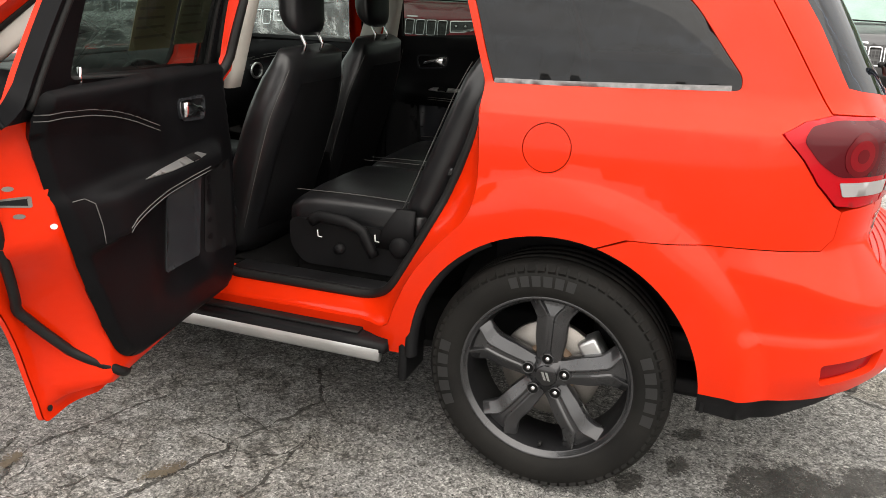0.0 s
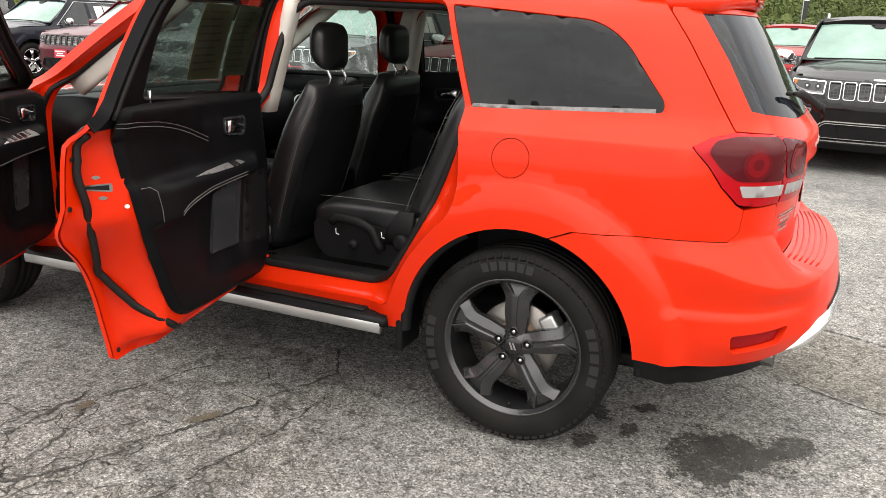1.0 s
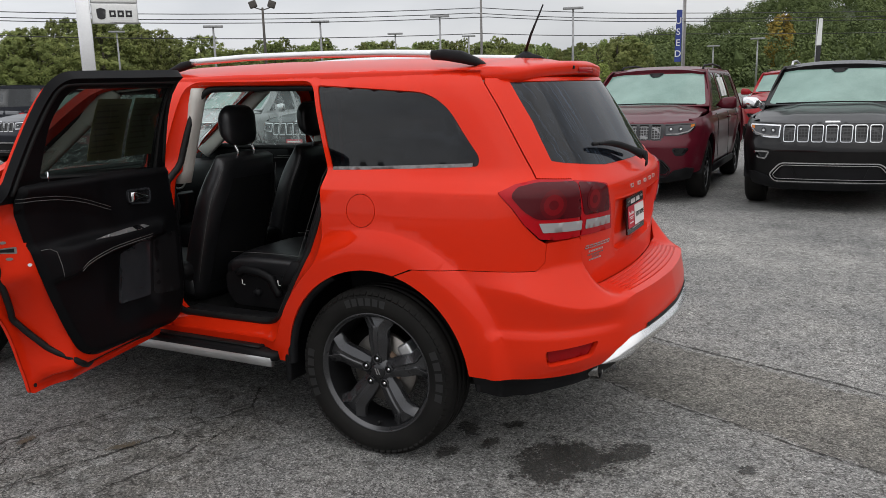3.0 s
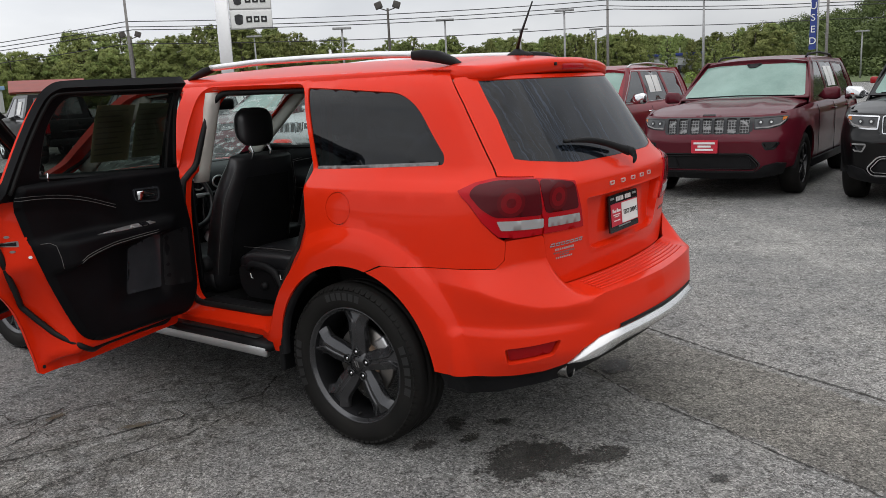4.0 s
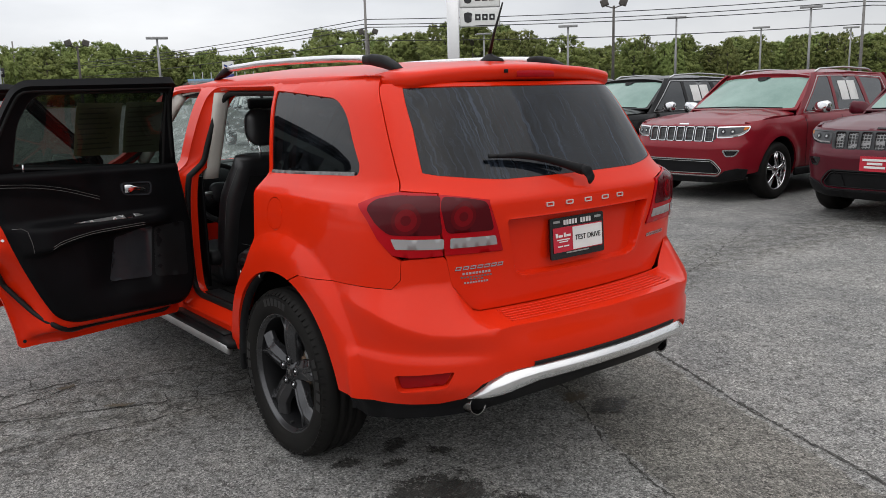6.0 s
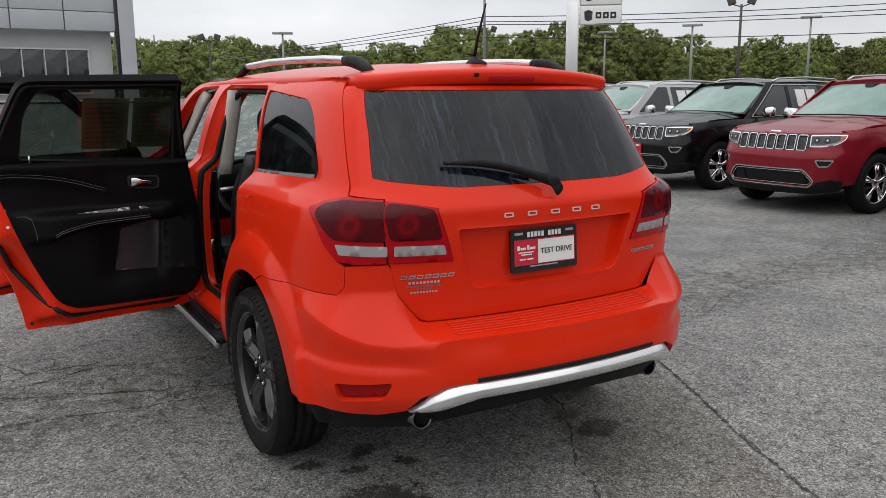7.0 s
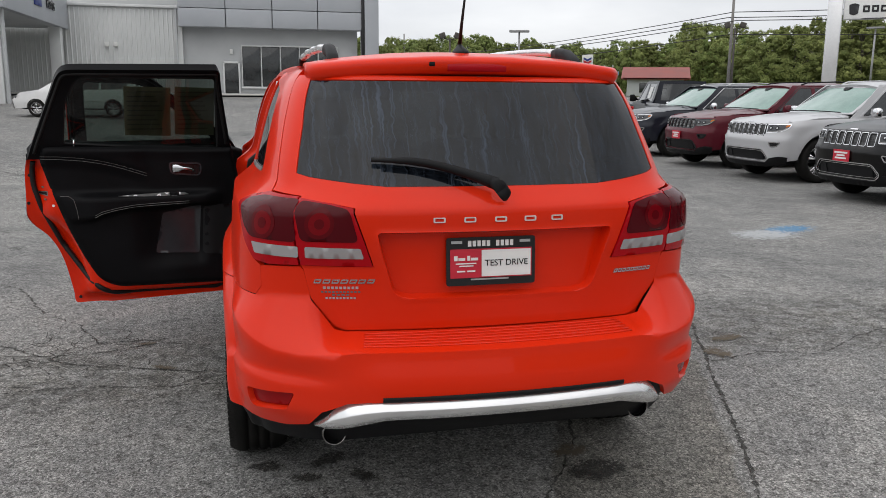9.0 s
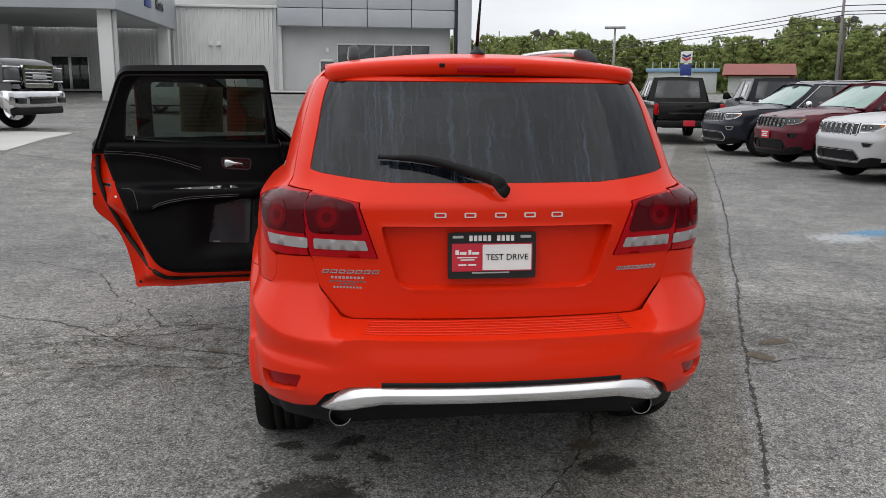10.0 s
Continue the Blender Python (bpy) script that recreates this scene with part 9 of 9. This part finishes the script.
for i in range(5):
    x = -.95 + 1.36 * i
    wallbox("window", x + .05, x + 1.31, BY + 1.10, BY + 1.22, 1.75, 4.55, CAR_GLASS)
    for a, b in ((x, x + .06), ):
        wallbox("window_mullion", a, b, BY + 1.0, BY + 1.25, 1.70, 4.62, WALL_WHITE)
wallbox("window_mullion", 5.85, 5.92, BY + 1.0, BY + 1.25, 1.70, 4.62, WALL_WHITE)
wallbox("window_head", -.95, 5.92, BY + 1.0, BY + 1.26, 4.55, 4.66, WALL_WHITE)
wallbox("window_sill", -1.0, 6.0, BY + .95, BY + 1.26, 1.60, 1.74, WALL_WHITE)
door = wallbox("glass_door", -2.15, -1.20, BY + 1.08, BY + 1.2, G, 3.35, CAR_GLASS)
for a, b, c, d in ((-2.27, -2.15, G, 3.5), (-1.20, -1.08, G, 3.5), (-2.27, -1.08, 3.35, 3.5)):
    wallbox("door_frame", a, b, BY + 1.0, BY + 1.2, c, d, WALL_WHITE)
wallbox("wall_lamp", -1.75, -1.55, BY + 1.0, BY + 1.2, 4.0, 4.35, WHITE_PLASTIC)
# middle: ribbed white wall
wallbox("ribbed_wall", -12.6, -4.9, BY + .8, BY + 1.2, G - .6, 7.0, WALL_WHITE)
for i in range(25):
    x = -12.5 + .3 * i
    wallbox("wall_rib", x, x + .09, BY + .70, BY + .82, G - .5, 6.95, WALL_WHITE)
wallbox("wall_coping", -12.7, -5.0, BY + .55, BY + 1.4, 7.0, 7.18, WALL_WHITE)
wallbox("upper_wall", -12.7, -5.0, BY + 2.2, BY + 10, 7.1, 9.2, WALL_WHITE)
for x in (-10.0, -9.45):
    wallbox("wall_lamp", x, x + .28, BY + .55, BY + .75, 4.35, 4.65, WHITE_PLASTIC)
wallbox("downpipe", -5.35, -5.22, BY + .6, BY + .75, G, 7.0, WALL_PALE)
# left: canopy on columns before a ribbed wall with a double door
wallbox("canopy_fascia", -40, -12.2, 42.0, 42.5, 5.4, 8.2, WALL_GREY)
wallbox("canopy_side", -12.6, -12.2, 42.5, BY + .6, 5.4, 8.2, WALL_GREY)
wallbox("canopy_soffit", -40, -12.4, 42.5, BY + .8, 5.45, 5.65, WALL_PALE)
for x, y in ((-13.02, 43.0), (-12.75, 56.0), (-23.4, 43.0), (-23.1, 56.0)):
    wallbox("canopy_column", x - .36, x + .36, y - .36, y + .36, .2, 5.5, WALL_WHITE)
wallbox("downpipe", -12.60, -12.44, 42.75, 42.95, .2, 5.45, WALL_PALE)
wallbox("pilaster", -22.40, -21.85, BY + .5, BY + .98, G - .5, 5.5, WALL_WHITE)
wallbox("ribbed_wall", -40, -12.6, BY + 1.0, BY + 1.4, G - .6, 7.0, WALL_WHITE)
for i in range(46):
    x = -26.5 + .3 * i
    wallbox("wall_rib", x, x + .09, BY + .90, BY + 1.02, G - .5, 5.5, WALL_WHITE)
for x in (-20.90, -19.60):
    wallbox("glass_door", x + .06, x + 1.18, BY + .84, BY + .96, G + .02, 3.45, CAR_GLASS)
for a, b, c, d in ((-20.95, -20.85, G, 3.55), (-19.73, -19.53, G, 3.55), (-18.43, -18.33, G, 3.55), (-20.95, -18.33, 3.45, 3.55)):
    wallbox("door_frame", a, b, BY + .80, BY + .96, c, d, SATIN)
wallbox("wall_lamp", -20.45, -20.20, BY + .7, BY + .92, 4.3, 4.75, WHITE_PLASTIC)
wallbox("sign_square", -12.2, -12.12, 48.3, 49.9, 6.15, 6.95, PLATE_BLUE)
facing = Matrix(((0, 0, 1, 0), (1, 0, 0, 0), (0, 1, 0, 0), (0, 0, 0, 1)))
text_mesh("Parts", 1.05, Matrix.Translation((-12.15, 52.3, 6.55)) @ facing, TRIM_GREY, "sign_letters", shop, .03)
road = thing("road_sign", "small dark sign board with white letters on posts", "sign", "", pose(9.07, 60.5, float(rise(9.07, 60.5)), 0, 0, -10))
part("sign_board", box_bm((0, 0, 2.65), (1.25, .08, .62), .02), GLOSS_BLACK, road)
for x in (-.5, .5):
    part("sign_post", tube([(x, .05, 0), (x, .05, 2.4)], .035, 6), POLE_GREY, road)
text_mesh("TRUCKS", .27, Matrix.Translation((0, -.05, 2.65)) @ Matrix.Rotation(radians(90), 4, "X"), WHITE_PLASTIC, "sign_letters", road, .004)
# pavement and pale concrete strip
def flat_strip(nm, lab, pts, mt, z=.01, cat="pavement"):
    bm = panel(pts, [], 3.0, lambda a, b: np.stack([a, b, rise(a, b) + z], -1), .05)
    return tagged(part(nm, bm, mt), lab, cat, kind="structure")
flat_strip("pavement", "raised concrete pavement before the showroom", [(-40, 52.5), (9.5, 52.5), (9.5, BY + 1.2), (-40, BY + 1.2)], CONCRETE, .15)
flat_strip("concrete_strip", "pale concrete strip across the lot", [(-30, 24.0), (-9.3, 17.4), (-6.67, 16.15), (-6.5, 11.8), (-9.0, 10.6), (-30, 5.0)], CONCRETE, .010)
